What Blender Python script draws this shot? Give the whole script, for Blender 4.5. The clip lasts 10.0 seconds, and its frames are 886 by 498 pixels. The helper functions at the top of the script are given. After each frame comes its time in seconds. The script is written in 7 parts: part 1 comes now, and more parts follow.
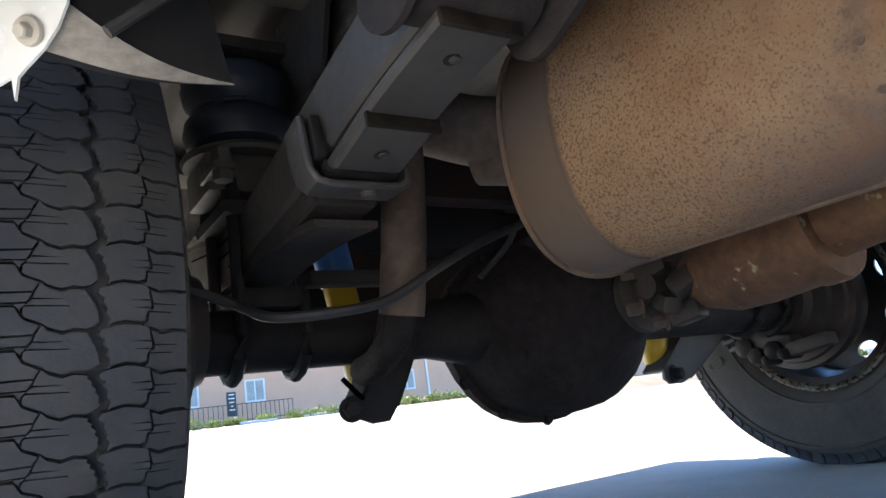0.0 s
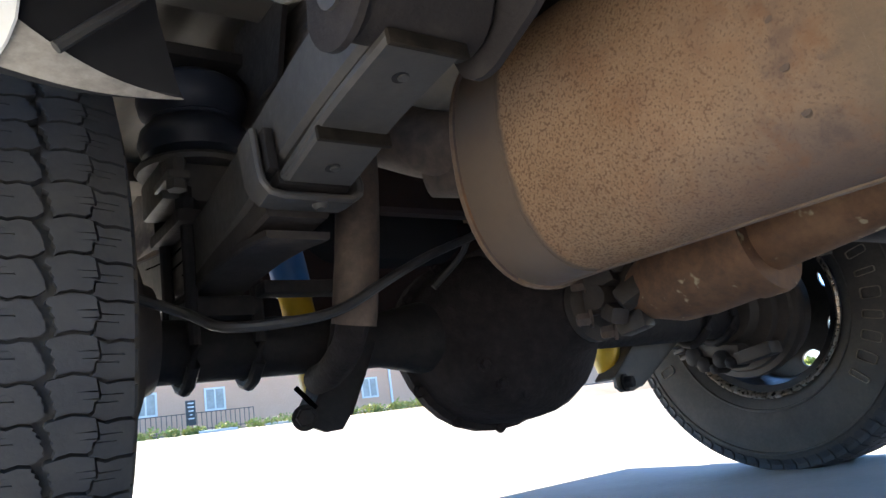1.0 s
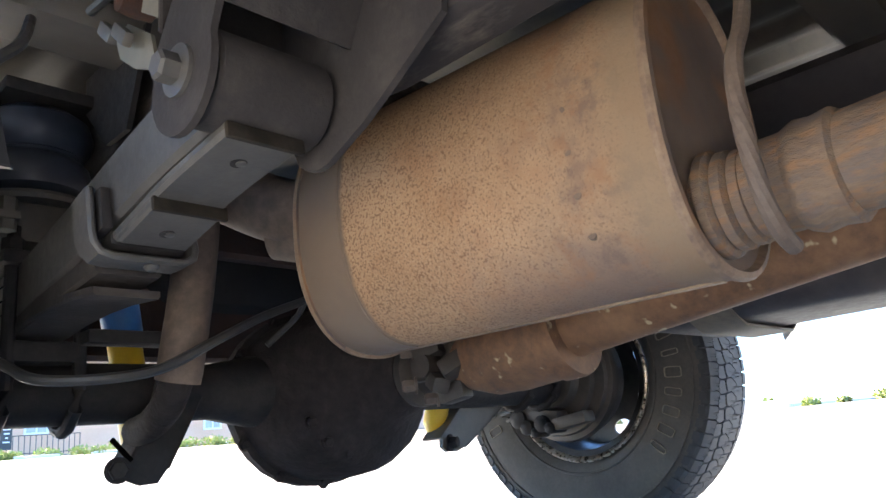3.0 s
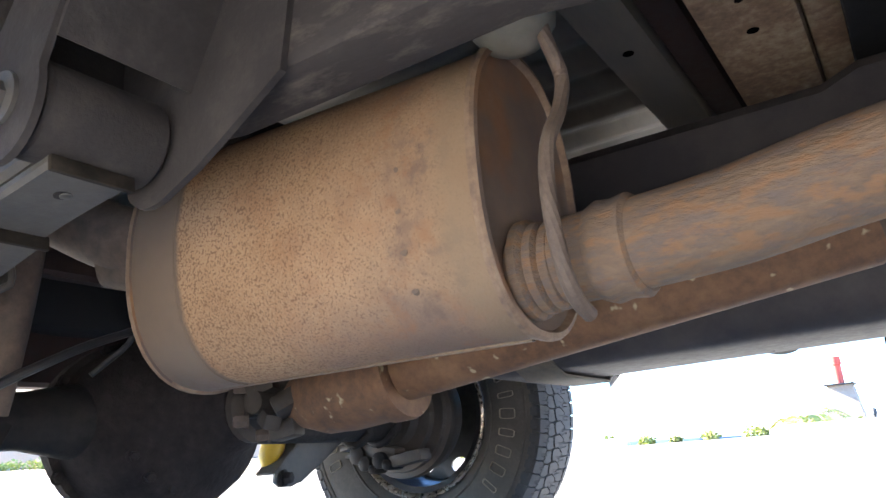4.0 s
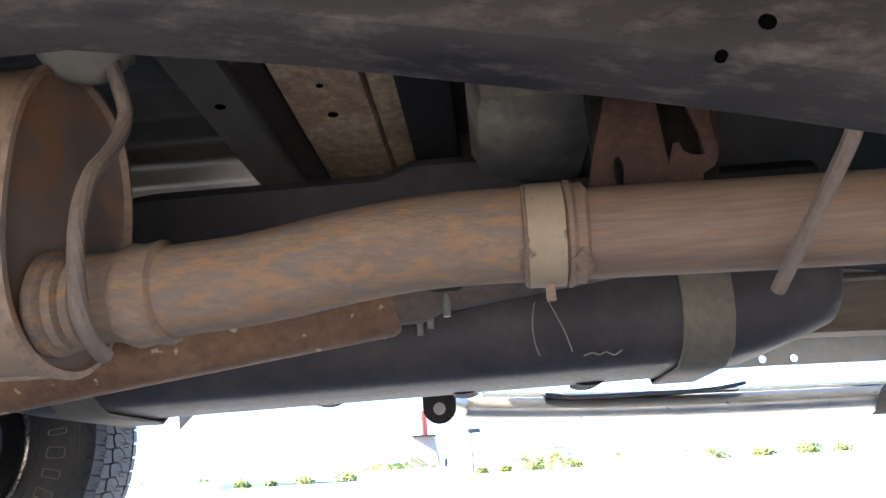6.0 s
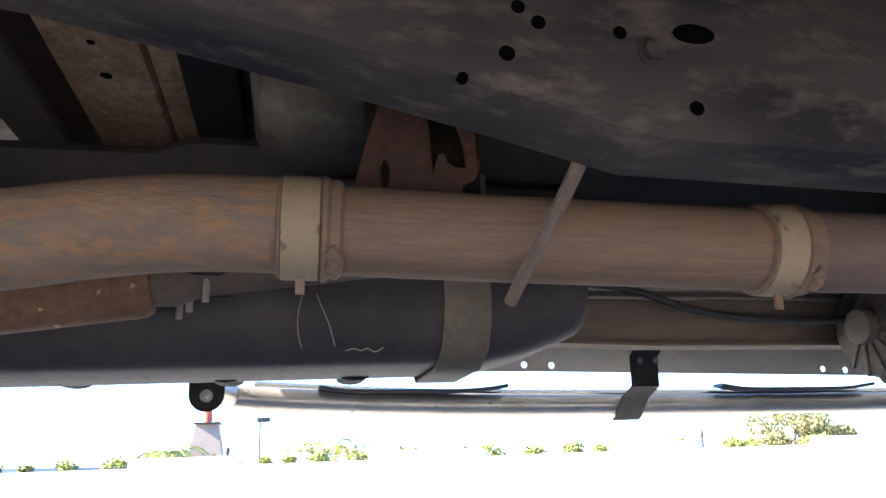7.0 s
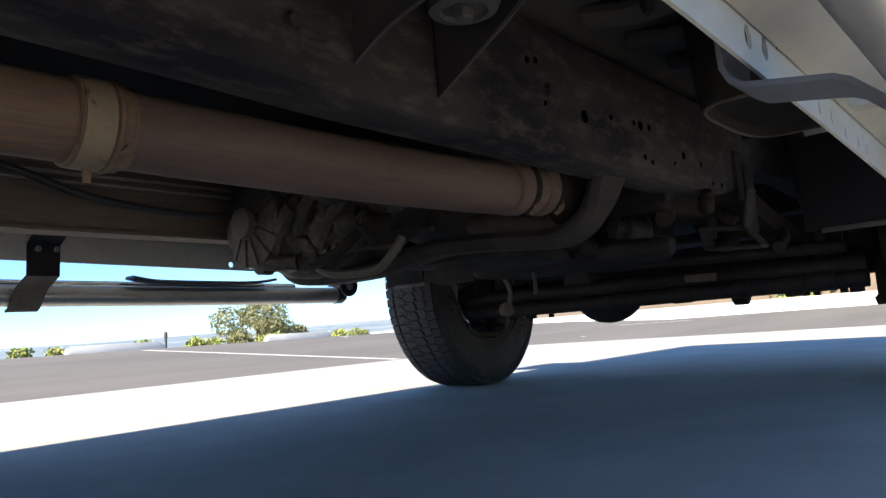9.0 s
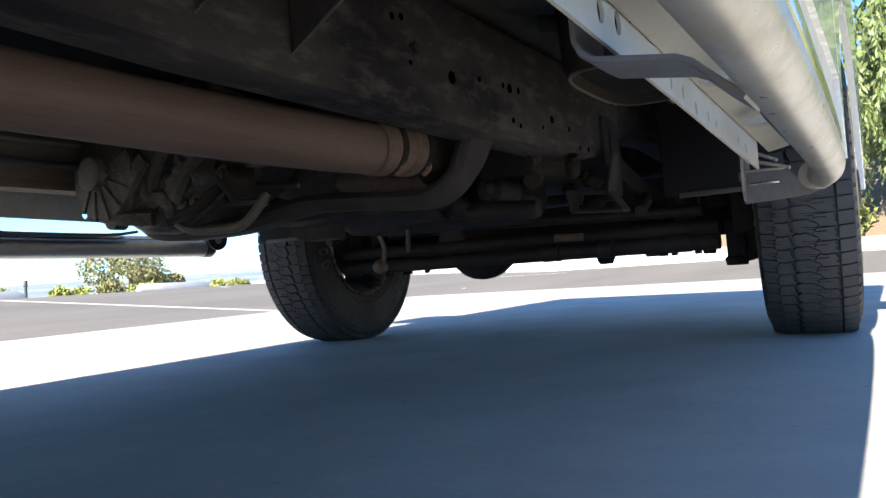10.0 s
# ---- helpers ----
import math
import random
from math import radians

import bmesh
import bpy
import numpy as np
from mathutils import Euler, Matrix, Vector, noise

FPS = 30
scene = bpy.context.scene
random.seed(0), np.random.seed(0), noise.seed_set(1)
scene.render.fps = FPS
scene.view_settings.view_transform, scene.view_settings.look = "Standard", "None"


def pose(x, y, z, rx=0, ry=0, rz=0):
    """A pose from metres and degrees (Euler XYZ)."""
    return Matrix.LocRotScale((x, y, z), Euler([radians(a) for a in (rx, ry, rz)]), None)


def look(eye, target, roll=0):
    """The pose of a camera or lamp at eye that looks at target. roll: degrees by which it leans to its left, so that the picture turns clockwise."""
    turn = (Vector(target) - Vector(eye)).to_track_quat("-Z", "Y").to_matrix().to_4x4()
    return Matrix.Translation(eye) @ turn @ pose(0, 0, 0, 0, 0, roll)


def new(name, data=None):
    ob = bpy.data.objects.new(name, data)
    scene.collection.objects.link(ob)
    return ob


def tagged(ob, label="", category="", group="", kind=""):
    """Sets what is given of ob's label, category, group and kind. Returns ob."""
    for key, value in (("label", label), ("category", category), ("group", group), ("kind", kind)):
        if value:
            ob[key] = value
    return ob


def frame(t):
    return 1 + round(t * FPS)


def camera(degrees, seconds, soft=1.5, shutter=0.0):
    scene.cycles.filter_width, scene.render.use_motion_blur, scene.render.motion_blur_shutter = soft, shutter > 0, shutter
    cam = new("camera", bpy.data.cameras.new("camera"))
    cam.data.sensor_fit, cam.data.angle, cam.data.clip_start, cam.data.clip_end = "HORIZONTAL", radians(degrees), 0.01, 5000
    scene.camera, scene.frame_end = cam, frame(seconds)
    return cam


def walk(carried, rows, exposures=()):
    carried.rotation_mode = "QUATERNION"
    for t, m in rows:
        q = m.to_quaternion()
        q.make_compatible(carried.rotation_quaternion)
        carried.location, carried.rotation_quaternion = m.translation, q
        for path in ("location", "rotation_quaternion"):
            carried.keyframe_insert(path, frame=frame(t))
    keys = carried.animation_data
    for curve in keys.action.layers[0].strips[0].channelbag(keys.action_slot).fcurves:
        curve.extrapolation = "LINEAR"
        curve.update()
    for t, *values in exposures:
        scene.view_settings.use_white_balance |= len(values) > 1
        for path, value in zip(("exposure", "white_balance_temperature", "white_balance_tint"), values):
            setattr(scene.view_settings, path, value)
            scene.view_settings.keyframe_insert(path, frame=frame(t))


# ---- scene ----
cam = camera(61.7, 10.0)
PATH = [
    (0, (0.933, 1.056, 0.225), (-0.138, -0.573, 0.67), -7.9),
    (0.5, (0.931, 1.075, 0.22), (-0.172, -0.533, 0.664), -8.6),
    (1, (0.93, 1.081, 0.223), (-0.22, -0.491, 0.675), -8.1),
    (1.5, (0.933, 1.09, 0.226), (-0.249, -0.452, 0.698), -8.1),
    (2, (0.935, 1.103, 0.233), (-0.297, -0.396, 0.72), -7.3),
    (3.5, (0.941, 1.198, 0.258), (-0.586, 0.018, 0.783), -4.7),
    (4, (0.943, 1.224, 0.262), (-0.686, 0.199, 0.814), -4.2),
    (4.5, (0.947, 1.254, 0.263), (-0.773, 0.412, 0.84), -4.2),
    (5, (0.95, 1.286, 0.26), (-0.856, 0.666, 0.855), -4.8),
    (5.5, (0.951, 1.313, 0.257), (-0.924, 0.942, 0.846), -3.6),
    (6.8, (0.956, 1.376, 0.259), (-0.939, 1.675, 0.825), -3.1),
    (7, (0.961, 1.389, 0.256), (-0.921, 1.785, 0.804), -2.1),
    (7.5, (0.973, 1.419, 0.247), (-0.861, 2.059, 0.724), -1.2),
    (8, (0.998, 1.454, 0.234), (-0.744, 2.352, 0.637), -2.3),
    (8.5, (1.027, 1.513, 0.214), (-0.503, 2.762, 0.525), -3.1),
    (9, (1.056, 1.542, 0.211), (-0.218, 3.067, 0.436), -4.3),
    (9.5, (1.076, 1.573, 0.231), (-0.047, 3.22, 0.368), -4.5),
    (10, (1.074, 1.583, 0.23), (0.032, 3.289, 0.299), -3.9),
]
walk(cam, [(t, look(eye, target, roll)) for t, eye, target, roll in PATH], [(0, 2.75, 6850, 10), (2, 3.22, 7000, 9.5), (3.5, 3.77, 6850, 10), (5.5, 3.75, 6700, 12), (7, 3.08, 6750, 14), (7.5, 2.7, 6850, 15), (8, 2.0, 6950, 12), (8.5, 1.49, 6950, 9), (9.2, 1.57, 6950, 9), (10, 1.82, 6900, 9)])

# ---- light and sky ----
SUN_ELEV, SUN_LEAN = radians(33), 0.0
world = bpy.data.worlds.new("world")
scene.world = world
world.use_nodes = True
wn = world.node_tree
wn.nodes.clear()
sky = wn.nodes.new("ShaderNodeTexSky")
sky.sky_type, sky.sun_disc = "NISHITA", False
sky.air_density, sky.dust_density, sky.ozone_density = 0.65, 0.0, 4.0
sky.sun_elevation, sky.sun_rotation = SUN_ELEV, radians(180)
bg = wn.nodes.new("ShaderNodeBackground")
bg.inputs["Strength"].default_value = 0.12
wo = wn.nodes.new("ShaderNodeOutputWorld")
tint = wn.nodes.new("ShaderNodeMix")
tint.data_type, tint.blend_type = "RGBA", "MULTIPLY"
tint.inputs["Factor"].default_value = 1.0
tint.inputs[7].default_value = (0.66, 0.84, 0.96, 1)
wn.links.new(sky.outputs[0], tint.inputs[6])
wn.links.new(tint.outputs[2], bg.inputs[0])
wn.links.new(bg.outputs[0], wo.inputs[0])
sun = new("sun", bpy.data.lights.new("sun", "SUN"))
sun.data.energy, sun.data.angle, sun.data.color = 5.0, radians(0.53), (1.0, 0.95, 0.87)
sun.matrix_world = look((0, 0, 20), (-SUN_LEAN, math.cos(SUN_ELEV), 20 - math.sin(SUN_ELEV)))


# ---- materials ----
def mat(name, cols, rough=0.8, metal=0.0, big=3.0, small=60.0, share=0.5, bump=0.15, stretch=(1, 1, 1), spots=None, spot_scale=90.0, spot_cut=0.6,
        dust=None, dust_amount=0.5, coat=0.0, spec=0.5, island=0.0, spot_soft=0.06, height=0.004, dust_range=(0.42, 0.68), dust_scale=2.3):
    """A worn surface: a ramp of colours over two noises, with optional dark spots, upward dust and relief."""
    m = bpy.data.materials.new(name)
    m.use_nodes = True
    nt = m.node_tree
    bsdf = nt.nodes["Principled BSDF"]

    def node(kind, **sets):
        n = nt.nodes.new(kind)
        for k, v in sets.items():
            n.inputs[k].default_value = v
        return n

    def link(a, b):
        nt.links.new(a, b)
    geo = nt.nodes.new("ShaderNodeNewGeometry")
    mp = node("ShaderNodeMapping", Scale=stretch)
    link(geo.outputs["Position"], mp.inputs["Vector"])
    n1 = node("ShaderNodeTexNoise", Scale=big, Detail=5.0, Roughness=0.6)
    n2 = node("ShaderNodeTexNoise", Scale=small, Detail=4.0, Roughness=0.65)
    link(mp.outputs[0], n1.inputs["Vector"])
    link(mp.outputs[0], n2.inputs["Vector"])
    mx = node("ShaderNodeMix", Factor=share)
    link(n1.outputs[0], mx.inputs["A"])
    link(n2.outputs[0], mx.inputs["B"])
    value = mx.outputs["Result"]
    if island:
        add = nt.nodes.new("ShaderNodeMath")
        add.operation = "MULTIPLY_ADD"
        link(geo.outputs["Random Per Island"], add.inputs[0])
        add.inputs[1].default_value = island
        link(value, add.inputs[2])
        value = add.outputs[0]
    ramp = nt.nodes.new("ShaderNodeValToRGB")
    while len(ramp.color_ramp.elements) < len(cols):
        ramp.color_ramp.elements.new(0.5)
    for i, (e, c) in enumerate(zip(ramp.color_ramp.elements, cols)):
        e.position = 0.34 + 0.32 * i / max(1, len(cols) - 1)
        e.color = (*c, 1)
    link(value, ramp.inputs[0])
    col = ramp.outputs[0]
    if spots:
        sp = node("ShaderNodeTexNoise", Scale=spot_scale, Detail=2.0, Roughness=0.5)
        link(mp.outputs[0], sp.inputs["Vector"])
        cut = nt.nodes.new("ShaderNodeMapRange")
        cut.inputs["From Min"].default_value, cut.inputs["From Max"].default_value = spot_cut, spot_cut + spot_soft
        link(sp.outputs[0], cut.inputs["Value"])
        m2 = nt.nodes.new("ShaderNodeMix")
        m2.data_type = "RGBA"
        link(cut.outputs[0], m2.inputs["Factor"])
        link(col, m2.inputs[6])
        m2.inputs[7].default_value = (*spots, 1)
        col = m2.outputs[2]
    if dust:
        sp = node("ShaderNodeTexNoise", Scale=big * dust_scale, Detail=8.0, Roughness=0.68)
        link(mp.outputs[0], sp.inputs["Vector"])
        cut = nt.nodes.new("ShaderNodeMapRange")
        cut.inputs["From Min"].default_value, cut.inputs["From Max"].default_value = dust_range
        cut.inputs["To Max"].default_value = dust_amount
        link(sp.outputs[0], cut.inputs["Value"])
        m2 = nt.nodes.new("ShaderNodeMix")
        m2.data_type = "RGBA"
        link(cut.outputs[0], m2.inputs["Factor"])
        link(col, m2.inputs[6])
        m2.inputs[7].default_value = (*dust, 1)
        col = m2.outputs[2]
    link(col, bsdf.inputs["Base Color"])
    rr = nt.nodes.new("ShaderNodeMapRange")
    rr.inputs["From Min"].default_value, rr.inputs["From Max"].default_value = 0.3, 0.7
    rr.inputs["To Min"].default_value, rr.inputs["To Max"].default_value = max(0.03, rough - 0.1), min(1, rough + 0.1)
    link(n2.outputs[0], rr.inputs["Value"])
    link(rr.outputs[0], bsdf.inputs["Roughness"])
    bsdf.inputs["Metallic"].default_value = metal
    bsdf.inputs["Specular IOR Level"].default_value = spec
    bsdf.inputs["Coat Weight"].default_value = coat
    bsdf.inputs["Coat Roughness"].default_value = 0.05
    if bump:
        b = node("ShaderNodeBump", Strength=bump, Distance=height)
        link(n2.outputs[0], b.inputs["Height"])
        link(b.outputs[0], bsdf.inputs["Normal"])
    return m


FRAME = mat("dusty_frame_paint", [(0.022, 0.0185, 0.0185), (0.037, 0.0315, 0.03), (0.058, 0.05, 0.045)], 0.8, big=6, small=70, share=0.35, bump=0.3, dust=(0.135, 0.112, 0.093), dust_amount=0.5, stretch=(1, 0.38, 1), dust_range=(0.5, 0.68), dust_scale=6.0, spec=0.25, spots=(0.0135, 0.0115, 0.015), spot_scale=7, spot_cut=0.56, spot_soft=0.08)
FRAME_SMOOTH = mat("smooth_dusty_frame_paint", [(0.024, 0.0205, 0.0205), (0.037, 0.032, 0.031), (0.055, 0.048, 0.044)], 0.8, big=6, small=120, share=0.4, bump=0.3, dust=(0.10, 0.085, 0.075), dust_amount=0.4, dust_range=(0.5, 0.8), dust_scale=2.0, spec=0.25)
RAIL_TAN = mat("tan_dusted_rail", [(0.13, 0.102, 0.078), (0.18, 0.143, 0.11), (0.23, 0.185, 0.14)], 0.85, big=5, small=80, share=0.35, bump=0.15, stretch=(1, 0.2, 1.6), spec=0.2)
DIFF = mat("oily_black_cast_iron", [(0.016, 0.0135, 0.0145), (0.029, 0.0245, 0.0245), (0.046, 0.038, 0.037)], 0.85, big=9, small=55, share=0.4, bump=0.9, height=0.006, spec=0.12)
DARK_BROWN = mat("oily_dark_brown_steel", [(0.009, 0.0075, 0.0065), (0.022, 0.018, 0.0145), (0.04, 0.032, 0.025)], 0.75, 0.0, big=7, small=60, bump=0.4, spec=0.15)
MAROON = mat("dark_maroon_rust", [(0.012, 0.006, 0.006), (0.026, 0.012, 0.011), (0.04, 0.02, 0.016)], 0.85, big=5, small=50, bump=0.4)
SPRING = mat("grey_spring_steel", [(0.05, 0.048, 0.047), (0.08, 0.076, 0.073)], 0.55, 0.2, big=5, small=70, dust=(0.16, 0.135, 0.11), dust_amount=0.3)
BLACK_STEEL = mat("grimy_black_steel", [(0.016, 0.0155, 0.017), (0.03, 0.028, 0.029)], 0.65, 0.1, big=6, small=80, bump=0.35, dust=(0.06, 0.051, 0.045), dust_amount=0.5, spec=0.15)
BROWN_TAN = mat("dull_tan_strap_steel", [(0.085, 0.07, 0.052), (0.13, 0.108, 0.08), (0.17, 0.14, 0.105)], 0.8, big=6, small=70, bump=0.2)
BROWN_STEEL = mat("brown_surface_rust", [(0.05, 0.036, 0.029), (0.10, 0.072, 0.056), (0.15, 0.11, 0.085)], 0.8, big=6, small=70, bump=0.3)


def muffler_material():
    """Tan rust: fine brown specks thick towards the rear, plum and grey stains towards the front, a smooth brown edge."""
    m = bpy.data.materials.new("speckled_rust_tan")
    m.use_nodes = True
    nt = m.node_tree
    bsdf = nt.nodes["Principled BSDF"]

    def node(kind, **sets):
        n = nt.nodes.new(kind)
        for k, v in sets.items():
            n.inputs[k].default_value = v
        return n

    def noise_at(scale, detail=4.0, rough=0.6):
        n = node("ShaderNodeTexNoise", Scale=scale, Detail=detail, Roughness=rough)
        nt.links.new(geo.outputs["Position"], n.inputs["Vector"])
        return n.outputs[0]

    def span(value, a, b, lo=0.0, hi=1.0):
        n = nt.nodes.new("ShaderNodeMapRange")
        for k, v in zip(("From Min", "From Max", "To Min", "To Max"), (a, b, lo, hi)):
            n.inputs[k].default_value = v
        nt.links.new(value, n.inputs["Value"])
        return n.outputs[0]

    def math_of(op, a, b):
        n = nt.nodes.new("ShaderNodeMath")
        n.operation = op
        for k, v in enumerate((a, b)):
            if isinstance(v, (int, float)):
                n.inputs[k].default_value = v
            else:
                nt.links.new(v, n.inputs[k])
        return n.outputs[0]

    def blend(fac, a, b):
        n = nt.nodes.new("ShaderNodeMix")
        n.data_type = "RGBA"
        nt.links.new(fac, n.inputs["Factor"])
        for k, v in ((6, a), (7, b)):
            if isinstance(v, tuple):
                n.inputs[k].default_value = (*v, 1)
            else:
                nt.links.new(v, n.inputs[k])
        return n.outputs[2]
    geo = nt.nodes.new("ShaderNodeNewGeometry")
    xyz = nt.nodes.new("ShaderNodeSeparateXYZ")
    nt.links.new(geo.outputs["Position"], xyz.inputs[0])
    y, z = xyz.outputs[1], xyz.outputs[2]
    col = blend(span(noise_at(6, 5), 0.35, 0.65), (0.30, 0.172, 0.092), (0.40, 0.246, 0.142))
    col = blend(span(noise_at(330, 2), 0.4, 0.8, 0, 0.7), col, (0.43, 0.298, 0.185))
    # orange-brown clouds
    col = blend(span(noise_at(11, 6, 0.7), 0.52, 0.72, 0, 0.6), col, (0.30, 0.13, 0.055))
    # fine specks, thinning out towards the front
    cut = math_of("SUBTRACT", noise_at(300, 2, 0.55), span(math_of("ADD", y, math_of("MULTIPLY", noise_at(7), 0.16)), 0.5, 0.9, 0.0, 0.06))
    col = blend(span(cut, 0.52, 0.575, 0, 0.8), col, (0.17, 0.092, 0.05))
    # plum and grey stains towards the front; darker again towards the lower front edge
    front = span(math_of("ADD", y, math_of("MULTIPLY", noise_at(10), 0.12)), 0.60, 0.82)
    stain = math_of("MULTIPLY", span(noise_at(15, 7, 0.72), 0.49, 0.64), front)
    col = blend(math_of("MULTIPLY", stain, 0.4), col, (0.17, 0.105, 0.08))
    ring = span(math_of("ABSOLUTE", math_of("SUBTRACT", math_of("ADD", y, math_of("MULTIPLY", noise_at(22, 6, 0.7), 0.07)), 0.822), 0.0), 0.03, 0.004)
    col = blend(math_of("MULTIPLY", ring, math_of("MULTIPLY", span(noise_at(26, 5), 0.42, 0.6), 0.75)), col, (0.16, 0.095, 0.075))
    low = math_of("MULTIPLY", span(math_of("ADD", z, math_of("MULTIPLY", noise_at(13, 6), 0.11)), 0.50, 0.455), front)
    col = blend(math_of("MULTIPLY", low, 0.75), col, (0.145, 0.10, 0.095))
    # overall darker brown towards the front
    col = blend(span(math_of("ADD", y, math_of("MULTIPLY", noise_at(8, 5), 0.15)), 0.70, 0.86, 0.0, 0.45), col, (0.225, 0.148, 0.094))
    rust = math_of("MULTIPLY", span(noise_at(21, 6, 0.7), 0.5, 0.62), span(y, 0.66, 0.76))
    col = blend(math_of("MULTIPLY", rust, 0.55), col, (0.26, 0.125, 0.06))
    grime = math_of("MULTIPLY", span(noise_at(17, 7, 0.75), 0.54, 0.64), span(y, 0.68, 0.78))
    col = blend(math_of("MULTIPLY", grime, 0.6), col, (0.14, 0.095, 0.075))
    # smoother khaki towards the front seam
    khaki = span(math_of("ADD", y, math_of("MULTIPLY", noise_at(18, 5), 0.05)), 0.838, 0.868)
    col = blend(math_of("MULTIPLY", khaki, 0.75), col, (0.235, 0.162, 0.102))
    # smooth brown edge at the rear
    edge = span(math_of("ADD", y, math_of("MULTIPLY", noise_at(45, 4), 0.012)), 0.4485, 0.441)
    col = blend(edge, col, (0.165, 0.118, 0.086))
    nt.links.new(col, bsdf.inputs["Base Color"])
    bsdf.inputs["Roughness"].default_value = 0.8
    bsdf.inputs["Metallic"].default_value = 0.1
    b = node("ShaderNodeBump", Strength=0.45, Distance=0.0015)
    nt.links.new(noise_at(230, 3), b.inputs["Height"])
    nt.links.new(b.outputs[0], bsdf.inputs["Normal"])
    return m


MUFFLER = muffler_material()
MUFFLER_PLAIN = mat("dull_heat_tanned_steel", [(0.13, 0.092, 0.068), (0.20, 0.145, 0.105)], 0.6, 0.15, big=3, small=60, share=0.3, bump=0.08)
MUFFLER_CAP = mat("smooth_smoky_end_steel", [(0.10, 0.072, 0.062), (0.15, 0.108, 0.088), (0.20, 0.145, 0.11)], 0.7, 0.15, big=5, small=50, share=0.3, bump=0.1, spots=(0.24, 0.125, 0.065), spot_scale=11, spot_cut=0.47, spot_soft=0.16)
MUFFLER_EDGE = mat("grey_rusty_steel", [(0.12, 0.08, 0.06), (0.23, 0.15, 0.10), (0.30, 0.22, 0.15)], 0.7, 0.15, big=9, small=90, bump=0.3)
PIPE_RUST = mat("flaking_rusty_pipe", [(0.115, 0.08, 0.06), (0.165, 0.108, 0.072), (0.225, 0.15, 0.098)], 0.85, 0.0, big=22, small=130, share=0.55, bump=0.7, stretch=(1, 0.4, 1.2), spots=(0.215, 0.118, 0.063), spot_scale=75, spot_cut=0.5, spot_soft=0.1, dust=(0.125, 0.098, 0.087), dust_amount=0.65, dust_range=(0.5, 0.6), dust_scale=2.6)
PIPE_STREAK = mat("streaked_brown_pipe", [(0.098, 0.064, 0.047), (0.155, 0.101, 0.071), (0.22, 0.148, 0.104)], 0.78, 0.1, big=9, small=150, share=0.45, bump=0.35, stretch=(1, 0.12, 1.7), spots=(0.18, 0.106, 0.066), spot_scale=85, spot_cut=0.54, spot_soft=0.08, dust=(0.20, 0.118, 0.072), dust_amount=0.45, dust_range=(0.5, 0.72), dust_scale=0.7)
PIPE_FRONT = mat("smoky_mauve_brown_pipe", [(0.078, 0.051, 0.043), (0.122, 0.082, 0.067), (0.168, 0.117, 0.093)], 0.78, 0.1, big=9, small=150, share=0.4, bump=0.25, stretch=(1, 0.14, 1.7), dust=(0.15, 0.095, 0.068), dust_amount=0.45, dust_range=(0.5, 0.72), dust_scale=0.7)
CLAMP = mat("tan_band_steel", [(0.20, 0.148, 0.097), (0.28, 0.212, 0.14)], 0.75, 0.1, big=8, small=90, bump=0.2, spots=(0.12, 0.08, 0.05), spot_scale=40, spot_cut=0.62)
SHAFT = mat("rusty_driveshaft", [(0.085, 0.045, 0.027), (0.175, 0.092, 0.05), (0.25, 0.14, 0.075)], 0.75, 0.2, big=7, small=60, bump=0.3, spots=(0.42, 0.34, 0.22), spot_scale=45, spot_cut=0.66)
ROD_GREY = mat("blue_grey_weld", [(0.13, 0.092, 0.07), (0.21, 0.145, 0.10)], 0.8, 0.1, big=30, small=200, bump=0.3)
ROD = mat("dark_brown_rod", [(0.10, 0.07, 0.055), (0.19, 0.14, 0.11)], 0.75, 0.1, big=9, small=120, bump=0.3)
RUBBER = mat("dusty_tyre_rubber", [(0.026, 0.028, 0.032), (0.042, 0.044, 0.048), (0.06, 0.061, 0.064)], 0.82, big=7, small=140, share=0.4, bump=0.12, spec=0.35, dust=(0.10, 0.088, 0.073), dust_amount=0.22)
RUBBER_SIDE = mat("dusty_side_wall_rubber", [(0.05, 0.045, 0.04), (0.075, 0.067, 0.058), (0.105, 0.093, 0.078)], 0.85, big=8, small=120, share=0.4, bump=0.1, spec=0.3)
RUBBER_MARK = mat("scuffed_raised_rubber", [(0.16, 0.135, 0.10), (0.30, 0.255, 0.19)], 0.8, big=9, small=90, bump=0.1)
BELLOWS = mat("navy_black_bellows_rubber", [(0.014, 0.018, 0.03), (0.026, 0.032, 0.05)], 0.45, big=5, small=60, bump=0.1)
PLASTIC = mat("black_tank_plastic", [(0.032, 0.028, 0.030), (0.05, 0.044, 0.046)], 0.65, spec=0.25, big=4, small=70, bump=0.1, dust=(0.085, 0.073, 0.065), dust_amount=0.6, dust_range=(0.4, 0.7))
LINER = mat("black_liner_plastic", [(0.014, 0.014, 0.016), (0.022, 0.022, 0.024)], 0.8, big=4, small=60, bump=0.06, spec=0.12)
WHITE = mat("cream_white_paint", [(0.76, 0.715, 0.61), (0.87, 0.84, 0.75)], 0.4, big=3, small=60, bump=0.03, dust=(0.5, 0.43, 0.34), dust_amount=0.3)
# darker copy of the cream white, with the sill's shading put into it, plus dust
WHITE_SILL = mat("shade_dimmed_dusty_cream_paint", [(0.46, 0.43, 0.365), (0.60, 0.565, 0.49)], 0.5, big=4, small=60, bump=0.04, dust=(0.40, 0.35, 0.28), dust_amount=0.45)
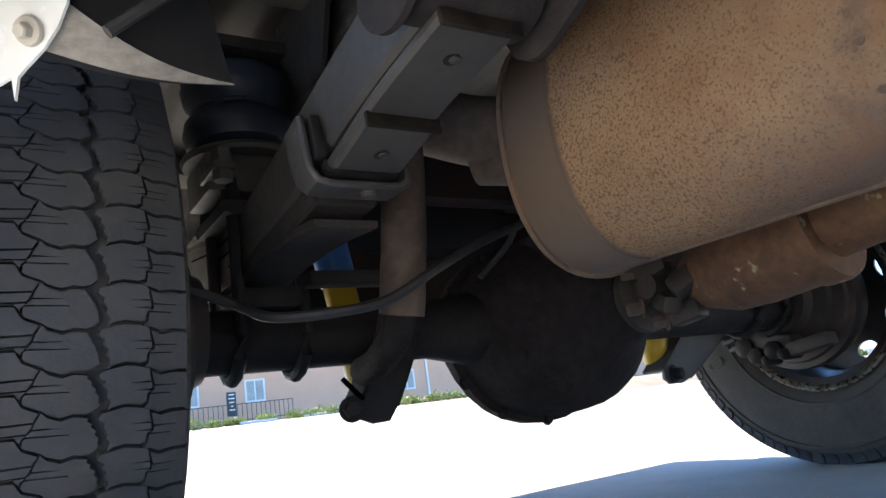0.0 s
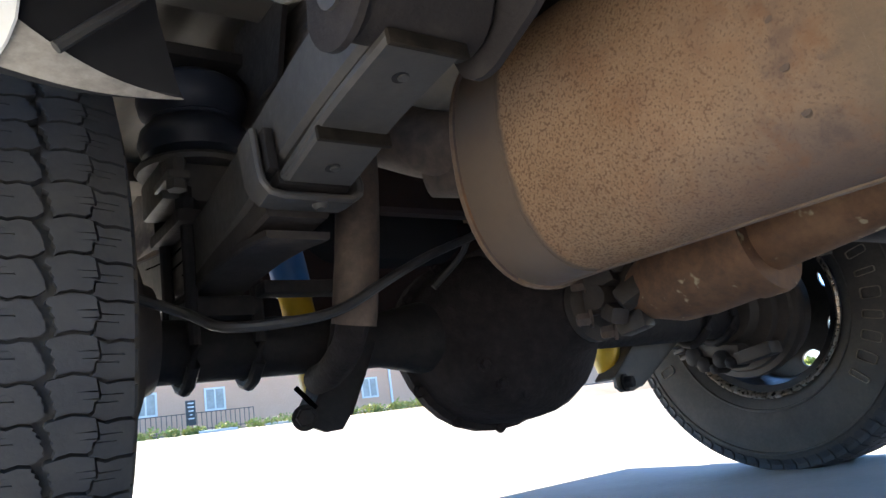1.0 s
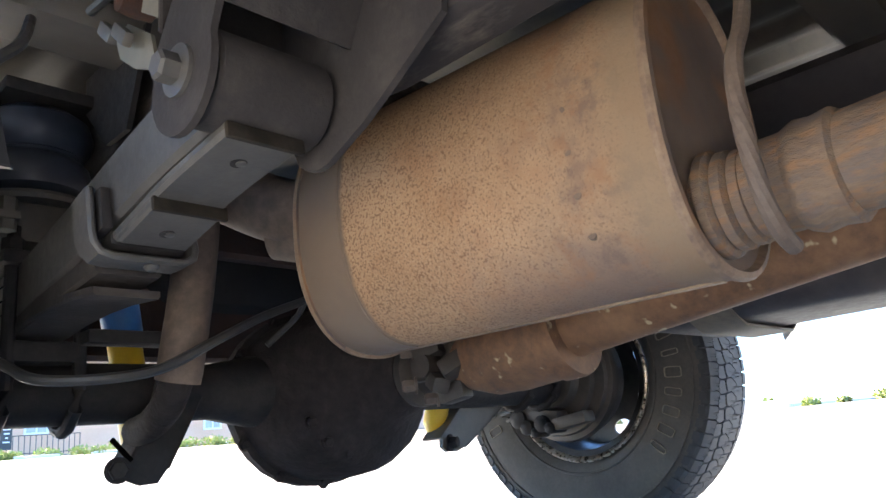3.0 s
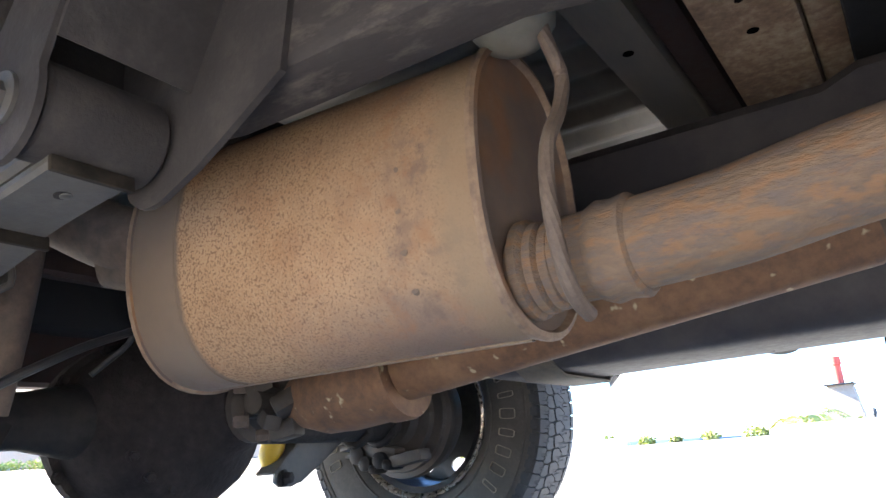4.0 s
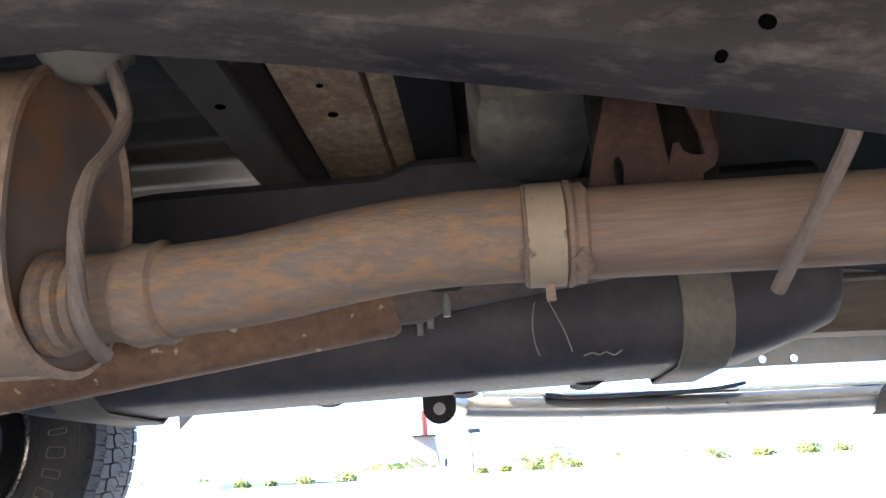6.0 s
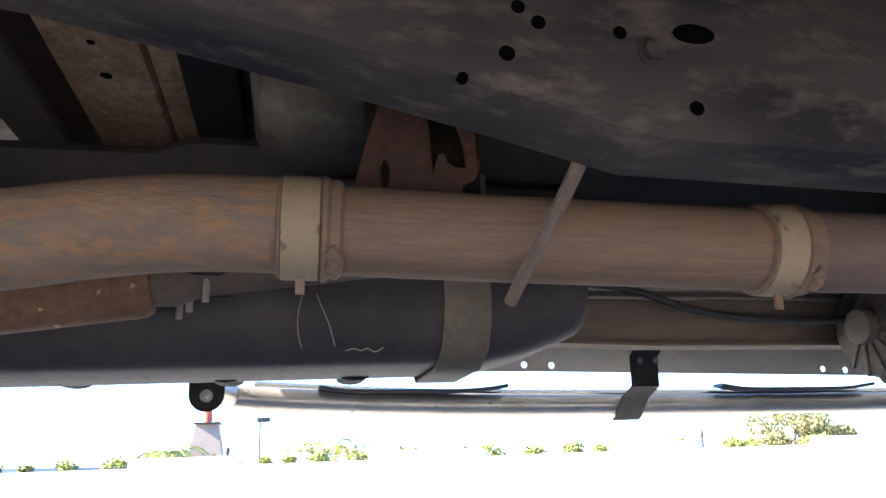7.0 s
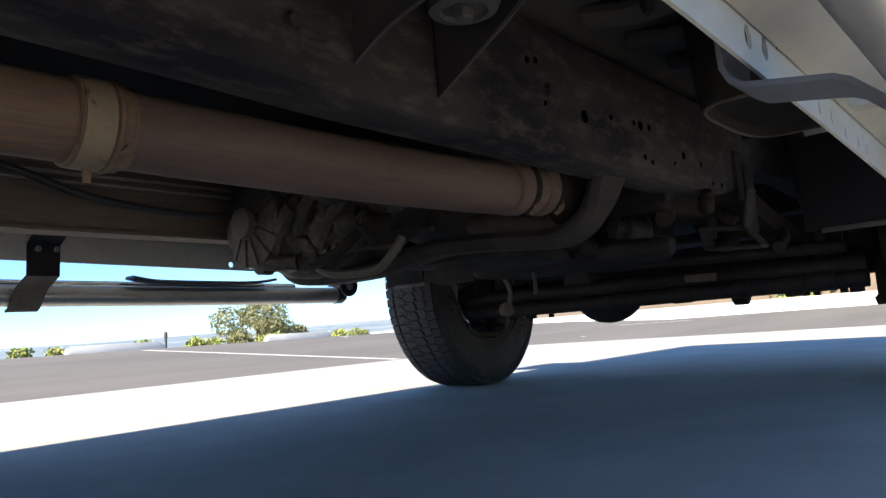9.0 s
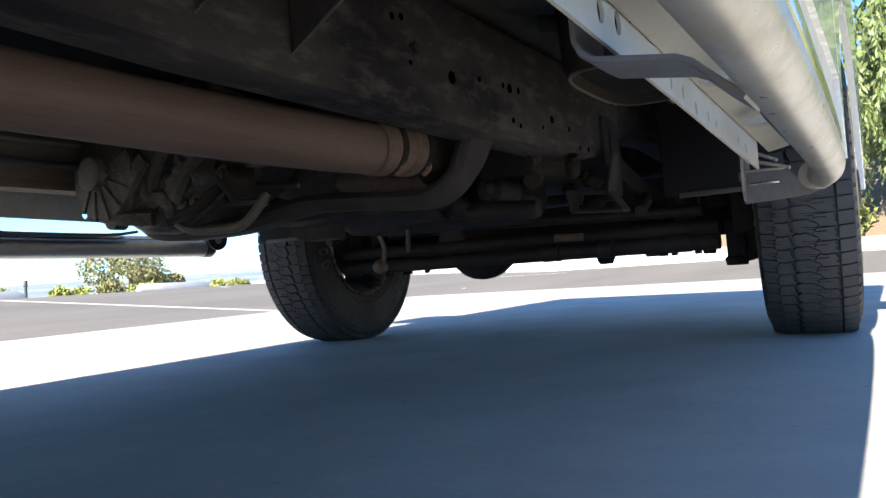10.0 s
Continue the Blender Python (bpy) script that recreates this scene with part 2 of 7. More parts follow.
GREY_PAINT = mat("blue_grey_bracket_paint", [(0.11, 0.115, 0.13), (0.17, 0.175, 0.19)], 0.5, big=5, small=70, bump=0.05, dust=(0.2, 0.18, 0.15), dust_amount=0.3)
WHITE_GLOSS = mat("white_gloss_paint", [(0.80, 0.80, 0.77), (0.87, 0.87, 0.85)], 0.25, big=1, small=40, bump=0.0, coat=1.0)
CHROME = mat("bright_polished_steel", [(0.62, 0.62, 0.6), (0.75, 0.75, 0.73)], 0.14, 1.0, big=5, small=50, bump=0.02, dust=(0.5, 0.46, 0.38), dust_amount=0.25)
STEP_PAINT = mat("dull_step_tube_metal", [(0.40, 0.38, 0.345), (0.52, 0.5, 0.46)], 0.36, 0.6, big=5, small=60, bump=0.03, dust=(0.33, 0.30, 0.25), dust_amount=0.6, dust_range=(0.46, 0.60), dust_scale=3.0, stretch=(1, 0.6, 1))
PAD = mat("black_step_pad_rubber", [(0.012, 0.014, 0.02), (0.024, 0.027, 0.036)], 0.4, big=5, small=80, bump=0.1)
BED = mat("dull_galvanised_floor", [(0.10, 0.093, 0.086), (0.17, 0.158, 0.142)], 0.6, 0.3, big=4, small=40, stretch=(0.3, 1, 1), bump=0.15, dust=(0.2, 0.16, 0.12), dust_amount=0.5)
CROSS = mat("rust_stained_crossmember", [(0.13, 0.08, 0.055), (0.29, 0.19, 0.125), (0.50, 0.40, 0.28)], 0.75, 0.1, big=7, small=60, bump=0.25)
ORANGE_RUST = mat("orange_rust_bracket", [(0.018, 0.0085, 0.0065), (0.048, 0.021, 0.014), (0.105, 0.047, 0.028)], 0.85, big=12, small=90, bump=0.4)
PALE_RIM = mat("mottled_pale_plastic", [(0.14, 0.125, 0.11), (0.34, 0.315, 0.28)], 0.5, big=9, small=90, bump=0.1, stretch=(1, 1, 2))
BOX_COAT = mat("smoky_khaki_undercoat", [(0.05, 0.043, 0.035), (0.12, 0.104, 0.08), (0.25, 0.222, 0.173)], 0.85, big=5, small=60, share=0.2, bump=0.05, stretch=(1, 1, 0.3))
KHAKI = mat("khaki_undercoat", [(0.17, 0.16, 0.13), (0.26, 0.245, 0.20)], 0.7, big=4, small=60, bump=0.1, dust=(0.2, 0.15, 0.1), dust_amount=0.4)
CAST = mat("dirty_cast_aluminium", [(0.016, 0.014, 0.012), (0.055, 0.047, 0.038), (0.135, 0.118, 0.094)], 0.6, 0.3, big=8, small=70, bump=0.4)
CAST_PALE = mat("dusty_pale_casting", [(0.085, 0.075, 0.062), (0.14, 0.125, 0.10)], 0.7, 0.2, big=9, small=70, bump=0.3)
DRUM = mat("brake_iron", [(0.045, 0.038, 0.033), (0.09, 0.075, 0.064)], 0.6, 0.4, big=8, small=70, bump=0.2)
RIM = mat("dull_black_wheel_steel", [(0.03, 0.029, 0.03), (0.07, 0.066, 0.062)], 0.45, 0.5, big=7, small=60, bump=0.1)
LIP = mat("worn_plated_rim_lip", [(0.10, 0.06, 0.035), (0.36, 0.29, 0.22), (0.62, 0.58, 0.52)], 0.3, 0.8, big=14, small=90, share=0.35, bump=0.2)
BOLT = mat("zinc_bolt", [(0.28, 0.26, 0.23), (0.42, 0.39, 0.35)], 0.45, 0.7, big=20, small=120, bump=0.1)
BLUE = mat("blue_shock_sleeve", [(0.02, 0.13, 0.36), (0.03, 0.18, 0.45)], 0.4, big=5, small=60, bump=0.03)
YELLOW = mat("yellow_shock_body", [(0.55, 0.34, 0.02), (0.66, 0.42, 0.03)], 0.4, big=5, small=60, bump=0.03)
HOLE = mat("dark_hole", [(0.0015, 0.0015, 0.0015), (0.003, 0.003, 0.003)], 1.0, bump=0, spec=0.0)
CABLE = mat("black_cable_sheath", [(0.02, 0.02, 0.021), (0.04, 0.038, 0.036)], 0.5, big=5, small=60, bump=0.05)
CONCRETE = mat("pale_broom_concrete", [(0.36, 0.345, 0.315), (0.45, 0.435, 0.40), (0.53, 0.515, 0.48)], 0.85, big=2.2, small=60, share=0.35, bump=0.12, spots=(0.16, 0.15, 0.135), spot_scale=24, spot_cut=0.74, dust=(0.35, 0.335, 0.305), dust_amount=0.55, dust_scale=0.6)
ASPHALT = mat("grey_worn_asphalt", [(0.10, 0.09, 0.08), (0.145, 0.13, 0.115), (0.185, 0.168, 0.148)], 0.9, big=0.8, small=40, share=0.5, bump=0.2, stretch=(1, 0.25, 1))
LINE_PAINT = mat("white_line_paint", [(0.55, 0.54, 0.5), (0.72, 0.71, 0.68)], 0.7, big=3, small=60, bump=0.1)
KERB = mat("white_painted_concrete", [(0.58, 0.57, 0.54), (0.7, 0.69, 0.66)], 0.8, big=3, small=30, bump=0.15)
STUCCO = mat("pink_tan_stucco", [(0.66, 0.37, 0.235), (0.76, 0.45, 0.30)], 0.9, big=0.5, small=12, bump=0.2)
ROOF_TILE = mat("brown_roof_shingle", [(0.14, 0.09, 0.07), (0.22, 0.15, 0.11)], 0.9, big=1, small=12)
TRIM = mat("white_trim_paint", [(0.7, 0.69, 0.66), (0.8, 0.79, 0.76)], 0.6, big=2, small=20, bump=0)
IRON = mat("black_iron", [(0.03, 0.03, 0.032), (0.06, 0.06, 0.06)], 0.6, big=3, small=30, bump=0.05)
GLASS_DARK = mat("window_glass_over_blinds", [(0.32, 0.31, 0.28), (0.5, 0.48, 0.43)], 0.45, big=1, small=5, bump=0, spec=0.3)
LEAF = mat("olive_green_leaves", [(0.07, 0.085, 0.025), (0.13, 0.15, 0.05), (0.21, 0.2, 0.09)], 0.6, big=2, small=20, island=0.25, bump=0)
LEAF_IVY = mat("bright_ivy_leaves", [(0.125, 0.17, 0.035), (0.23, 0.285, 0.07), (0.35, 0.36, 0.13)], 0.8, big=2, small=20, island=0.25, bump=0, spec=0.12)
LEAF_WILLOW = mat("hanging_green_leaves", [(0.05, 0.09, 0.025), (0.1, 0.15, 0.045), (0.15, 0.19, 0.07)], 0.55, big=2, small=20, island=0.3, bump=0)
BARK = mat("grey_brown_bark", [(0.1, 0.08, 0.06), (0.2, 0.165, 0.13)], 0.9, big=6, small=40, bump=0.5)
DIRT = mat("dry_soil", [(0.16, 0.115, 0.08), (0.25, 0.19, 0.13)], 0.95, big=0.8, small=15, bump=0.4)
# distance haze is painted into the blue-grey of the far hills
FARLAND = mat("haze_tinted_hillside", [(0.16, 0.205, 0.24), (0.22, 0.265, 0.305), (0.40, 0.43, 0.45)], 1.0, big=0.006, small=0.05, bump=0, spec=0.1)
RED = mat("faded_red_paint", [(0.45, 0.06, 0.04), (0.55, 0.09, 0.06)], 0.6, big=3, small=30, bump=0.05)
ROUGH_CONCRETE = mat("weathered_cast_concrete", [(0.26, 0.22, 0.18), (0.36, 0.31, 0.26)], 0.9, big=3, small=30, bump=0.3)


# ---- mesh helpers ----
def part(name, bm, material, parent, label="", sharp=35):
    """Link a bmesh as one mesh object under parent (or alone)."""
    bmesh.ops.recalc_face_normals(bm, faces=bm.faces[:])
    me = bpy.data.meshes.new(name)
    bm.to_mesh(me)
    bm.free()
    me.materials.append(material)
    me.polygons.foreach_set("use_smooth", [True] * len(me.polygons))
    me.set_sharp_from_angle(angle=radians(sharp))
    ob = new(name, me)
    ob.parent = parent
    if label:
        ob["label"] = label
    return ob


def group(name, parent=None, label="", category="", at=(0, 0, 0)):
    ob = new(name)
    ob.empty_display_size = 0.1
    ob.location = at
    ob.parent = parent
    return tagged(ob, label, category)


def bm_new():
    return bmesh.new()


def box(bm, c, s, m=None, bev=0.0):
    r = bmesh.ops.create_cube(bm, size=1, matrix=Matrix.Translation(c) @ (m or Matrix()) @ Matrix.Diagonal((*s, 1)))
    if bev:
        es = list({e for v in r["verts"] for e in v.link_edges})
        bmesh.ops.bevel(bm, geom=es, offset=bev, segments=2, affect="EDGES", profile=0.6)
    return bm


def ring_faces(bm, a, b):
    n = len(a)
    for i in range(n):
        bm.faces.new((a[i], a[(i + 1) % n], b[(i + 1) % n], b[i]))


def sweep(bm, pts, section, up=(0, 0, 1), caps=True, scales=None):
    """Carry a closed 2D section (side, up) along points."""
    pts = [Vector(p) for p in pts]
    up = Vector(up)
    rings = []
    for i, p in enumerate(pts):
        d = (pts[min(i + 1, len(pts) - 1)] - pts[max(i - 1, 0)]).normalized()
        side = d.cross(up)
        if side.length < 1e-4:
            side = d.cross(Vector((0.3, 1, 0.1)))
        side.normalize()
        u = side.cross(d)
        k = scales[i] if scales else 1
        rings.append([bm.verts.new(p + side * a * k + u * b * k) for a, b in section])
    for a, b in zip(rings, rings[1:]):
        ring_faces(bm, a, b)
    if caps:
        bm.faces.new(rings[0])
        bm.faces.new(rings[-1][::-1])
    return bm


def circle(r, n=14, flat=1.0):
    return [(r * math.cos(2 * math.pi * i / n), r * flat * math.sin(2 * math.pi * i / n)) for i in range(n)]


def rect(w, h, bev=0.0):
    a, b = w / 2, h / 2
    if not bev:
        return [(-a, -b), (a, -b), (a, b), (-a, b)]
    return [(-a + bev, -b), (a - bev, -b), (a, -b + bev), (a, b - bev), (a - bev, b), (-a + bev, b), (-a, b - bev), (-a, -b + bev)]


def curve_pts(pts, n=6):
    """Catmull-Rom through the points."""
    pts = [Vector(p) for p in pts]
    out = []
    for i in range(len(pts) - 1):
        p0, p1, p2, p3 = pts[max(i - 1, 0)], pts[i], pts[i + 1], pts[min(i + 2, len(pts) - 1)]
        for k in range(n):
            t = k / n
            out.append(0.5 * (2 * p1 + (p2 - p0) * t + (2 * p0 - 5 * p1 + 4 * p2 - p3) * t * t + (3 * p1 - p0 - 3 * p2 + p3) * t ** 3))
    return out + [pts[-1]]


def tube(bm, pts, r, n=14, smooth=0, up=(0.13, 0.21, 1), scales=None):
    return sweep(bm, curve_pts(pts, smooth) if smooth else pts, circle(r, n), up, True, scales)


def lathe(bm, profile, m, n=32, caps=True):
    """Turn (radius, height) rows round the z axis of m."""
    rings = [[bm.verts.new(m @ Vector((r * math.cos(2 * math.pi * i / n), r * math.sin(2 * math.pi * i / n), h))) for i in range(n)] for r, h in profile]
    for a, b in zip(rings, rings[1:]):
        ring_faces(bm, a, b)
    if caps:
        bm.faces.new(rings[0][::-1])
        bm.faces.new(rings[-1])
    return bm


def plate(bm, outline, holes, m, thick):
    """A flat plate in the xy plane of m, with round or shaped holes, and thickness along z."""
    loops = [outline] + holes
    edges = []
    for lp in loops:
        vs = [bm.verts.new(m @ Vector((x, y, 0))) for x, y in lp]
        edges += [bm.edges.new((vs[i], vs[(i + 1) % len(vs)])) for i in range(len(vs))]
    if holes:
        fs = [g for g in bmesh.ops.triangle_fill(bm, use_beauty=True, use_dissolve=False, edges=edges)["geom"] if isinstance(g, bmesh.types.BMFace)]
    else:
        vs = [e.verts[0] for e in edges]
        fs = [bm.faces.new(vs)]
    ext = bmesh.ops.extrude_face_region(bm, geom=fs)["geom"]
    d = m.to_3x3() @ Vector((0, 0, thick))
    bmesh.ops.translate(bm, vec=d, verts=[g for g in ext if isinstance(g, bmesh.types.BMVert)])
    return bm


def disc(cx, cy, r, n=12):
    return [(cx + r * math.cos(2 * math.pi * i / n), cy + r * math.sin(2 * math.pi * i / n)) for i in range(n)]


def along_x(x=0, y=0, z=0, s=1):
    """A frame whose z axis points along s*x."""
    return Matrix.Translation((x, y, z)) @ Matrix.Rotation(radians(90 * s), 4, "Y")


def side_plane(x, s=1):
    """A frame whose x, y axes are the world's y, z, at that x; its z axis points along +x."""
    return Matrix(((0, 0, 1, x), (1, 0, 0, 0), (0, 1, 0, 0), (0, 0, 0, 1)))


def sheet(bm, grid, thick):
    """A grid of points as a closed sheet with thickness upwards."""
    lo = [[bm.verts.new(p) for p in row] for row in grid]
    hi = [[bm.verts.new((p[0], p[1], p[2] + thick)) for p in row] for row in grid]
    nr, nc = len(grid), len(grid[0])
    for i in range(nr - 1):
        for j in range(nc - 1):
            bm.faces.new((lo[i][j], lo[i + 1][j], lo[i + 1][j + 1], lo[i][j + 1]))
            bm.faces.new((hi[i][j], hi[i][j + 1], hi[i + 1][j + 1], hi[i + 1][j]))
    for i in range(nr - 1):
        for j in (0, nc - 1):
            bm.faces.new((lo[i][j], lo[i + 1][j], hi[i + 1][j], hi[i][j]))
    for j in range(nc - 1):
        for i in (0, nr - 1):
            bm.faces.new((lo[i][j], lo[i][j + 1], hi[i][j + 1], hi[i][j]))
    return bm


def hexbolt(bm, p, axis, r=0.012, h=0.01):
    q = Vector(axis).to_track_quat("Z", "Y").to_matrix().to_4x4()
    m = Matrix.Translation(p) @ q
    lathe(bm, [(r * 1.35, 0), (r * 1.35, h * 0.2)], m, 16)
    lathe(bm, [(r, h * 0.2), (r, h), (r * 0.8, h * 1.15)], m, 6)
    return bm


def bolts(name, parent, material, rows):
    """Each bolt a mesh of its own."""
    for p, axis, r, h in rows:
        part(name, hexbolt(bm_new(), p, axis, r, h), material, parent)

FLOOR_DARK = mat("dark_dusty_floor_pan", [(0.03, 0.028, 0.026), (0.065, 0.06, 0.053)], 0.7, big=4, small=40, bump=0.2, dust=(0.12, 0.1, 0.08), dust_amount=0.4)


# ---- pickup truck ----
truck = group("pickup_truck", None, "white four-door pickup truck parked on concrete, rusty dusty underside", "truck")
AXLE_Z, WHEELBASE, TRACK = 0.372, 3.925, 0.86
RAIL = [(-1.15, 0.70), (-0.5, 0.715), (0.0, 0.70), (0.4, 0.65), (0.66, 0.618), (1.0, 0.621), (1.2, 0.585), (1.45, 0.530), (1.55, 0.505), (1.65, 0.478), (1.9, 0.472), (2.1, 0.465), (2.65, 0.463), (3.15, 0.463), (3.35, 0.495), (3.6, 0.58), (4.0, 0.60), (4.6, 0.56)]


def lerp_rows(rows, y):
    for (a, p), (b, q) in zip(rows, rows[1:]):
        if y <= b:
            return p + (q - p) * (y - a) / (b - a)
    return rows[-1][1]


def frame_rail(s):
    """Pressed channel: outer web with its holes, rounded lower and upper flanges turned inboard."""
    bm = bm_new()
    sec = [(0.0, 0.012), (0.004, 0.004), (0.012, 0.0), (0.072, 0.0), (0.072, 0.006), (0.014, 0.006), (0.006, 0.014), (0.006, 0.186), (0.014, 0.194), (0.085, 0.194), (0.085, 0.2), (0.012, 0.2), (0.004, 0.196), (0.0, 0.188)]
    rings = []
    ys = sorted({y for y, _ in RAIL} | {y * 0.15 - 1.05 for y in range(38)})
    for y in ys:
        z = lerp_rows(RAIL, y)
        tall = 0.8 if y < 1.2 else min(1.0, 0.8 + (y - 1.2) * 0.45)
        x0 = 0.50 if y < 3.3 else 0.50 - 0.06 * min(1, (y - 3.3) / 0.4)
        rings.append([bm.verts.new((s * (x0 - a), y, z + b * tall)) for a, b in sec])
    for a, b in zip(rings, rings[1:]):
        ring_faces(bm, a, b)
    bm.faces.new(rings[0])
    bm.faces.new(rings[-1])
    rail = part("frame_rail", bm, FRAME if s > 0 else RAIL_TAN, truck, "dusty grey-brown painted steel frame rail" if s > 0 else "frame rail dusted tan with dried mud")
    holes = [(1.55, 0.58, 0.0055), (1.565, 0.568, 0.0058), (1.539, 0.54, 0.0062), (1.63, 0.565, 0.0055), (1.686, 0.505, 0.006), (1.505, 0.518, 0.004), (2.428, 0.594, 0.0055), (2.451, 0.599, 0.0055), (2.484, 0.569, 0.004), (2.468, 0.537, 0.004), (2.584, 0.537, 0.0105), (2.676, 0.552, 0.005), (2.764, 0.558, 0.005), (2.79, 0.557, 0.009), (2.826, 0.559, 0.006), (2.797, 0.50, 0.0055), (2.827, 0.494, 0.005), (2.978, 0.527, 0.008), (2.93, 0.505, 0.004), (3.068, 0.52, 0.006), (3.127, 0.486, 0.005), (3.18, 0.488, 0.006), (0.886, 0.656, 0.0045), (0.911, 0.647, 0.0045), (1.063, 0.624, 0.005)]
    for y, z, r in holes:
        part("rail_hole", lathe(bm_new(), [(r, -0.004), (r, 0.0008)], along_x(s * 0.5, y, z, s), 14), HOLE, rail)
    y, z = 1.692, 0.569
    bm = bm_new()
    sweep(bm, [(s * 0.497, y, z), (s * 0.5012, y, z)], [(a * 2.1, b) for a, b in circle(0.0085, 16)], (0, 0, 1))
    part("rail_hole", bm, HOLE, rail)
    return rail


rail_right = frame_rail(1)
frame_rail(-1)
bolts("rail_bolt", rail_right, FRAME, [((0.5, y, z), (1, 0, 0), 0.009, 0.007) for y, z in ((1.655, 0.55), (2.48, 0.56), (2.0, 0.53))])


def crossmember(y, z, w, h, material, label, x=0.43, drop=0.0):
    bm = bm_new()
    sweep(bm, [(-x, y, z), (-x * 0.6, y, z - drop), (x * 0.6, y, z - drop), (x, y, z)], rect(w, h, 0.008), (0, 0, 1))
    return part("crossmember", bm, material, truck, label)


crossmember(0.42, 0.74, 0.09, 0.10, FRAME, "dusty frame crossmember")
crossmember(-0.75, 0.76, 0.09, 0.10, FRAME, "dusty frame crossmember")
crossmember(4.35, 0.60, 0.12, 0.12, FRAME, "dusty frame crossmember")
# bowed gearbox crossmember
bm = bm_new()
sweep(bm, curve_pts([(-0.47, 2.74, 0.43), (-0.45, 2.745, 0.395), (-0.41, 2.75, 0.375), (-0.33, 2.75, 0.366), (-0.17, 2.75, 0.366), (-0.06, 2.75, 0.377), (0.05, 2.75, 0.391), (0.19, 2.75, 0.384), (0.29, 2.75, 0.374), (0.35, 2.75, 0.374), (0.395, 2.75, 0.395), (0.425, 2.75, 0.43), (0.455, 2.74, 0.475)], 5), rect(0.075, 0.034, 0.012), (0, 0, 1))
part("gearbox_crossmember", bm, FRAME_SMOOTH, truck, "bowed dusty steel gearbox crossmember")


# wheels
def tyre_mesh():
    """Tyre about the x axis: carcass, shoulder, staggered tread blocks with slits."""
    bm = bm_new()
    R, W = 0.398, 0.1325
    prof = [(0.222, -0.098), (0.232, -0.112), (0.262, -0.126), (0.31, -0.1325), (0.345, -0.128), (0.368, -0.118), (0.3805, -0.108), (0.3855, -0.092), (0.3885, -0.07), (0.389, 0.0)]
    prof = prof + [(r, -h) for r, h in prof[-2::-1]]
    prof += [(0.215, 0.085), (0.215, -0.085)]
    prof = [(r, h * 0.885) for r, h in prof]
    n = 96
    rings = [[bm.verts.new((h, r * math.cos(2 * math.pi * i / n), r * math.sin(2 * math.pi * i / n))) for i in range(n)] for r, h in prof]
    for a, b in zip(rings, rings[1:] + rings[:1]):
        ring_faces(bm, a, b)
    count = 72
    pitch = 2 * math.pi * R / count

    def block(outline, i):
        """A tread block: v across (towards the truck), d along the tread in pitches."""
        top, low = [], []
        for v, d in outline:
            drop = max(0, abs(v) - 0.062) ** 2 * 4.5
            a = -(i + d) * pitch / R
            for lst, rr in ((top, R - drop), (low, R - 0.019 - drop)):
                lst.append(bm.verts.new((-v, rr * math.cos(a), rr * math.sin(a))))
        bm.faces.new(top)
        ring_faces(bm, low, top)

    def cut(v, d, reach, hook=0.0):
        """A sipe running across the block from its edge, with a small hook at its end."""
        w = 0.022
        e = v + reach
        return [(v, d - w), (e, d - w * 0.7 + 0.04 * (reach > 0)), (e, d + w + hook), (e - 0.0012 * math.copysign(1, reach), d + w + hook * 0.5), (v, d + w)]
    g = 0.05
    stair = [(-0.028, 0.0), (-0.023, 0.27), (-0.0115, 0.41)]
    for i in range(count):
        # row A: next to the middle, its outer edge ragged
        a = [(-0.062, g), (-0.045, g - 0.02), (-0.029, g), (-0.024, 0.27 + g), (-0.0125, 0.42 + g)]
        a += [(-0.0155, 0.60)] + cut(-0.0165, 0.68, -0.026, 0.05)[:] + [(-0.0187, 0.82)] + cut(-0.021, 0.93, -0.022, 0.04) + [(-0.0252, 1.05), (-0.0255, 1.16 - g), (-0.030, 1.0 - g), (-0.046, 0.98 - g), (-0.062, 1.0 - g), (-0.057, 0.8), (-0.064, 0.6), (-0.058, 0.4), (-0.065, 0.2)]
        block(a, i)
        # row B: the middle blocks with a jagged edge to the wide groove
        b = [(-0.0105, 0.46), (-0.0062, 0.55 + g), (0.004, 0.66 + g), (0.013, 0.59 + g), (0.021, 0.63 + g), (0.0235, 0.70), (0.0225, 0.76), (0.026, 0.83), (0.0255, 0.92), (0.0295, 1.0), (0.0285, 1.1), (0.0315, 1.2), (0.0305, 1.32), (0.032, 1.42), (0.026, 1.54), (0.021, 1.63 - g), (0.013, 1.59 - g), (0.004, 1.66 - g), (-0.0068, 1.55 - g), (-0.0105, 1.40)]
        b += [(-0.0225, 1.26), (-0.0238, 1.19), (-0.0232, 1.07)] + cut(-0.0213, 1.0, 0.031, 0.05)[::-1] + cut(-0.0165, 0.84, 0.024)[::-1] + [(-0.0145, 0.68), (-0.0125, 0.58)]
        block(b, i)
        # row C: beyond the wide groove
        c = [(0.034, 0.62), (0.042, 0.52 + g), (0.052, 0.46 + g), (0.0640, 0.52 + g), (0.0705, 0.62), (0.0715, 0.84)] + cut(0.0722, 0.95, -0.018, -0.07) + [(0.0728, 1.05)] + cut(0.0725, 1.14, -0.015, -0.07) + [(0.0690, 1.22), (0.0680, 1.42), (0.0635, 1.52 - g), (0.052, 1.46 - g), (0.042, 1.52 - g), (0.0385, 1.56), (0.0405, 1.36), (0.0375, 1.22), (0.0385, 1.10), (0.0355, 0.98), (0.0365, 0.86), (0.0315, 0.76), (0.0325, 0.66)]
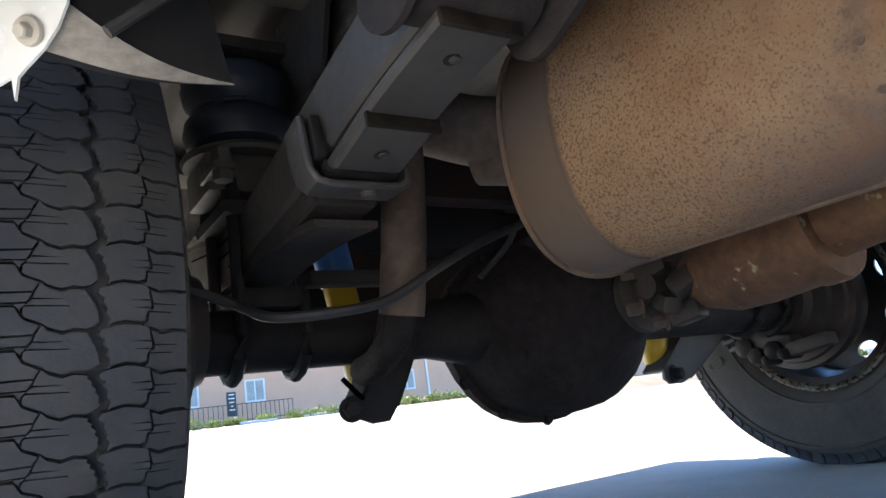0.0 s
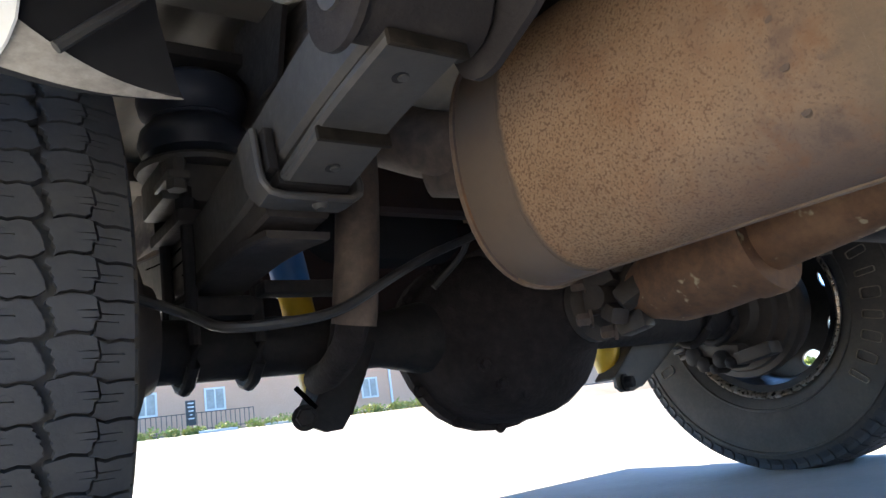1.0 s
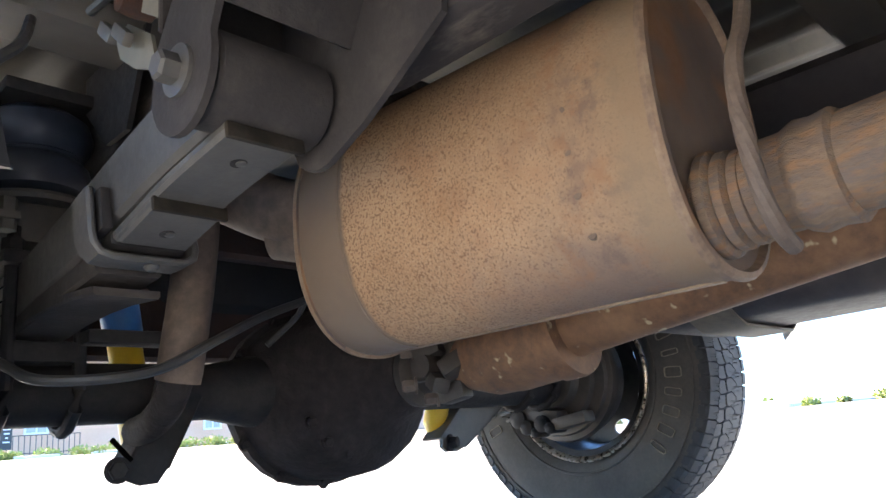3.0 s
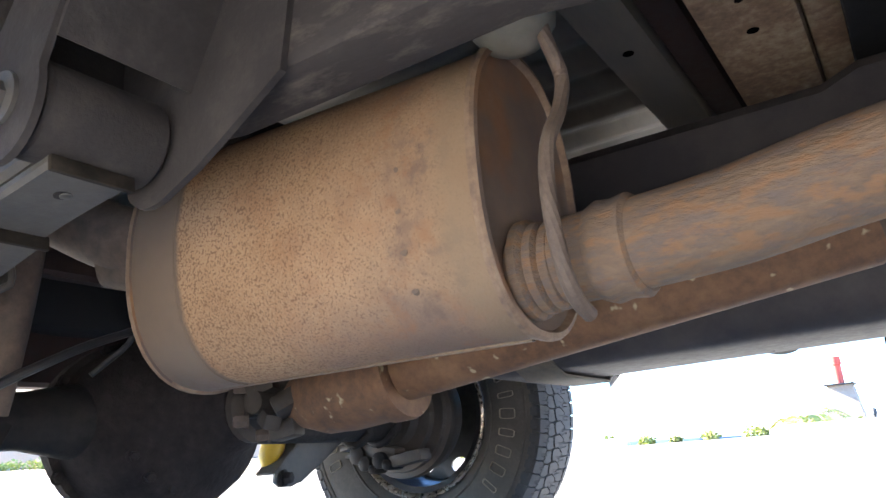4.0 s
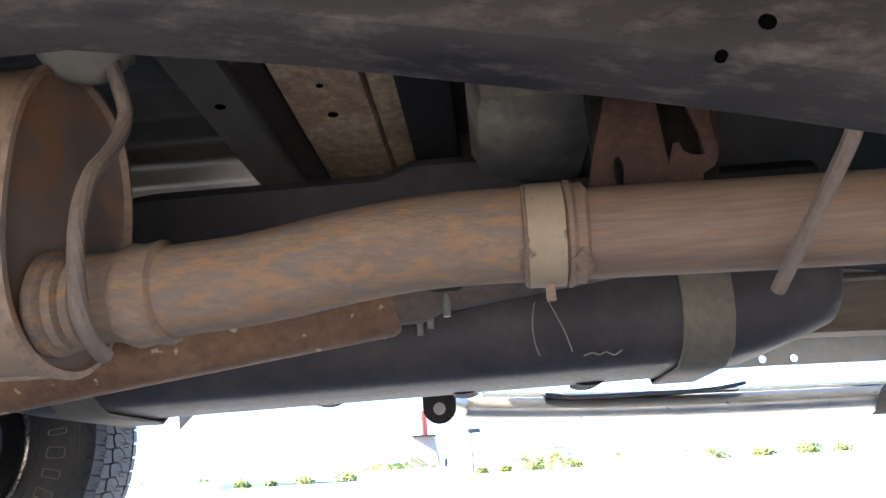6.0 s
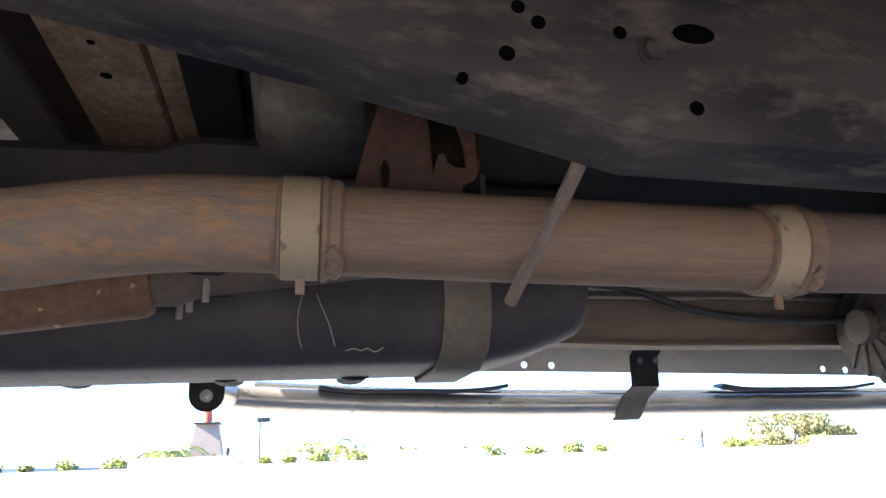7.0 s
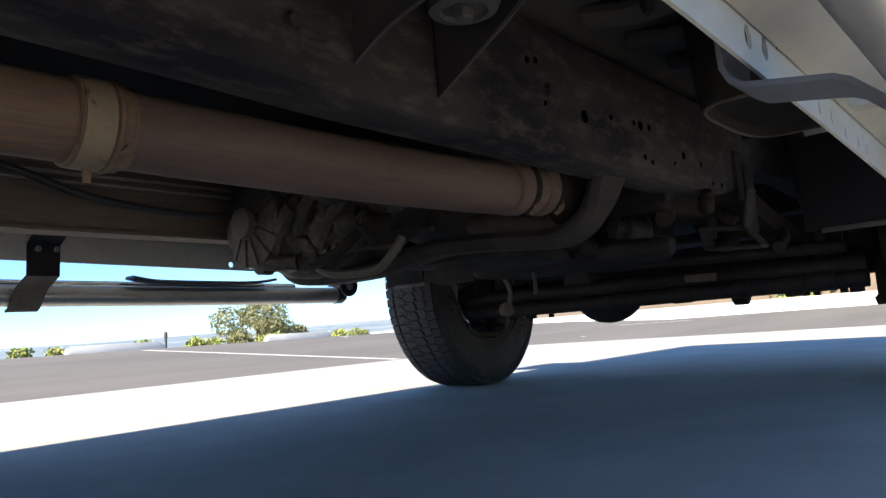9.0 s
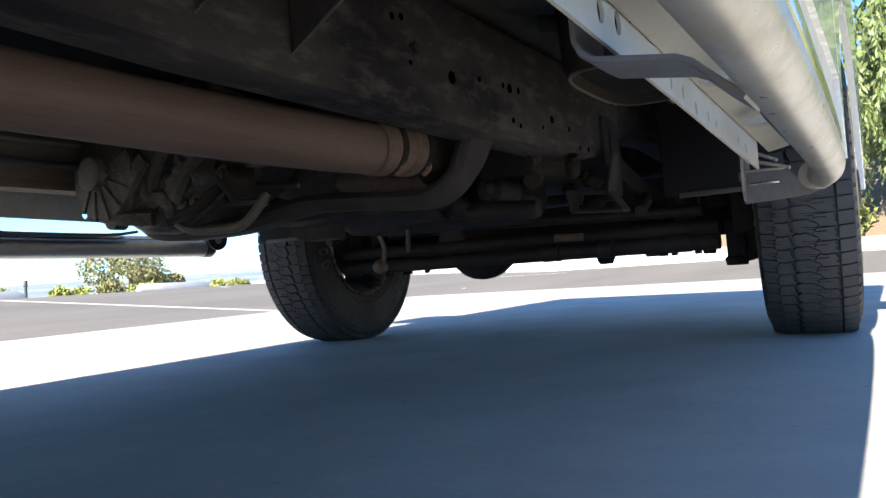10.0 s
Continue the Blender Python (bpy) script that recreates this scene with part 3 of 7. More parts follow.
        block(c, i)
        # shoulder lug on the truck side
        e = [(0.0725, 0.66 + g), (0.080, 0.76 + g), (0.09, 0.72 + g), (0.1035, 0.76 + g), (0.1035, 1.76 - g), (0.09, 1.72 - g), (0.080, 1.76 - g), (0.0725, 1.66 - g), (0.0665, 1.58), (0.0700, 1.48), (0.0708, 1.3)] + cut(0.0712, 1.24, 0.018, 0.03)[::-1] + [(0.0748, 1.16)] + cut(0.0750, 1.05, 0.019, 0.03)[::-1] + [(0.0740, 0.88)]
        block(e, i)
        # outer shoulder lug
        f = [(-0.069, 0.10), (-0.069, 0.95), (-0.086, 0.98), (-0.1035, 1.0), (-0.1035, 0.12), (-0.085, 0.08)]
        block(f, i)
        # shoulder bars that run down the side wall
        for mirror, off in ((1, 0.1), (-1, 0.3)):
            a0 = -(i + off) * pitch / R
            vs = []
            for rr, hh in ((0.383, 0.1105), (0.366, 0.1215)):
                for da in (-0.35, 0.3):
                    for lift in (0.0, 0.004):
                        ang = a0 + da * pitch / R
                        vs.append(bm.verts.new(((hh * 0.885 + lift) * mirror, rr * math.cos(ang), rr * math.sin(ang))))
            for fc in ((0, 1, 3, 2), (4, 5, 7, 6), (0, 1, 5, 4), (2, 3, 7, 6), (1, 3, 7, 5)):
                bm.faces.new([vs[k] for k in fc])
    # rings on the side wall
    for mirror in (1, -1):
        for r0, h0 in ((0.352, 0.1117), (0.25, 0.107)):
            rr = [[bm.verts.new((hh * mirror, q * math.cos(2 * math.pi * i / n), q * math.sin(2 * math.pi * i / n))) for i in range(n)] for q, hh in ((r0 + 0.004, h0 - 0.001), (r0 + 0.002, h0 + 0.004), (r0 - 0.002, h0 + 0.004), (r0 - 0.004, h0 - 0.001))]
            for a, b in zip(rr, rr[1:]):
                ring_faces(bm, a, b)
    return bm


def marking_mesh(kind):
    """One raised, outlined plain bar on the side wall facing the truck, in one of four widths."""
    bm = bm_new()
    h, rr = -0.1186, 0.303
    w = (0.011, 0.009, 0.0125, 0.0065)[kind]
    line = [(w * math.copysign(abs(math.cos(t)) ** 0.35, math.cos(t)), 0.022 * math.copysign(abs(math.sin(t)) ** 0.35, math.sin(t))) for t in [2 * math.pi * i / 20 for i in range(21)]]
    sweep(bm, [(h + 0.002, rr + b, a) for a, b in line], rect(0.0018, 0.006, 0.0004), (1, 0, 0))
    return bm


def rim_mesh():
    bm = bm_new()
    # barrel, open towards the truck; outer face towards +x
    lathe(bm, [(0.212, -0.085), (0.198, -0.08), (0.19, -0.04), (0.186, 0.03), (0.19, 0.06), (0.198, 0.08), (0.212, 0.087), (0.206, 0.089), (0.19, 0.08), (0.178, 0.05), (0.178, -0.03), (0.19, -0.08), (0.206, -0.087)], Matrix.Rotation(radians(90), 4, "Y"), 64, False)
    outline = disc(0, 0, 0.182, 64)
    holes = []
    for i in range(8):
        a = 2 * math.pi * i / 8
        c, s_ = math.cos(a), math.sin(a)
        holes.append([(c * (0.146 + 0.019 * math.cos(t)) - s_ * 0.027 * math.sin(t), s_ * (0.146 + 0.019 * math.cos(t)) + c * 0.027 * math.sin(t)) for t in [2 * math.pi * k / 14 for k in range(14)]])
    plate(bm, outline, holes, Matrix.Translation((0.035, 0, 0)) @ Matrix.Rotation(radians(90), 4, "Y"), 0.008)
    lathe(bm, [(0.09, 0.0), (0.085, 0.03), (0.06, 0.055), (0.055, 0.09), (0.05, 0.095)], Matrix.Translation((0.043, 0, 0)) @ Matrix.Rotation(radians(90), 4, "Y"), 32)
    return bm


def wheel(x, y, s, master=None, turn=0.0, steer=0.0):
    w = group("wheel", truck, "black all-terrain tyre on a dull steel wheel", at=(x, y, 0.391))
    w.rotation_euler = (turn, 0, (0 if s > 0 else math.pi) + steer)
    if master:
        for c in master.children:
            o = c.copy()
            scene.collection.objects.link(o)
            o.parent = w
        return w
    ob = part("tyre", tyre_mesh(), RUBBER, w, "dusty black all-terrain tyre with staggered tread blocks", 30)
    ob.data.materials.append(RUBBER_SIDE)
    for p in ob.data.polygons:
        if math.hypot(p.center.y, p.center.z) < 0.366:
            p.material_index = 1
    first = {}
    for start, count in ((radians(150), 8), (radians(-30), 8)):
        for k in range(count):
            kind = (3, 0, 0, 1, 2, 3, 1, 0)[k]
            if kind in first:
                ob = first[kind].copy()
                scene.collection.objects.link(ob)
            else:
                ob = first[kind] = part("sidewall_marking", marking_mesh(kind), RUBBER_MARK, w)
            ob.rotation_euler = (start - k * radians(9.0), 0, 0)
    part("rim", rim_mesh(), RIM, w, "dull dark wheel with oval vent holes")
    bm = bm_new()
    lathe(bm, [(0.214, -0.086), (0.2205, -0.091), (0.222, -0.097), (0.217, -0.1), (0.210, -0.094), (0.204, -0.082), (0.206, -0.08)], Matrix.Rotation(radians(90), 4, "Y"), 64, False)
    part("rim_lip", bm, LIP, w, "worn rust-speckled plated rim lip")
    return w


wheel_rr = wheel(0.876, 0, 1)
wheel(-0.888, 0.0, -1, wheel_rr, 1.22)
STEER = radians(5)
wheel(TRACK, WHEELBASE, 1, wheel_rr, 0.8, STEER)
wheel(-0.828, WHEELBASE, -1, wheel_rr, 1.3, STEER)

# spare wheel slung flat under the bed; its shade is put into near-black colours
spare = group("spare_wheel", truck, "spare wheel slung flat under the bed, coloured dark for shade")
bm = bm_new()
lathe(bm, [(0.21, 0.60), (0.25, 0.575), (0.32, 0.57), (0.37, 0.59), (0.395, 0.63), (0.398, 0.68), (0.395, 0.73), (0.37, 0.77), (0.3, 0.79), (0.21, 0.77)], Matrix.Translation((0.02, -0.72, 0.02)), 48, False)
part("tyre", bm, LINER, spare)
bm = bm_new()
lathe(bm, [(0.215, 0.62), (0.2, 0.64), (0.18, 0.70), (0.02, 0.70)], Matrix.Translation((0.02, -0.72, 0.02)), 40)
part("rim", bm, HOLE, spare)

# rear axle
axle = group("rear_axle", truck, "grimy black rear axle with round differential")
bm = bm_new()
lathe(bm, [(0.046, -0.70), (0.046, -0.2), (0.052, -0.18), (0.062, -0.15), (0.062, 0.22), (0.052, 0.27), (0.046, 0.30), (0.046, 0.70)], along_x(0, 0, AXLE_Z), 28)
part("axle_tube", bm, BLACK_STEEL, axle)
bm = bm_new()
# differential: a bulged housing with a cover flange and a nose towards the front
n = 28
c = Vector((0.045, 0.01, 0.362))
rings = []
for y, rx, rz in ((-0.13, 0.06, 0.05), (-0.125, 0.12, 0.1), (-0.10, 0.165, 0.135), (-0.055, 0.185, 0.152), (-0.05, 0.2, 0.166), (-0.03, 0.2, 0.166), (-0.025, 0.188, 0.155), (0.03, 0.185, 0.158), (0.07, 0.17, 0.154), (0.10, 0.15, 0.14), (0.125, 0.115, 0.115), (0.15, 0.085, 0.085), (0.19, 0.066, 0.064), (0.205, 0.06, 0.06)):
    off = -0.04 * max(0, y) / 0.2
    rings.append([bm.verts.new((c.x + off + rx * math.cos(a) * (1 + 0.03 * math.sin(3 * a)), y, c.z + 0.015 * max(0, y) / 0.2 + rz * math.sin(a))) for a in [2 * math.pi * i / n for i in range(n)]])
for a, b in zip(rings, rings[1:]):
    ring_faces(bm, a, b)
bm.faces.new(rings[0])
bm.faces.new(rings[-1])
part("differential", bm, DIFF, axle, "grimy black differential housing")
bolts("cover_bolt", axle, DIFF, [((c.x + 0.194 * math.cos(a), -0.03, c.z + 0.16 * math.sin(a)), (0, 1, 0), 0.009, 0.009) for a in [2 * math.pi * i / 12 for i in range(12)]])
for off in (-0.06, 0.0, 0.06):
    part("housing_rib", box(bm_new(), (c.x + off, 0.06, c.z + 0.13), (0.012, 0.16, 0.05), bev=0.004), DIFF, axle)
for k in range(7):
    a = radians(200 + 22 * k)
    part("housing_bolt", hexbolt(bm_new(), (c.x + 0.13 * math.cos(a), 0.095, c.z + 0.115 * math.sin(a)), (0.2 * math.cos(a), 1, 0.2 * math.sin(a)), 0.009, 0.012), DIFF, axle)
bm = bm_new()
lathe(bm, [(0.05, 0.20), (0.06, 0.21), (0.06, 0.225), (0.04, 0.235), (0.036, 0.26)], Matrix.Translation((0.005, 0, 0.377)) @ Matrix.Rotation(radians(-90), 4, "X"), 24)
part("pinion_yoke", bm, DRUM, axle, "grimy pinion yoke and flange")
for sx in (-1, 1):
    bm = bm_new()
    box(bm, (0.005 + sx * 0.038, 0.27, 0.378), (0.02, 0.06, 0.045), bev=0.007)
    lathe(bm, [(0.02, -0.014), (0.02, 0.014)], along_x(0.005 + sx * 0.052, 0.285, 0.379), 12)
    part("yoke_ear", bm, DRUM, axle)
part("joint_cross", tube(bm_new(), [(0.005, 0.285, 0.325), (0.005, 0.285, 0.43)], 0.017, 12), DRUM, axle)
part("joint_hub", box(bm_new(), (0.005, 0.31, 0.382), (0.05, 0.05, 0.09), bev=0.012), DRUM, axle)
for dx, dy, dz, w, tip in ((0.045, 0.0, 0.025, 0.034, 20), (0.05, 0.02, -0.03, 0.03, -25), (-0.045, 0.0, 0.03, 0.03, 30), (0.02, 0.03, -0.048, 0.034, 10), (0.025, 0.01, 0.05, 0.03, -15), (0.04, 0.055, -0.005, 0.036, 35)):
    part("joint_cap", box(bm_new(), (0.005 + dx, 0.285 + dy, 0.38 + dz), (w, w * 1.5, w * 0.9), Matrix.Rotation(radians(tip), 4, "X") @ Matrix.Rotation(radians(tip), 4, "Z"), bev=w * 0.22), DRUM, axle)
for sx, sz in ((-0.045, -0.028), (-0.045, 0.028), (0.055, -0.028), (0.055, 0.028), (0.005, -0.05), (0.03, 0.045), (-0.02, 0.05)):
    part("yoke_bolt", hexbolt(bm_new(), (0.005 + sx, 0.262, 0.378 + sz), (0.6, -0.5, 0), 0.011, 0.022), BROWN_STEEL, axle)
# brake drums and backing plates
for s in (1, -1):
    bm = bm_new()
    lathe(bm, [(0.05, 0.665), (0.075, 0.668), (0.085, 0.69), (0.115, 0.695), (0.12, 0.71), (0.146, 0.712), (0.15, 0.722), (0.163, 0.725), (0.166, 0.735), (0.166, 0.745), (0.15, 0.75), (0.15, 0.80), (0.14, 0.815)], along_x(0, 0, 0.391, s), 40)
    part("brake_drum", bm, DRUM, axle, "dull brown iron brake drum")
    if s > 0:
        continue
    bm = bm_new()
    box(bm, (-0.64, 0.085, 0.279), (0.05, 0.10, 0.030), Matrix.Rotation(radians(8), 4, "X"), bev=0.008)
    box(bm, (-0.655, -0.02, 0.30), (0.05, 0.13, 0.035), Matrix.Rotation(radians(-10), 4, "X"), bev=0.01)
    for k in range(3):
        box(bm, (-0.64, -0.125 + 0.016 * k, 0.331 - 0.017 * k), (0.05, 0.035, 0.010), Matrix.Rotation(radians(12), 4, "X"), bev=0.003)
    part("brake_caliper", bm, DRUM, axle, "grimy brake caliper")
    for y0, z0, r0, w0 in ((0.002, 0.278, 0.021, 0.05), (0.03, 0.266, 0.014, 0.06), (-0.05, 0.272, 0.019, 0.04), (-0.075, 0.295, 0.024, 0.04), (-0.02, 0.257, 0.012, 0.05)):
        part("caliper_boss", lathe(bm_new(), [(r0 * 0.5, -w0 / 2 - 0.004), (r0, -w0 / 2), (r0, w0 / 2), (r0 * 0.6, w0 / 2 + 0.006), (r0 * 0.35, w0 / 2 + 0.008)], along_x(-0.64, y0, z0), 14), BLACK_STEEL, axle)
# shock absorber lower brackets: a folded plate with side flanges
for pts, s in (([(0.415, 0.066, 0.395), (0.345, 0.066, 0.361), (0.36, 0.066, 0.33), (0.376, 0.066, 0.299), (0.399, 0.066, 0.255), (0.415, 0.066, 0.234), (0.441, 0.066, 0.233), (0.478, 0.066, 0.249), (0.478, 0.066, 0.264), (0.458, 0.066, 0.267), (0.44, 0.066, 0.296), (0.429, 0.066, 0.336)], 1),
               ([(-0.49, -0.03, 0.41), (-0.515, -0.03, 0.384), (-0.54, -0.03, 0.348), (-0.45, -0.03, 0.292), (-0.366, -0.03, 0.243), (-0.335, -0.03, 0.233), (-0.30, -0.03, 0.234), (-0.284, -0.03, 0.246), (-0.286, -0.03, 0.264), (-0.362, -0.03, 0.329), (-0.42, -0.03, 0.40)], -1)):
    bm = bm_new()
    fr = [bm.verts.new(p) for p in pts]
    f0 = bm.faces.new(fr)
    ext = bmesh.ops.extrude_face_region(bm, geom=[f0])["geom"]
    bmesh.ops.translate(bm, vec=(0, -0.007, 0), verts=[v for v in ext if isinstance(v, bmesh.types.BMVert)])
    sides = []
    for i, j in ((1, 2), (2, 3), (3, 4), (9, 10), (10, 11)) if s > 0 else ((2, 3), (3, 4), (8, 9), (9, 10)):
        p, q = Vector(pts[i]), Vector(pts[j])
        sides.append(sweep(bm_new(), [p + Vector((0, -0.03, 0)), q + Vector((0, -0.03, 0))], rect(0.006, 0.06, 0.001), (0, 1, 0)))
    part("shock_bracket", bm, BLACK_STEEL if s > 0 else SPRING, axle, "grimy steel shock absorber bracket")
    for side in sides:
        part("bracket_flange", side, BLACK_STEEL if s > 0 else SPRING, axle)
    lo = (0.474, 0.066, 0.257) if s > 0 else (-0.312, -0.03, 0.253)
    part("bracket_bolt", hexbolt(bm_new(), lo, (0.3 * s, 1, 0), 0.014, 0.018), BLACK_STEEL, axle)
    if s > 0:
        part("bracket_slot", sweep(bm_new(), [(0.486, 0.0705, 0.301), (0.458, 0.0725, 0.269)], rect(0.006, 0.006), (0, 1, 0)), HOLE, axle)
# brake pipe and sway bar crossing in front of the axle
bm = bm_new()
tube(bm, [(0.76, 0.19, 0.42), (0.724, 0.2, 0.408), (0.67, 0.205, 0.387), (0.645, 0.25, 0.363), (0.581, 0.285, 0.36), (0.513, 0.287, 0.373), (0.434, 0.285, 0.413), (0.34, 0.24, 0.455), (0.234, 0.2, 0.495), (0.20, 0.18, 0.51)], 0.0065, 10, 6)
part("brake_hose", bm, CABLE, axle, "black rubber brake hose hung in front of the axle")
bm = bm_new()
tube(bm, [(0.234, 0.2, 0.495), (0.23, 0.17, 0.475), (0.25, 0.15, 0.45), (0.27, 0.14, 0.43)], 0.005, 8, 5)
part("brake_pipe", bm, CABLE, axle)


# rear leaf springs, with their clips, plates and bolts
def spring(s):
    g = group("leaf_spring", truck, "dusty grey rear leaf spring pack with clip and bolts")
    x = s * 0.575
    bm = bm_new()
    centre = curve_pts([(x, 0.59, 0.598), (x, 0.45, 0.580), (x, 0.28, 0.547), (x, 0.1, 0.514), (x, 0.0, 0.505), (x, -0.15, 0.515), (x, -0.5, 0.575), (x, -0.85, 0.66)], 5)
    sweep(bm, centre, rect(0.08, 0.084, 0.006), (0, 0, 1))
    part("leaf_pack", bm, SPRING, g)
    for k in range(1, 4):
        bm = bm_new()
        sweep(bm, [p + Vector((0, 0, 0.042 - 0.021 * k)) for p in centre[16 + k:-6 - 3 * k]], rect(0.0832, 0.0018), (0, 0, 1))
        part("leaf_gap", bm, HOLE, g)
    bm = bm_new()
    sweep(bm, curve_pts([(x, 0.615, 0.545), (x, 0.5, 0.531), (x, 0.43, 0.516), (x, 0.36, 0.500)], 4), rect(0.082, 0.014, 0.004), (0, 0, 1))
    part("lower_leaf", bm, SPRING, g)
    bm = bm_new()
    sweep(bm, curve_pts([(x, 0.47, 0.517), (x, 0.43, 0.508), (x, 0.388, 0.499)], 4), rect(0.08, 0.012, 0.003), (0, 0, 1))
    part("end_leaf", bm, SPRING, g)
    for y0, z0 in ((0.568, 0.5325), (0.42, 0.4995)):
        m = Matrix.Translation((x, y0, z0)) @ Matrix.Rotation(radians(188), 4, "X")
        part("leaf_hole", lathe(bm_new(), [(0.0088, -0.004), (0.0085, 0.0006)], m, 16), BLACK_STEEL, g)
        part("leaf_pin", lathe(bm_new(), [(0.0062, -0.004), (0.0055, 0.002), (0.003, 0.0028)], m @ Matrix.Translation((-0.002, -0.0015, 0)), 12), SPRING, g)
    # dark strips added on the leaf ends to paint their shaded end faces
    for y0, z0 in ((0.617, 0.540), (0.473, 0.513)):
        part("tip_liner", box(bm_new(), (x, y0, z0), (0.084, 0.006, 0.016), Matrix.Rotation(radians(8), 4, "X"), 0.002), DARK_BROWN, g)
    # clip round the pack
    y, z = 0.352, 0.53
    tilt = Matrix.Translation((x, y, z)) @ Matrix.Rotation(radians(11), 4, "X")
    strap = [(-0.054 * s, -0.012), (-0.056 * s, -0.034), (-0.052 * s, -0.044), (-0.042 * s, -0.05), (0.04 * s, -0.05), (0.053 * s, -0.047), (0.06 * s, -0.038), (0.0625 * s, -0.025), (0.063 * s, 0.026)]
    bm = bm_new()
    sweep(bm, [tilt @ Vector((a, 0, b)) for a, b in strap], rect(0.009, 0.044, 0.003), (0, 1, 0))
    part("spring_clip", bm, SPRING, g)
    part("clip_liner", box(bm_new(), tilt @ Vector((0.049 * s, 0.012, 0.0)), (0.012, 0.03, 0.052), Matrix.Rotation(radians(11), 4, "X"), 0.003), BLACK_STEEL, g)
    part("clip_spacer", box(bm_new(), tilt @ Vector((0, 0.008, -0.0315)), (0.09, 0.026, 0.021), Matrix.Rotation(radians(11), 4, "X"), 0.0085), BLACK_STEEL, g)
    part("clip_bolt", lathe(bm_new(), [(0.009, 0.0), (0.009, 0.005), (0.005, 0.009)], tilt @ Matrix.Translation((-0.007 * s, 0.006, -0.053)) @ Matrix.Rotation(math.pi, 4, "X"), 14), SPRING, g)
    # helper leaf below, with a tapered tip
    bm = bm_new()
    rows = [(0.322, 0.455, 0.079), (0.31, 0.456, 0.082), (0.25, 0.4615, 0.082), (0.18, 0.4635, 0.082), (0.10, 0.461, 0.082), (0.0, 0.452, 0.082), (-0.15, 0.45, 0.082), (-0.3, 0.47, 0.082)]
    rings = [[bm.verts.new((x + a * w / 2, y, z + b)) for a, b in ((-1, -0.003), (-0.93, -0.0055), (0.93, -0.0055), (1, -0.003), (1, 0.004), (-1, 0.004))] for y, z, w in rows]
    for a, b in zip(rings, rings[1:]):
        ring_faces(bm, a, b)
    bm.faces.new(rings[0])
    bm.faces.new(rings[-1])
    part("helper_leaf", bm, FRAME_SMOOTH, g)
    bm = bm_new()
    sweep(bm, curve_pts([(x, 0.325, 0.489), (x, 0.25, 0.482), (x, 0.15, 0.473), (x, 0.04, 0.462)], 3), rect(0.078, 0.03, 0.004), (0, 0, 1))
    part("helper_spacer", bm, FRAME_SMOOTH, g)
    # axle seat, top plate and U bolts
    part("spring_seat", box(bm_new(), (x, 0, 0.425), (0.1, 0.13, 0.03), bev=0.006), BLACK_STEEL, g)
    part("top_plate", box(bm_new(), (x, 0, 0.553), (0.13, 0.16, 0.02), bev=0.005), BLACK_STEEL, g)
    for dx in (-0.047, 0.047):
        for dy in (-0.035, 0.035):
            bm = bm_new()
            yy = dy * 1.65
            tube(bm, [(x + dx, yy, 0.60), (x + dx, yy, AXLE_Z), (x + dx, yy * 0.85, 0.345), (x + dx, yy * 0.35, 0.322), (x + dx, 0, 0.317)], 0.0095, 10)
            lathe(bm, [(0.015, 0.565), (0.015, 0.582)], Matrix.Translation((x + dx, yy, 0)), 6)
            part("u_bolt", bm, BLACK_STEEL, g)
    # eye and bush in the hanger
    bm = bm_new()
    lathe(bm, [(0.02, -0.062), (0.044, -0.062), (0.047, -0.058), (0.047, 0.058), (0.044, 0.062), (0.02, 0.062)], along_x(x, 0.60, 0.593), 28)
    part("spring_eye", bm, FRAME_SMOOTH, g)
    return g


spring(1), spring(-1)


def hanger(s):
    g = group("spring_hanger", truck, "dusty pressed steel spring hanger with a large bolt")
    shape = [(0.60 + 0.056 * math.cos(radians(a)), 0.593 + 0.06 * math.sin(radians(a))) for a in range(-165, 16, 12)] + [(0.664, 0.63), (0.68, 0.66), (0.70, 0.70), (0.74, 0.78), (0.64, 0.78), (0.60, 0.69), (0.572, 0.655), (0.55, 0.625)]
    bm = bm_new()
    plate(bm, shape, [], side_plane(s * 0.645), s * 0.007)
    part("outer_plate", bm, FRAME_SMOOTH, g)
    bm = bm_new()
    plate(bm, [(0.566, 0.559), (0.575, 0.540), (0.59, 0.530), (0.605, 0.527), (0.622, 0.529), (0.679, 0.552), (0.722, 0.576), (0.79, 0.615), (0.82, 0.80), (0.52, 0.80), (0.53, 0.62)], [], side_plane(s * 0.500), s * 0.008)
    part("inner_plate", bm, FRAME_SMOOTH, g)
    bm = bm_new()
    rows = [(0.664, 0.635), (0.70, 0.70), (0.745, 0.79)]
    sweep(bm, [(s * 0.575, y, z) for y, z in rows], rect(0.145, 0.007, 0.002), (0, -1, 0.4))
    part("front_web", bm, FRAME_SMOOTH, g)
    part("rear_web", sweep(bm_new(), [(s * 0.575, y, z) for y, z in ((0.55, 0.66), (0.55, 0.79))], rect(0.145, 0.007, 0.002), (0, 1, 0)), FRAME_SMOOTH, g)
    bm = bm_new()
    hexbolt(bm, (s * 0.652, 0.60, 0.593), (s, 0, 0), 0.0145, 0.02)
    lathe(bm, [(0.025, 0.0), (0.025, 0.004), (0.018, 0.005)], along_x(s * 0.652, 0.60, 0.593, s), 24)
    part("hanger_bolt", bm, SPRING, g)
    return g


hanger(1), hanger(-1)


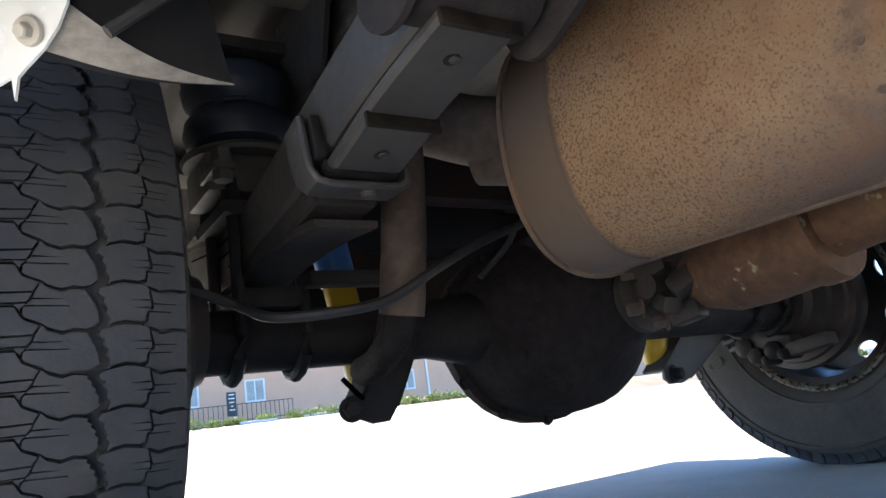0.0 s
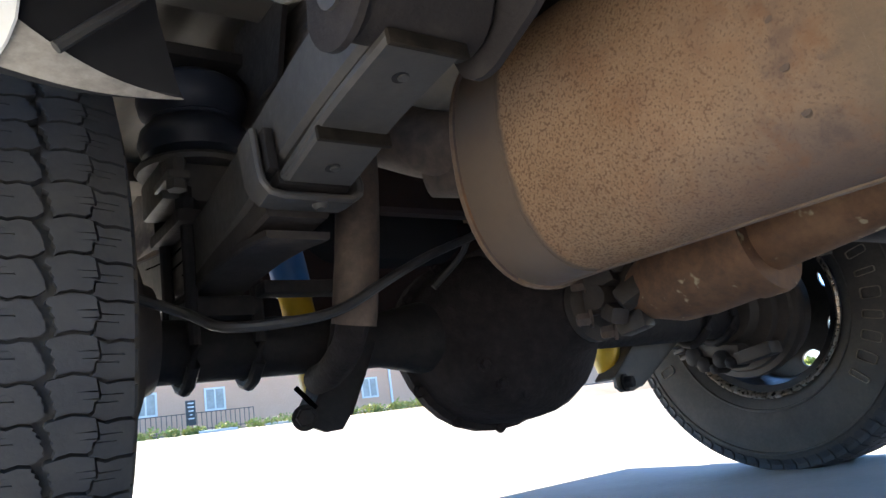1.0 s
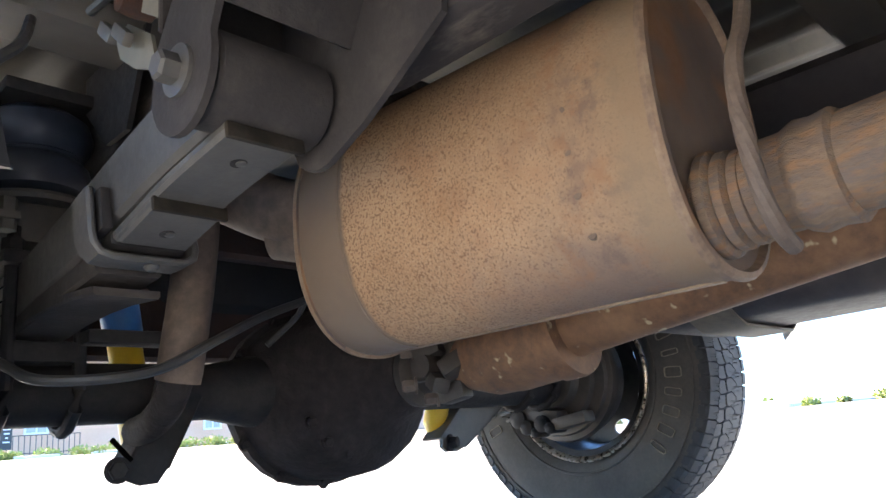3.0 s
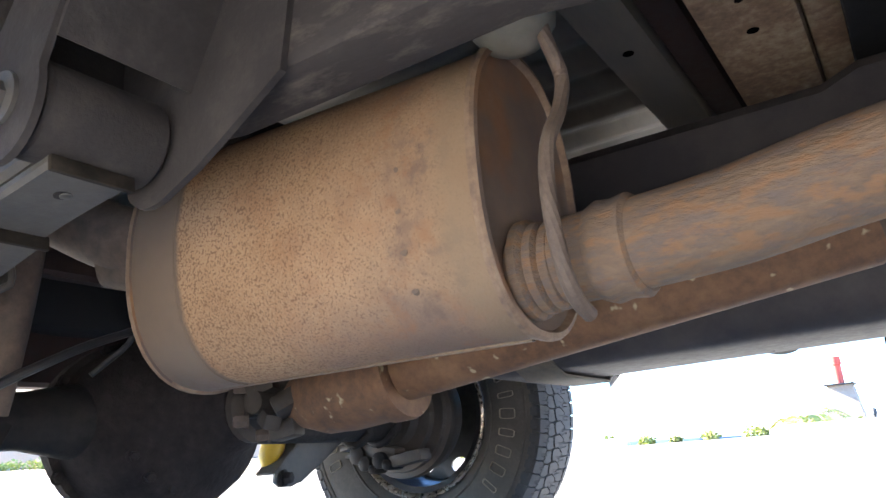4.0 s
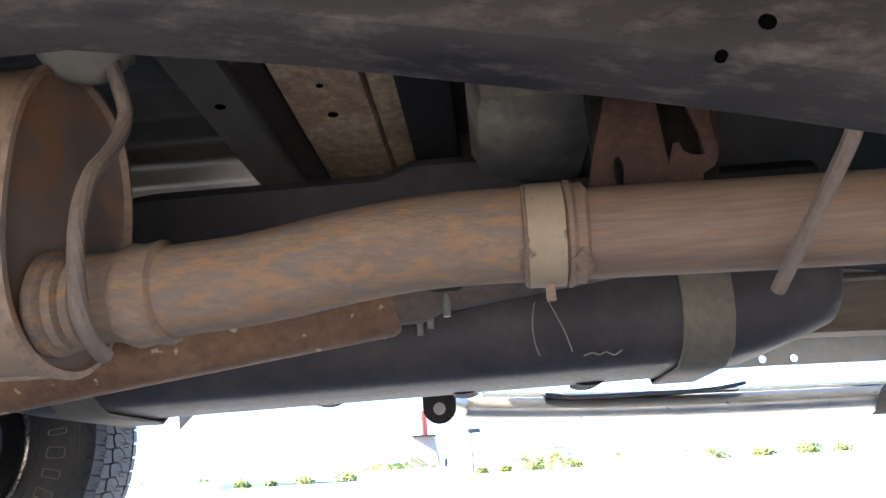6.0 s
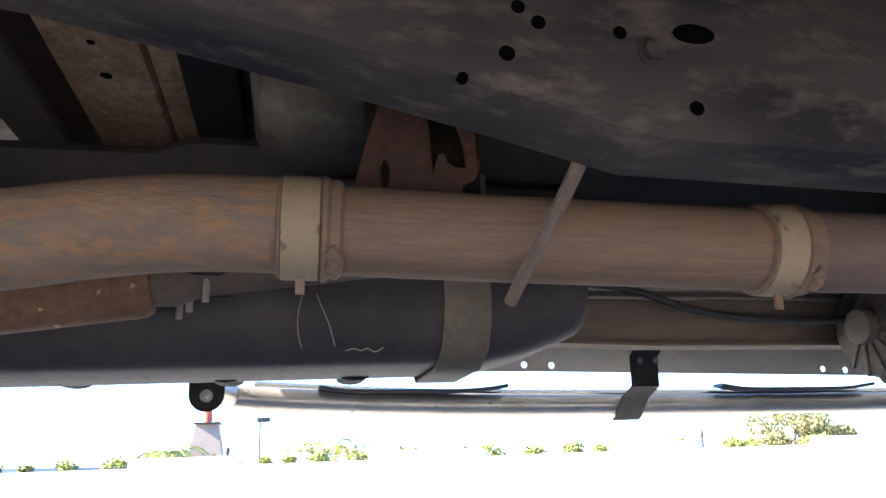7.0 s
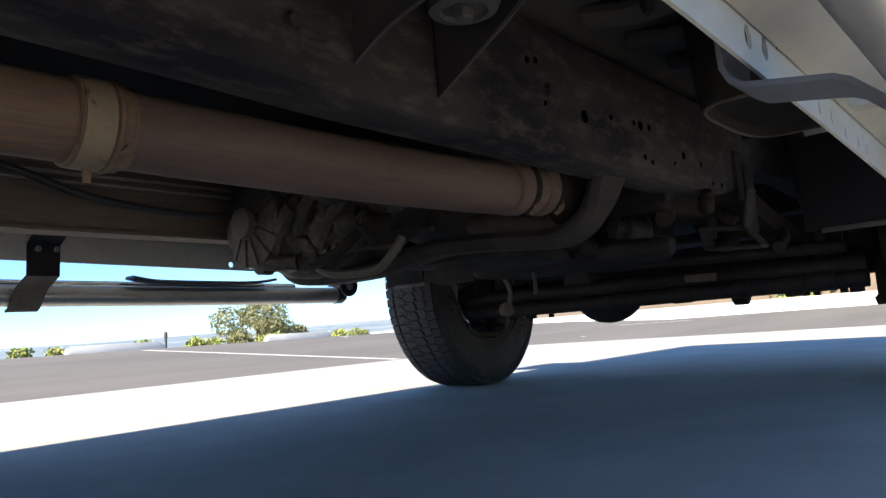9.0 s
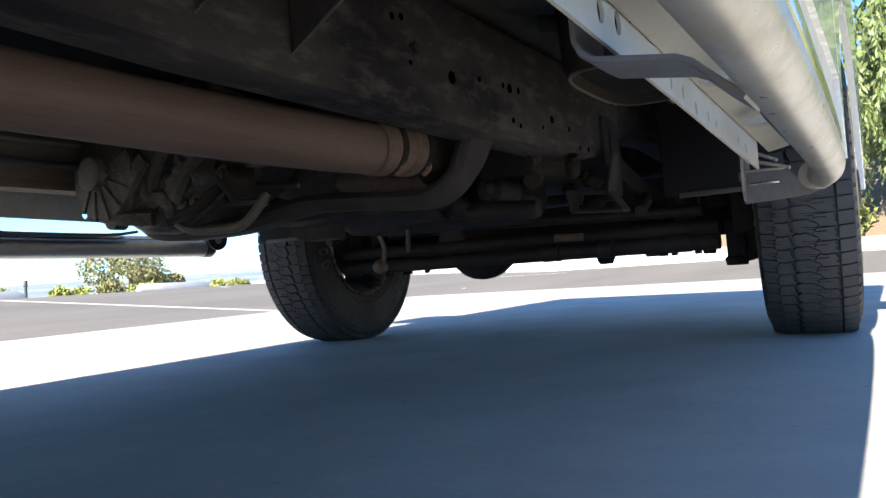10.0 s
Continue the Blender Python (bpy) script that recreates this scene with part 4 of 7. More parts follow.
# pale bracket with slots, white clips and an orange plug near the hanger
bm = bm_new()
plate(bm, [(0.47, 0.765), (0.55, 0.74), (0.572, 0.70), (0.562, 0.682), (0.50, 0.708), (0.46, 0.735)], [[(0.515, 0.722), (0.545, 0.708), (0.549, 0.714), (0.519, 0.728)]], side_plane(0.62), 0.005)
ob = part("line_bracket", bm, KHAKI, truck, "pale slotted brake line bracket")
part("plug", lathe(bm_new(), [(0.014, -0.02), (0.016, 0.0), (0.014, 0.018), (0.008, 0.02)], along_x(0.625, 0.445, 0.752), 14), ORANGE_RUST, ob)
bm = bm_new()
tube(bm, [(0.63, 0.33, 0.80), (0.63, 0.40, 0.79), (0.63, 0.47, 0.765), (0.625, 0.52, 0.735)], 0.006, 8, 5)
part("brake_line", bm, CABLE, ob)
for y0, z0 in ((0.365, 0.757), (0.405, 0.735)):
    part("pipe_clip", box(bm_new(), (0.622, y0, z0), (0.012, 0.045, 0.018), Matrix.Rotation(radians(-42), 4, "X"), 0.004), BED, ob)
bm = bm_new()
plate(bm, [(0.345, 0.765), (0.38, 0.768), (0.44, 0.725), (0.457, 0.674), (0.40, 0.70), (0.36, 0.73)], [], side_plane(0.60), 0.005)
part("clip_plate", bm, KHAKI, ob)


# air spring between spring and frame
def air_spring(s):
    g = group("air_spring", truck, "double-bellows black rubber air spring on steel plates")
    m = Matrix.Translation((s * 0.585, 0.0, 0))
    bm = bm_new()
    lathe(bm, [(0.04, 0.652), (0.06, 0.654), (0.078, 0.668), (0.084, 0.688), (0.08, 0.708), (0.066, 0.722), (0.066, 0.728), (0.08, 0.742), (0.084, 0.762), (0.078, 0.782), (0.06, 0.796), (0.04, 0.798)], m, 36)
    part("bellows", bm, BELLOWS, g)
    bm = bm_new()
    lathe(bm, [(0.068, 0.722), (0.071, 0.725), (0.068, 0.728)], m, 36, False)
    part("girdle_ring", bm, BELLOWS, g)
    bm = bm_new()
    lathe(bm, [(0.086, 0.640), (0.09, 0.646), (0.086, 0.652)], m, 36)
    box(bm, (s * 0.585, 0.0, 0.61), (0.14, 0.12, 0.06), bev=0.008)
    for dx in (-0.06, 0.06):
        box(bm, (s * 0.585 + dx, 0.075, 0.60), (0.03, 0.08, 0.012), bev=0.003)
        lathe(bm, [(0.014, 0.58), (0.014, 0.625)], Matrix.Translation((s * 0.585 + dx, 0.1, 0)), 6)
    part("lower_plate", bm, SPRING, g)
    bm = bm_new()
    box(bm, (s * 0.55, 0.0, 0.81), (0.2, 0.16, 0.02), bev=0.004)
    part("upper_plate", bm, BLACK_STEEL, g)
    bm = bm_new()
    plate(bm, [(0.13, 0.72), (0.20, 0.72), (0.26, 0.86), (0.05, 0.86), (0.05, 0.80)], [], side_plane(s * 0.52), s * 0.008)
    part("upper_bracket", bm, BLACK_STEEL, g)
    return g


air_spring(1), air_spring(-1)


# shock absorbers
def shock(lo, hi):
    g = group("shock_absorber", truck, "yellow shock absorber with a blue sleeve")
    lo, hi = Vector(lo), Vector(hi)
    m = Matrix.Translation(lo) @ (hi - lo).to_track_quat("Z", "Y").to_matrix().to_4x4()
    k = (hi - lo).length
    bm = bm_new()
    lathe(bm, [(0.012, -0.01), (0.028, 0.02), (0.028, 0.03), (0.028, k * 0.37), (0.025, k * 0.38)], m, 24)
    part("shock_body", bm, YELLOW, g, "yellow painted shock body")
    bm = bm_new()
    lathe(bm, [(0.031, k * 0.362), (0.0325, k * 0.367), (0.0325, k * 0.97), (0.028, k)], m, 24)
    part("shock_sleeve", bm, BLUE, g, "blue dust sleeve")
    bm = bm_new()
    lathe(bm, [(0.008, k * 0.36), (0.008, k * 0.40)], m, 12)
    part("piston_rod", bm, BOLT, g)
    return g


shock((0.367, -0.09, 0.255), (0.463, -0.095, 0.86))
shock((-0.318, -0.085, 0.278), (-0.40, 0.02, 0.86))
# brown strut tube dropping to the axle
bm = bm_new()
tube(bm, [(0.440, 0.24, 0.70), (0.441, 0.24, 0.60), (0.448, 0.24, 0.52), (0.457, 0.24, 0.45), (0.461, 0.238, 0.42), (0.465, 0.235, 0.385), (0.467, 0.23, 0.362)], 0.030, 18, 5)
part("tail_pipe_drop", bm, BROWN_STEEL, truck, "brown surface-rusted drop tube ahead of the axle")
bm = bm_new()
tube(bm, [(0.465, 0.234, 0.388), (0.467, 0.225, 0.362), (0.462, 0.19, 0.335), (0.452, 0.12, 0.315), (0.445, 0.06, 0.31)], 0.022, 16, 4)
part("tube_foot", bm, DIFF, truck, "grimy black foot of the drop tube")
bm = bm_new()
box(bm, (0.455, 0.10, 0.440), (0.17, 0.04, 0.02), bev=0.006)
part("axle_strap", bm, BLACK_STEEL, truck)

# muffler
muf = group("muffler", truck, "large tall-oval muffler speckled with tan rust")


def oval(cx, cz, hx, hz, y, k=1.0, n=48):
    out = []
    for i in range(n):
        a = 2 * math.pi * i / n
        ca, sa = math.cos(a), math.sin(a)
        e = 0.86
        out.append((cx + hx * k * math.copysign(abs(ca) ** e, ca), y, cz + hz * k * math.copysign(abs(sa) ** e, sa)))
    return out


def loft(bm, loops, caps=(False, False)):
    rings = [[bm.verts.new(p) for p in lp] for lp in loops]
    for a, b in zip(rings, rings[1:]):
        ring_faces(bm, a, b)
    if caps[0]:
        bm.faces.new(rings[0])
    if caps[1]:
        bm.faces.new(rings[-1])
    return bm


def muf_loop(y, k=1.0, grow=0.0, n=48):
    t = (y - 0.345) / 0.54
    return oval(0.224 - 0.028 * t, 0.5575 + 0.003 * t, 0.126 + grow, 0.1725 + grow, y, k, n)


bm = bm_new()
ys = [0.43 + 0.022 * i for i in range(20)]
loft(bm, [[(x + 0.0012 * noise.noise(Vector((x * 9, y * 9, z * 9))), y, z) for x, y, z in muf_loop(y)] for y in ys])
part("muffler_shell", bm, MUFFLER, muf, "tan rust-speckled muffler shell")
bm = bm_new()
loft(bm, [muf_loop(0.352, 1, 0.0015), muf_loop(0.40, 1, 0.0015), muf_loop(0.432, 1, 0.0015), muf_loop(0.433, 1, -0.001)])
part("rear_band", bm, MUFFLER_PLAIN, muf, "smooth dull brown-grey rear band")
bm = bm_new()
loft(bm, [muf_loop(0.846, 1, -0.001), muf_loop(0.847, 1, 0.001), muf_loop(0.872, 1, 0.001)])
part("front_band", bm, MUFFLER, muf)
for y0, d in ((0.352, -1), (0.872, 1)):
    bm = bm_new()
    loft(bm, [muf_loop(y0, 1, 0.001), muf_loop(y0 + 0.001 * d, 1, 0.005), muf_loop(y0 + 0.007 * d, 1, 0.0055), muf_loop(y0 + 0.011 * d, 1, 0.003), muf_loop(y0 + 0.012 * d, 1, -0.003), muf_loop(y0 + 0.004 * d, 1, -0.007), muf_loop(y0 - 0.002 * d, 0.85), muf_loop(y0, 0.5), muf_loop(y0, 0.05)], (False, True))
    cap = part("end_cap", bm, MUFFLER_EDGE, muf, "grey rusty pressed end cap with rolled seam")
    cap.data.materials.append(MUFFLER_CAP)
    for p in cap.data.polygons:
        p.material_index = 1 if abs(p.normal.y) > 0.7 and abs(p.center.z - 0.558) < 0.160 else 0
for z in (0.572, 0.527, 0.482, 0.442):
    x = min((abs(p[2] - z), p[0]) for p in muf_loop(0.781, 1, 0.0, 192) if p[0] > 0.2)[1]
    part("plug_weld", lathe(bm_new(), [(0.0065, -0.004), (0.0048, 0.0004), (0.0025, 0.0007)], along_x(x - 0.001, 0.781 + 0.05 * (z - 0.5) ** 2, z), 12), ROD_GREY, muf)
# lower seam along the shell
bm = bm_new()
sweep(bm, [(0.215 - 0.028 * t, 0.36 + 0.5 * t, 0.3855 + 0.002 * t) for t in (0, 0.25, 0.5, 0.75, 1)], rect(0.012, 0.004, 0.001), (0, 0, 1))
part("shell_seam", bm, MUFFLER_EDGE, muf)

# exhaust pipe
ex = group("exhaust_pipe", truck, "rusty brown four-section exhaust pipe with clamps")
bm = bm_new()
tube(bm, [(0.222, 0.85, 0.457), (0.222, 0.90, 0.457), (0.223, 0.935, 0.458)], 0.043, 28)
part("inlet_stub", bm, PIPE_RUST, ex)
for y0, r0 in ((0.886, 0.056), (0.902, 0.051), (0.918, 0.049)):
    part("inlet_ring", lathe(bm_new(), [(r0 - 0.008, -0.009), (r0, -0.005), (r0, 0.004), (r0 - 0.008, 0.009)], Matrix.Translation((0.222, y0, 0.457)) @ Matrix.Rotation(radians(-90), 4, "X"), 28, False), PIPE_RUST, ex)
bm = bm_new()
front_bend = curve_pts([(0.223, 0.925, 0.459), (0.226, 1.0, 0.460), (0.232, 1.1, 0.465), (0.240, 1.2, 0.478), (0.246, 1.29, 0.485), (0.25, 1.40, 0.483)], 6)
tube(bm, front_bend, 0.0475, 28)
part("bent_pipe", bm, PIPE_RUST, ex, "flaking rusty bent exhaust pipe")
bm = bm_new()
tube(bm, [(0.223, 0.962, 0.459), (0.223, 0.974, 0.459), (0.2235, 0.989, 0.4595), (0.224, 1.006, 0.46), (0.2245, 1.012, 0.46)], 0.0525, 28, scales=[0.95, 1.05, 1.0, 1.05, 0.95])
part("pipe_collar", bm, PIPE_RUST, ex)
mid = [(0.25, 1.37, 0.481), (0.257, 1.6, 0.473), (0.268, 1.90, 0.464), (0.272, 1.94, 0.462)]
bm = bm_new()
tube(bm, mid, 0.045, 28)
part("middle_pipe", bm, PIPE_STREAK, ex, "streaked brown straight exhaust pipe")
bm = bm_new()
tube(bm, [(0.268, 1.90, 0.464), (0.30, 2.25, 0.452), (0.325, 2.5, 0.449), (0.34, 2.6, 0.452), (0.35, 2.72, 0.459)], 0.0445, 28, 5)
part("front_pipe", bm, PIPE_FRONT, ex, "brown front exhaust pipe")


def pipe_clamp(p, d, r, w, band=CLAMP, rim=PIPE_STREAK, tab=True):
    g = group("pipe_clamp", truck, "tan steel exhaust pipe clamp")
    p, d = Vector(p), Vector(d).normalized()
    m = Matrix.Translation(p) @ d.to_track_quat("Z", "Y").to_matrix().to_4x4()
    bm = bm_new()
    lathe(bm, [(r, -w / 2), (r + 0.003, -w / 2 + 0.001), (r + 0.003, w / 2 - 0.001), (r, w / 2)], m, 32, False)
    part("clamp_band", bm, band, g, "tan steel clamp band")
    bm = bm_new()
    lathe(bm, [(r - 0.003, w / 2 - 0.002), (r + 0.0045, w / 2 + 0.002), (r + 0.0045, w / 2 + 0.006), (r + 0.0005, w / 2 + 0.010), (r + 0.0015, w / 2 + 0.018), (r - 0.003, w / 2 + 0.022)], m, 32, False)
    part("pipe_rim", bm, rim, g)
    bm = bm_new()
    lathe(bm, [(r - 0.002, -w / 2 - 0.004), (r + 0.002, -w / 2 - 0.002), (r + 0.0025, -w / 2), (r, -w / 2 + 0.001)], m, 32, False)
    part("weld_bead", bm, PIPE_STREAK, g)
    if tab:
        part("clamp_tab", box(bm_new(), p + Vector((0.004, 0.0, -r - 0.01)), (0.004, 0.009, 0.018), bev=0.001), PIPE_STREAK, g)
    bm = bm_new()
    tube(bm, [p + Vector((r * 0.75, w / 2 + 0.006, -r * 0.62)), p + Vector((r * 0.62, w / 2 + 0.014, -r * 0.78)), p + Vector((r * 0.4, w / 2 + 0.012, -r * 0.93))], 0.009, 10, 3)
    part("clamp_lug", bm, PIPE_STREAK, g)


pipe_clamp((0.2515, 1.396, 0.4805), (0.02, 1, -0.02), 0.0485, 0.037)
pipe_clamp((0.268, 1.897, 0.464), (0.035, 1, -0.03), 0.0475, 0.034)
pipe_clamp((0.34, 2.59, 0.452), (0.08, 1, 0.05), 0.046, 0.03, PIPE_FRONT, DARK_BROWN, False)
pipe_clamp((0.347, 2.665, 0.456), (0.08, 1, 0.05), 0.046, 0.022, BROWN_STEEL, DARK_BROWN, False)
bm = bm_new()
tube(bm, [(0.35, 2.69, 0.458), (0.345, 2.76, 0.452), (0.325, 2.83, 0.43), (0.29, 2.88, 0.42), (0.22, 2.93, 0.44), (0.15, 3.0, 0.48)], 0.046, 24, 5)
part("collector_pipe", bm, DARK_BROWN, ex, "dark brown collector elbow ahead of the clamp")
# muffler outlet to the rear, turning outboard
bm = bm_new()
tube(bm, [(0.285, 0.37, 0.595), (0.295, 0.32, 0.596), (0.33, 0.27, 0.612), (0.37, 0.19, 0.66), (0.40, 0.06, 0.73), (0.40, -0.2, 0.74), (0.44, -0.5, 0.66), (0.6, -0.8, 0.6)], 0.05, 22, 5)
part("tail_pipe", bm, BROWN_STEEL, ex, "dull brown tail pipe leading over the axle")
bm = bm_new()
tube(bm, [(0.262, 0.362, 0.585), (0.268, 0.34, 0.586), (0.28, 0.30, 0.59), (0.30, 0.262, 0.593), (0.318, 0.24, 0.595)], 0.05, 24, scales=[1.45, 1.42, 1.3, 1.1, 1.0])
part("outlet_cone", bm, BROWN_STEEL, ex, "dull brown flared muffler outlet")
bm = bm_new()
sweep(bm, [(-0.52, -0.42, 0.60), (0.52, -0.42, 0.60)], rect(0.06, 0.24, 0.01), (0, 0, 1))
part("hitch_beam", bm, MAROON, truck, "dark maroon rusted hitch beam behind the axle")
bm = bm_new()
sweep(bm, [(-0.49, -0.30, 0.80), (0.49, -0.30, 0.80)], rect(0.05, 0.20, 0.01), (0, 0, 1))
part("rear_crossmember", bm, MAROON, truck, "dark rusted frame crossmember over the axle")


def hook_rod(pts, r, label):
    bm = bm_new()
    tube(bm, pts, r, 10, 6)
    ob = part("pipe_hanger_rod", bm, ROD, truck, label)
    return ob


hook_rod([(0.262, 0.94, 0.76), (0.256, 0.945, 0.71), (0.234, 0.95, 0.665), (0.255, 0.95, 0.615), (0.294, 0.95, 0.565), (0.308, 0.95, 0.505), (0.294, 0.95, 0.44), (0.268, 0.95, 0.407), (0.238, 0.95, 0.395)], 0.0085, "bent brown steel hanger rod")
hook_rod([(0.425, 1.625, 0.50), (0.40, 1.622, 0.483), (0.34, 1.612, 0.446), (0.285, 1.602, 0.412), (0.272, 1.60, 0.404)], 0.0068, "slanting brown steel hanger rod")
bm = bm_new()
lathe(bm, [(0.052, 0.01), (0.05, -0.015), (0.036, -0.034), (0.015, -0.042)], Matrix.Translation((0.262, 0.91, 0.745)), 20)
box(bm, (0.30, 0.91, 0.765), (0.22, 0.05, 0.02), bev=0.004)
part("hanger_mount", bm, KHAKI, truck, "pale domed rubber hanger mount")

# driveshaft
ds = group("driveshaft", truck, "rusty brown tubular driveshaft with a wide collar")
p0, p1 = Vector((0.0, 0.33, 0.378)), Vector((-0.03, 1.21, 0.495))
d = (p1 - p0).normalized()
bm = bm_new()
tube(bm, [p0 + d * 0.16, p0 + d * 0.35, p1 - d * 0.01, p1], 0.049, 28, up=(1, 0, 0), scales=[1, 1, 1, 0.9])
part("shaft_tube", bm, SHAFT, ds)
bm = bm_new()
tube(bm, [p0 + d * k for k in (-0.02, 0.0, 0.02, 0.05, 0.085, 0.095, 0.17, 0.178, 0.205, 0.213, 0.213, 0.19)], 0.067, 32, up=(1, 0, 0), scales=[0.5, 0.68, 0.8, 0.98, 1.03, 1.06, 1.08, 1.14, 1.16, 1.12, 0.98, 0.88])
part("shaft_collar", bm, SHAFT, ds, "rusty brown end collar")
bm = bm_new()
tube(bm, [p1, p1 + d * 0.03, p1 + d * 0.06, p1 + d * 0.9], 0.03, 20, up=(1, 0, 0), scales=[1.2, 1.3, 1, 1])
part("front_shaft", bm, BROWN_STEEL, ds)
bm = bm_new()
for dx in (-0.07, -0.02, 0.05):
    part("bearing_bolt", tube(bm_new(), [(-0.06 + dx, 1.26 + dx * 0.4, 0.56), (-0.06 + dx, 1.26 + dx * 0.4, 0.462)], 0.005, 8), BOLT, ds)
box(bm, (-0.05, 1.28, 0.53), (0.3, 0.05, 0.07), bev=0.01)
part("centre_bearing", bm, DARK_BROWN, ds, "dark centre bearing bracket")

# fuel tank
tank = group("fuel_tank", truck, "black plastic fuel tank slung beside the driveshaft")


def prism_x(bm, prof, x0, x1, bev=0.02):
    """A side profile (y, z) carried from x0 to x1, with rounded edges."""
    a = [bm.verts.new((x0, y, z)) for y, z in prof]
    b = [bm.verts.new((x1, y, z)) for y, z in prof]
    ring_faces(bm, a, b)
    bm.faces.new(a)
    bm.faces.new(b[::-1])
    bmesh.ops.bevel(bm, geom=bm.edges[:], offset=bev, segments=3, affect="EDGES", profile=0.6)
    return bm


bm = bm_new()
top = [(0.50, 0.70), (0.80, 0.735), (1.18, 0.735), (1.23, 0.755), (1.35, 0.755), (1.41, 0.705), (1.47, 0.70), (1.862, 0.70)]
loops = []
for y in (0.50, 0.503, 0.53, 0.60, 0.8, 1.0, 1.18, 1.23, 1.29, 1.35, 1.38, 1.41, 1.47, 1.6, 1.70, 1.76, 1.80, 1.835, 1.855, 1.862):
    zt = lerp_rows(top, y)
    low = 0.391 + 0.012 * (y - 0.5) + 0.035 * max(0.0, (0.60 - y) / 0.1) ** 2 + 0.045 * max(0.0, (y - 1.68) / 0.18) ** 1.6
    tuck = 0.012 if y in (0.50, 1.862) else 0.004 if y in (0.503, 1.855) else 0.0
    x0, x1 = -0.46 + tuck, -0.135 - tuck
    loop = [(x1, y, zt - 0.02), (x1, y, low + 0.10)]
    loop += [(x1 - 0.085 * (1 - math.cos(a)), y, low + 0.085 - 0.085 * math.sin(a)) for a in [math.pi / 2 * k / 6 for k in range(7)]]
    loop += [(x0 + 0.07 * (1 - math.sin(a)), y, low + 0.07 * (1 - math.cos(a))) for a in [math.pi / 2 * k / 5 for k in range(6)]]
    loop += [(x0, y, zt - 0.02), (x0 + 0.02, y, zt), (x1 - 0.02, y, zt)]
    loops.append(loop)
loft(bm, loops, (True, True))
part("tank_shell", bm, PLASTIC, tank)
for y in (1.02, 1.28, 1.5):
    part("drain_notch", sweep(bm_new(), [(-0.47, y, 0.409), (-0.36, y, 0.406)], [(a, b * 0.35) for a, b in circle(0.026, 12)], (0, 0, 1)), LINER, tank)
for y, top in ((1.655, 0.70), (0.68, 0.68)):
    bm = bm_new()
    zb = 0.389 + (y - 0.5) * 0.012
    sweep(bm, [(-0.49, y, top), (-0.475, y, zb + 0.03), (-0.42, y, zb - 0.004), (-0.22, y, zb - 0.004), (-0.165, y, zb + 0.018), (-0.138, y, zb + 0.055), (-0.130, y, zb + 0.09), (-0.130, y, top)], rect(0.005, 0.075, 0.001), (0, 1, 0))
    part("tank_strap", bm, BROWN_TAN, tank, "grey-tan steel tank strap")
for pts in (((1.404, 0.500), (1.398, 0.470), (1.399, 0.44), (1.404, 0.421)), ((1.425, 0.50), (1.435, 0.475), (1.444, 0.453), (1.452, 0.423)), ((1.468, 0.416), (1.48, 0.419), (1.49, 0.416), (1.50, 0.419), (1.511, 0.414), (1.523, 0.420))):
    bm = bm_new()
    sweep(bm, curve_pts([(-0.1335, y, z) for y, z in pts], 4), rect(0.0014, 0.002), (1, 0, 0))
    part("mud_streak", bm, KHAKI, tank)
# transfer case and gearbox
tc = group("transfer_case", truck, "dirty cast aluminium transfer case with ribbed hub")
bm = bm_new()
m = Matrix.Translation((-0.303, 2.50, 0.481)) @ Matrix.Rotation(radians(-90), 4, "X")
lathe(bm, [(0.028, -0.012), (0.032, -0.006), (0.032, 0.006), (0.075, 0.012), (0.094, 0.016), (0.1, 0.03), (0.1, 0.10), (0.12, 0.14), (0.12, 0.2)], m, 36)
part("rear_hub", bm, CAST, tc)
for k in range(7):
    a = radians(-30 + 27 * k)
    mm = Matrix.Translation((-0.303, 2.50, 0.481)) @ Matrix.Rotation(a, 4, "Y")
    part("hub_rib", box(bm_new(), mm @ Vector((0.063, 0.016, 0)), (0.068, 0.02, 0.009), Matrix.Rotation(a, 4, "Y") @ Matrix.Rotation(radians(10), 4, "Z"), 0.003), CAST, tc)
part("hub_boss", lathe(bm_new(), [(0.036, 0.012), (0.034, -0.014), (0.029, -0.017), (0.01, -0.018)], Matrix.Translation((-0.303, 2.50, 0.481)) @ Matrix.Rotation(radians(-90), 4, "X"), 24), CAST_PALE, tc)
bm = bm_new()
prof = [(-0.42, 0.50), (-0.39, 0.41), (-0.30, 0.375), (-0.18, 0.385), (-0.06, 0.43), (0.02, 0.50), (0.03, 0.60), (-0.10, 0.66), (-0.30, 0.66), (-0.40, 0.60)]
loft(bm, [[(x, 2.60, z) for x, z in prof], [(x * 1.0, 2.63, z - 0.004) for x, z in prof], [(x, 2.74, z) for x, z in prof], [(x * 0.92, 2.78, 0.02 + z * 0.96) for x, z in prof]], (True, True))
part("case_body", bm, CAST, tc)
for k in range(12):
    bm = bm_new()
    a = 2 * math.pi * k / 12
    x, z = -0.195 + 0.215 * math.cos(a), 0.52 + 0.135 * math.sin(a)
    lathe(bm, [(0.016, 0), (0.016, 0.03)], Matrix.Translation((x, 2.60, z)) @ Matrix.Rotation(radians(90), 4, "X"), 10)
    hexbolt(bm, (x, 2.57, z), (0, -1, 0), 0.009, 0.008)
    part("case_bolt", bm, CAST, tc)
bm = bm_new()
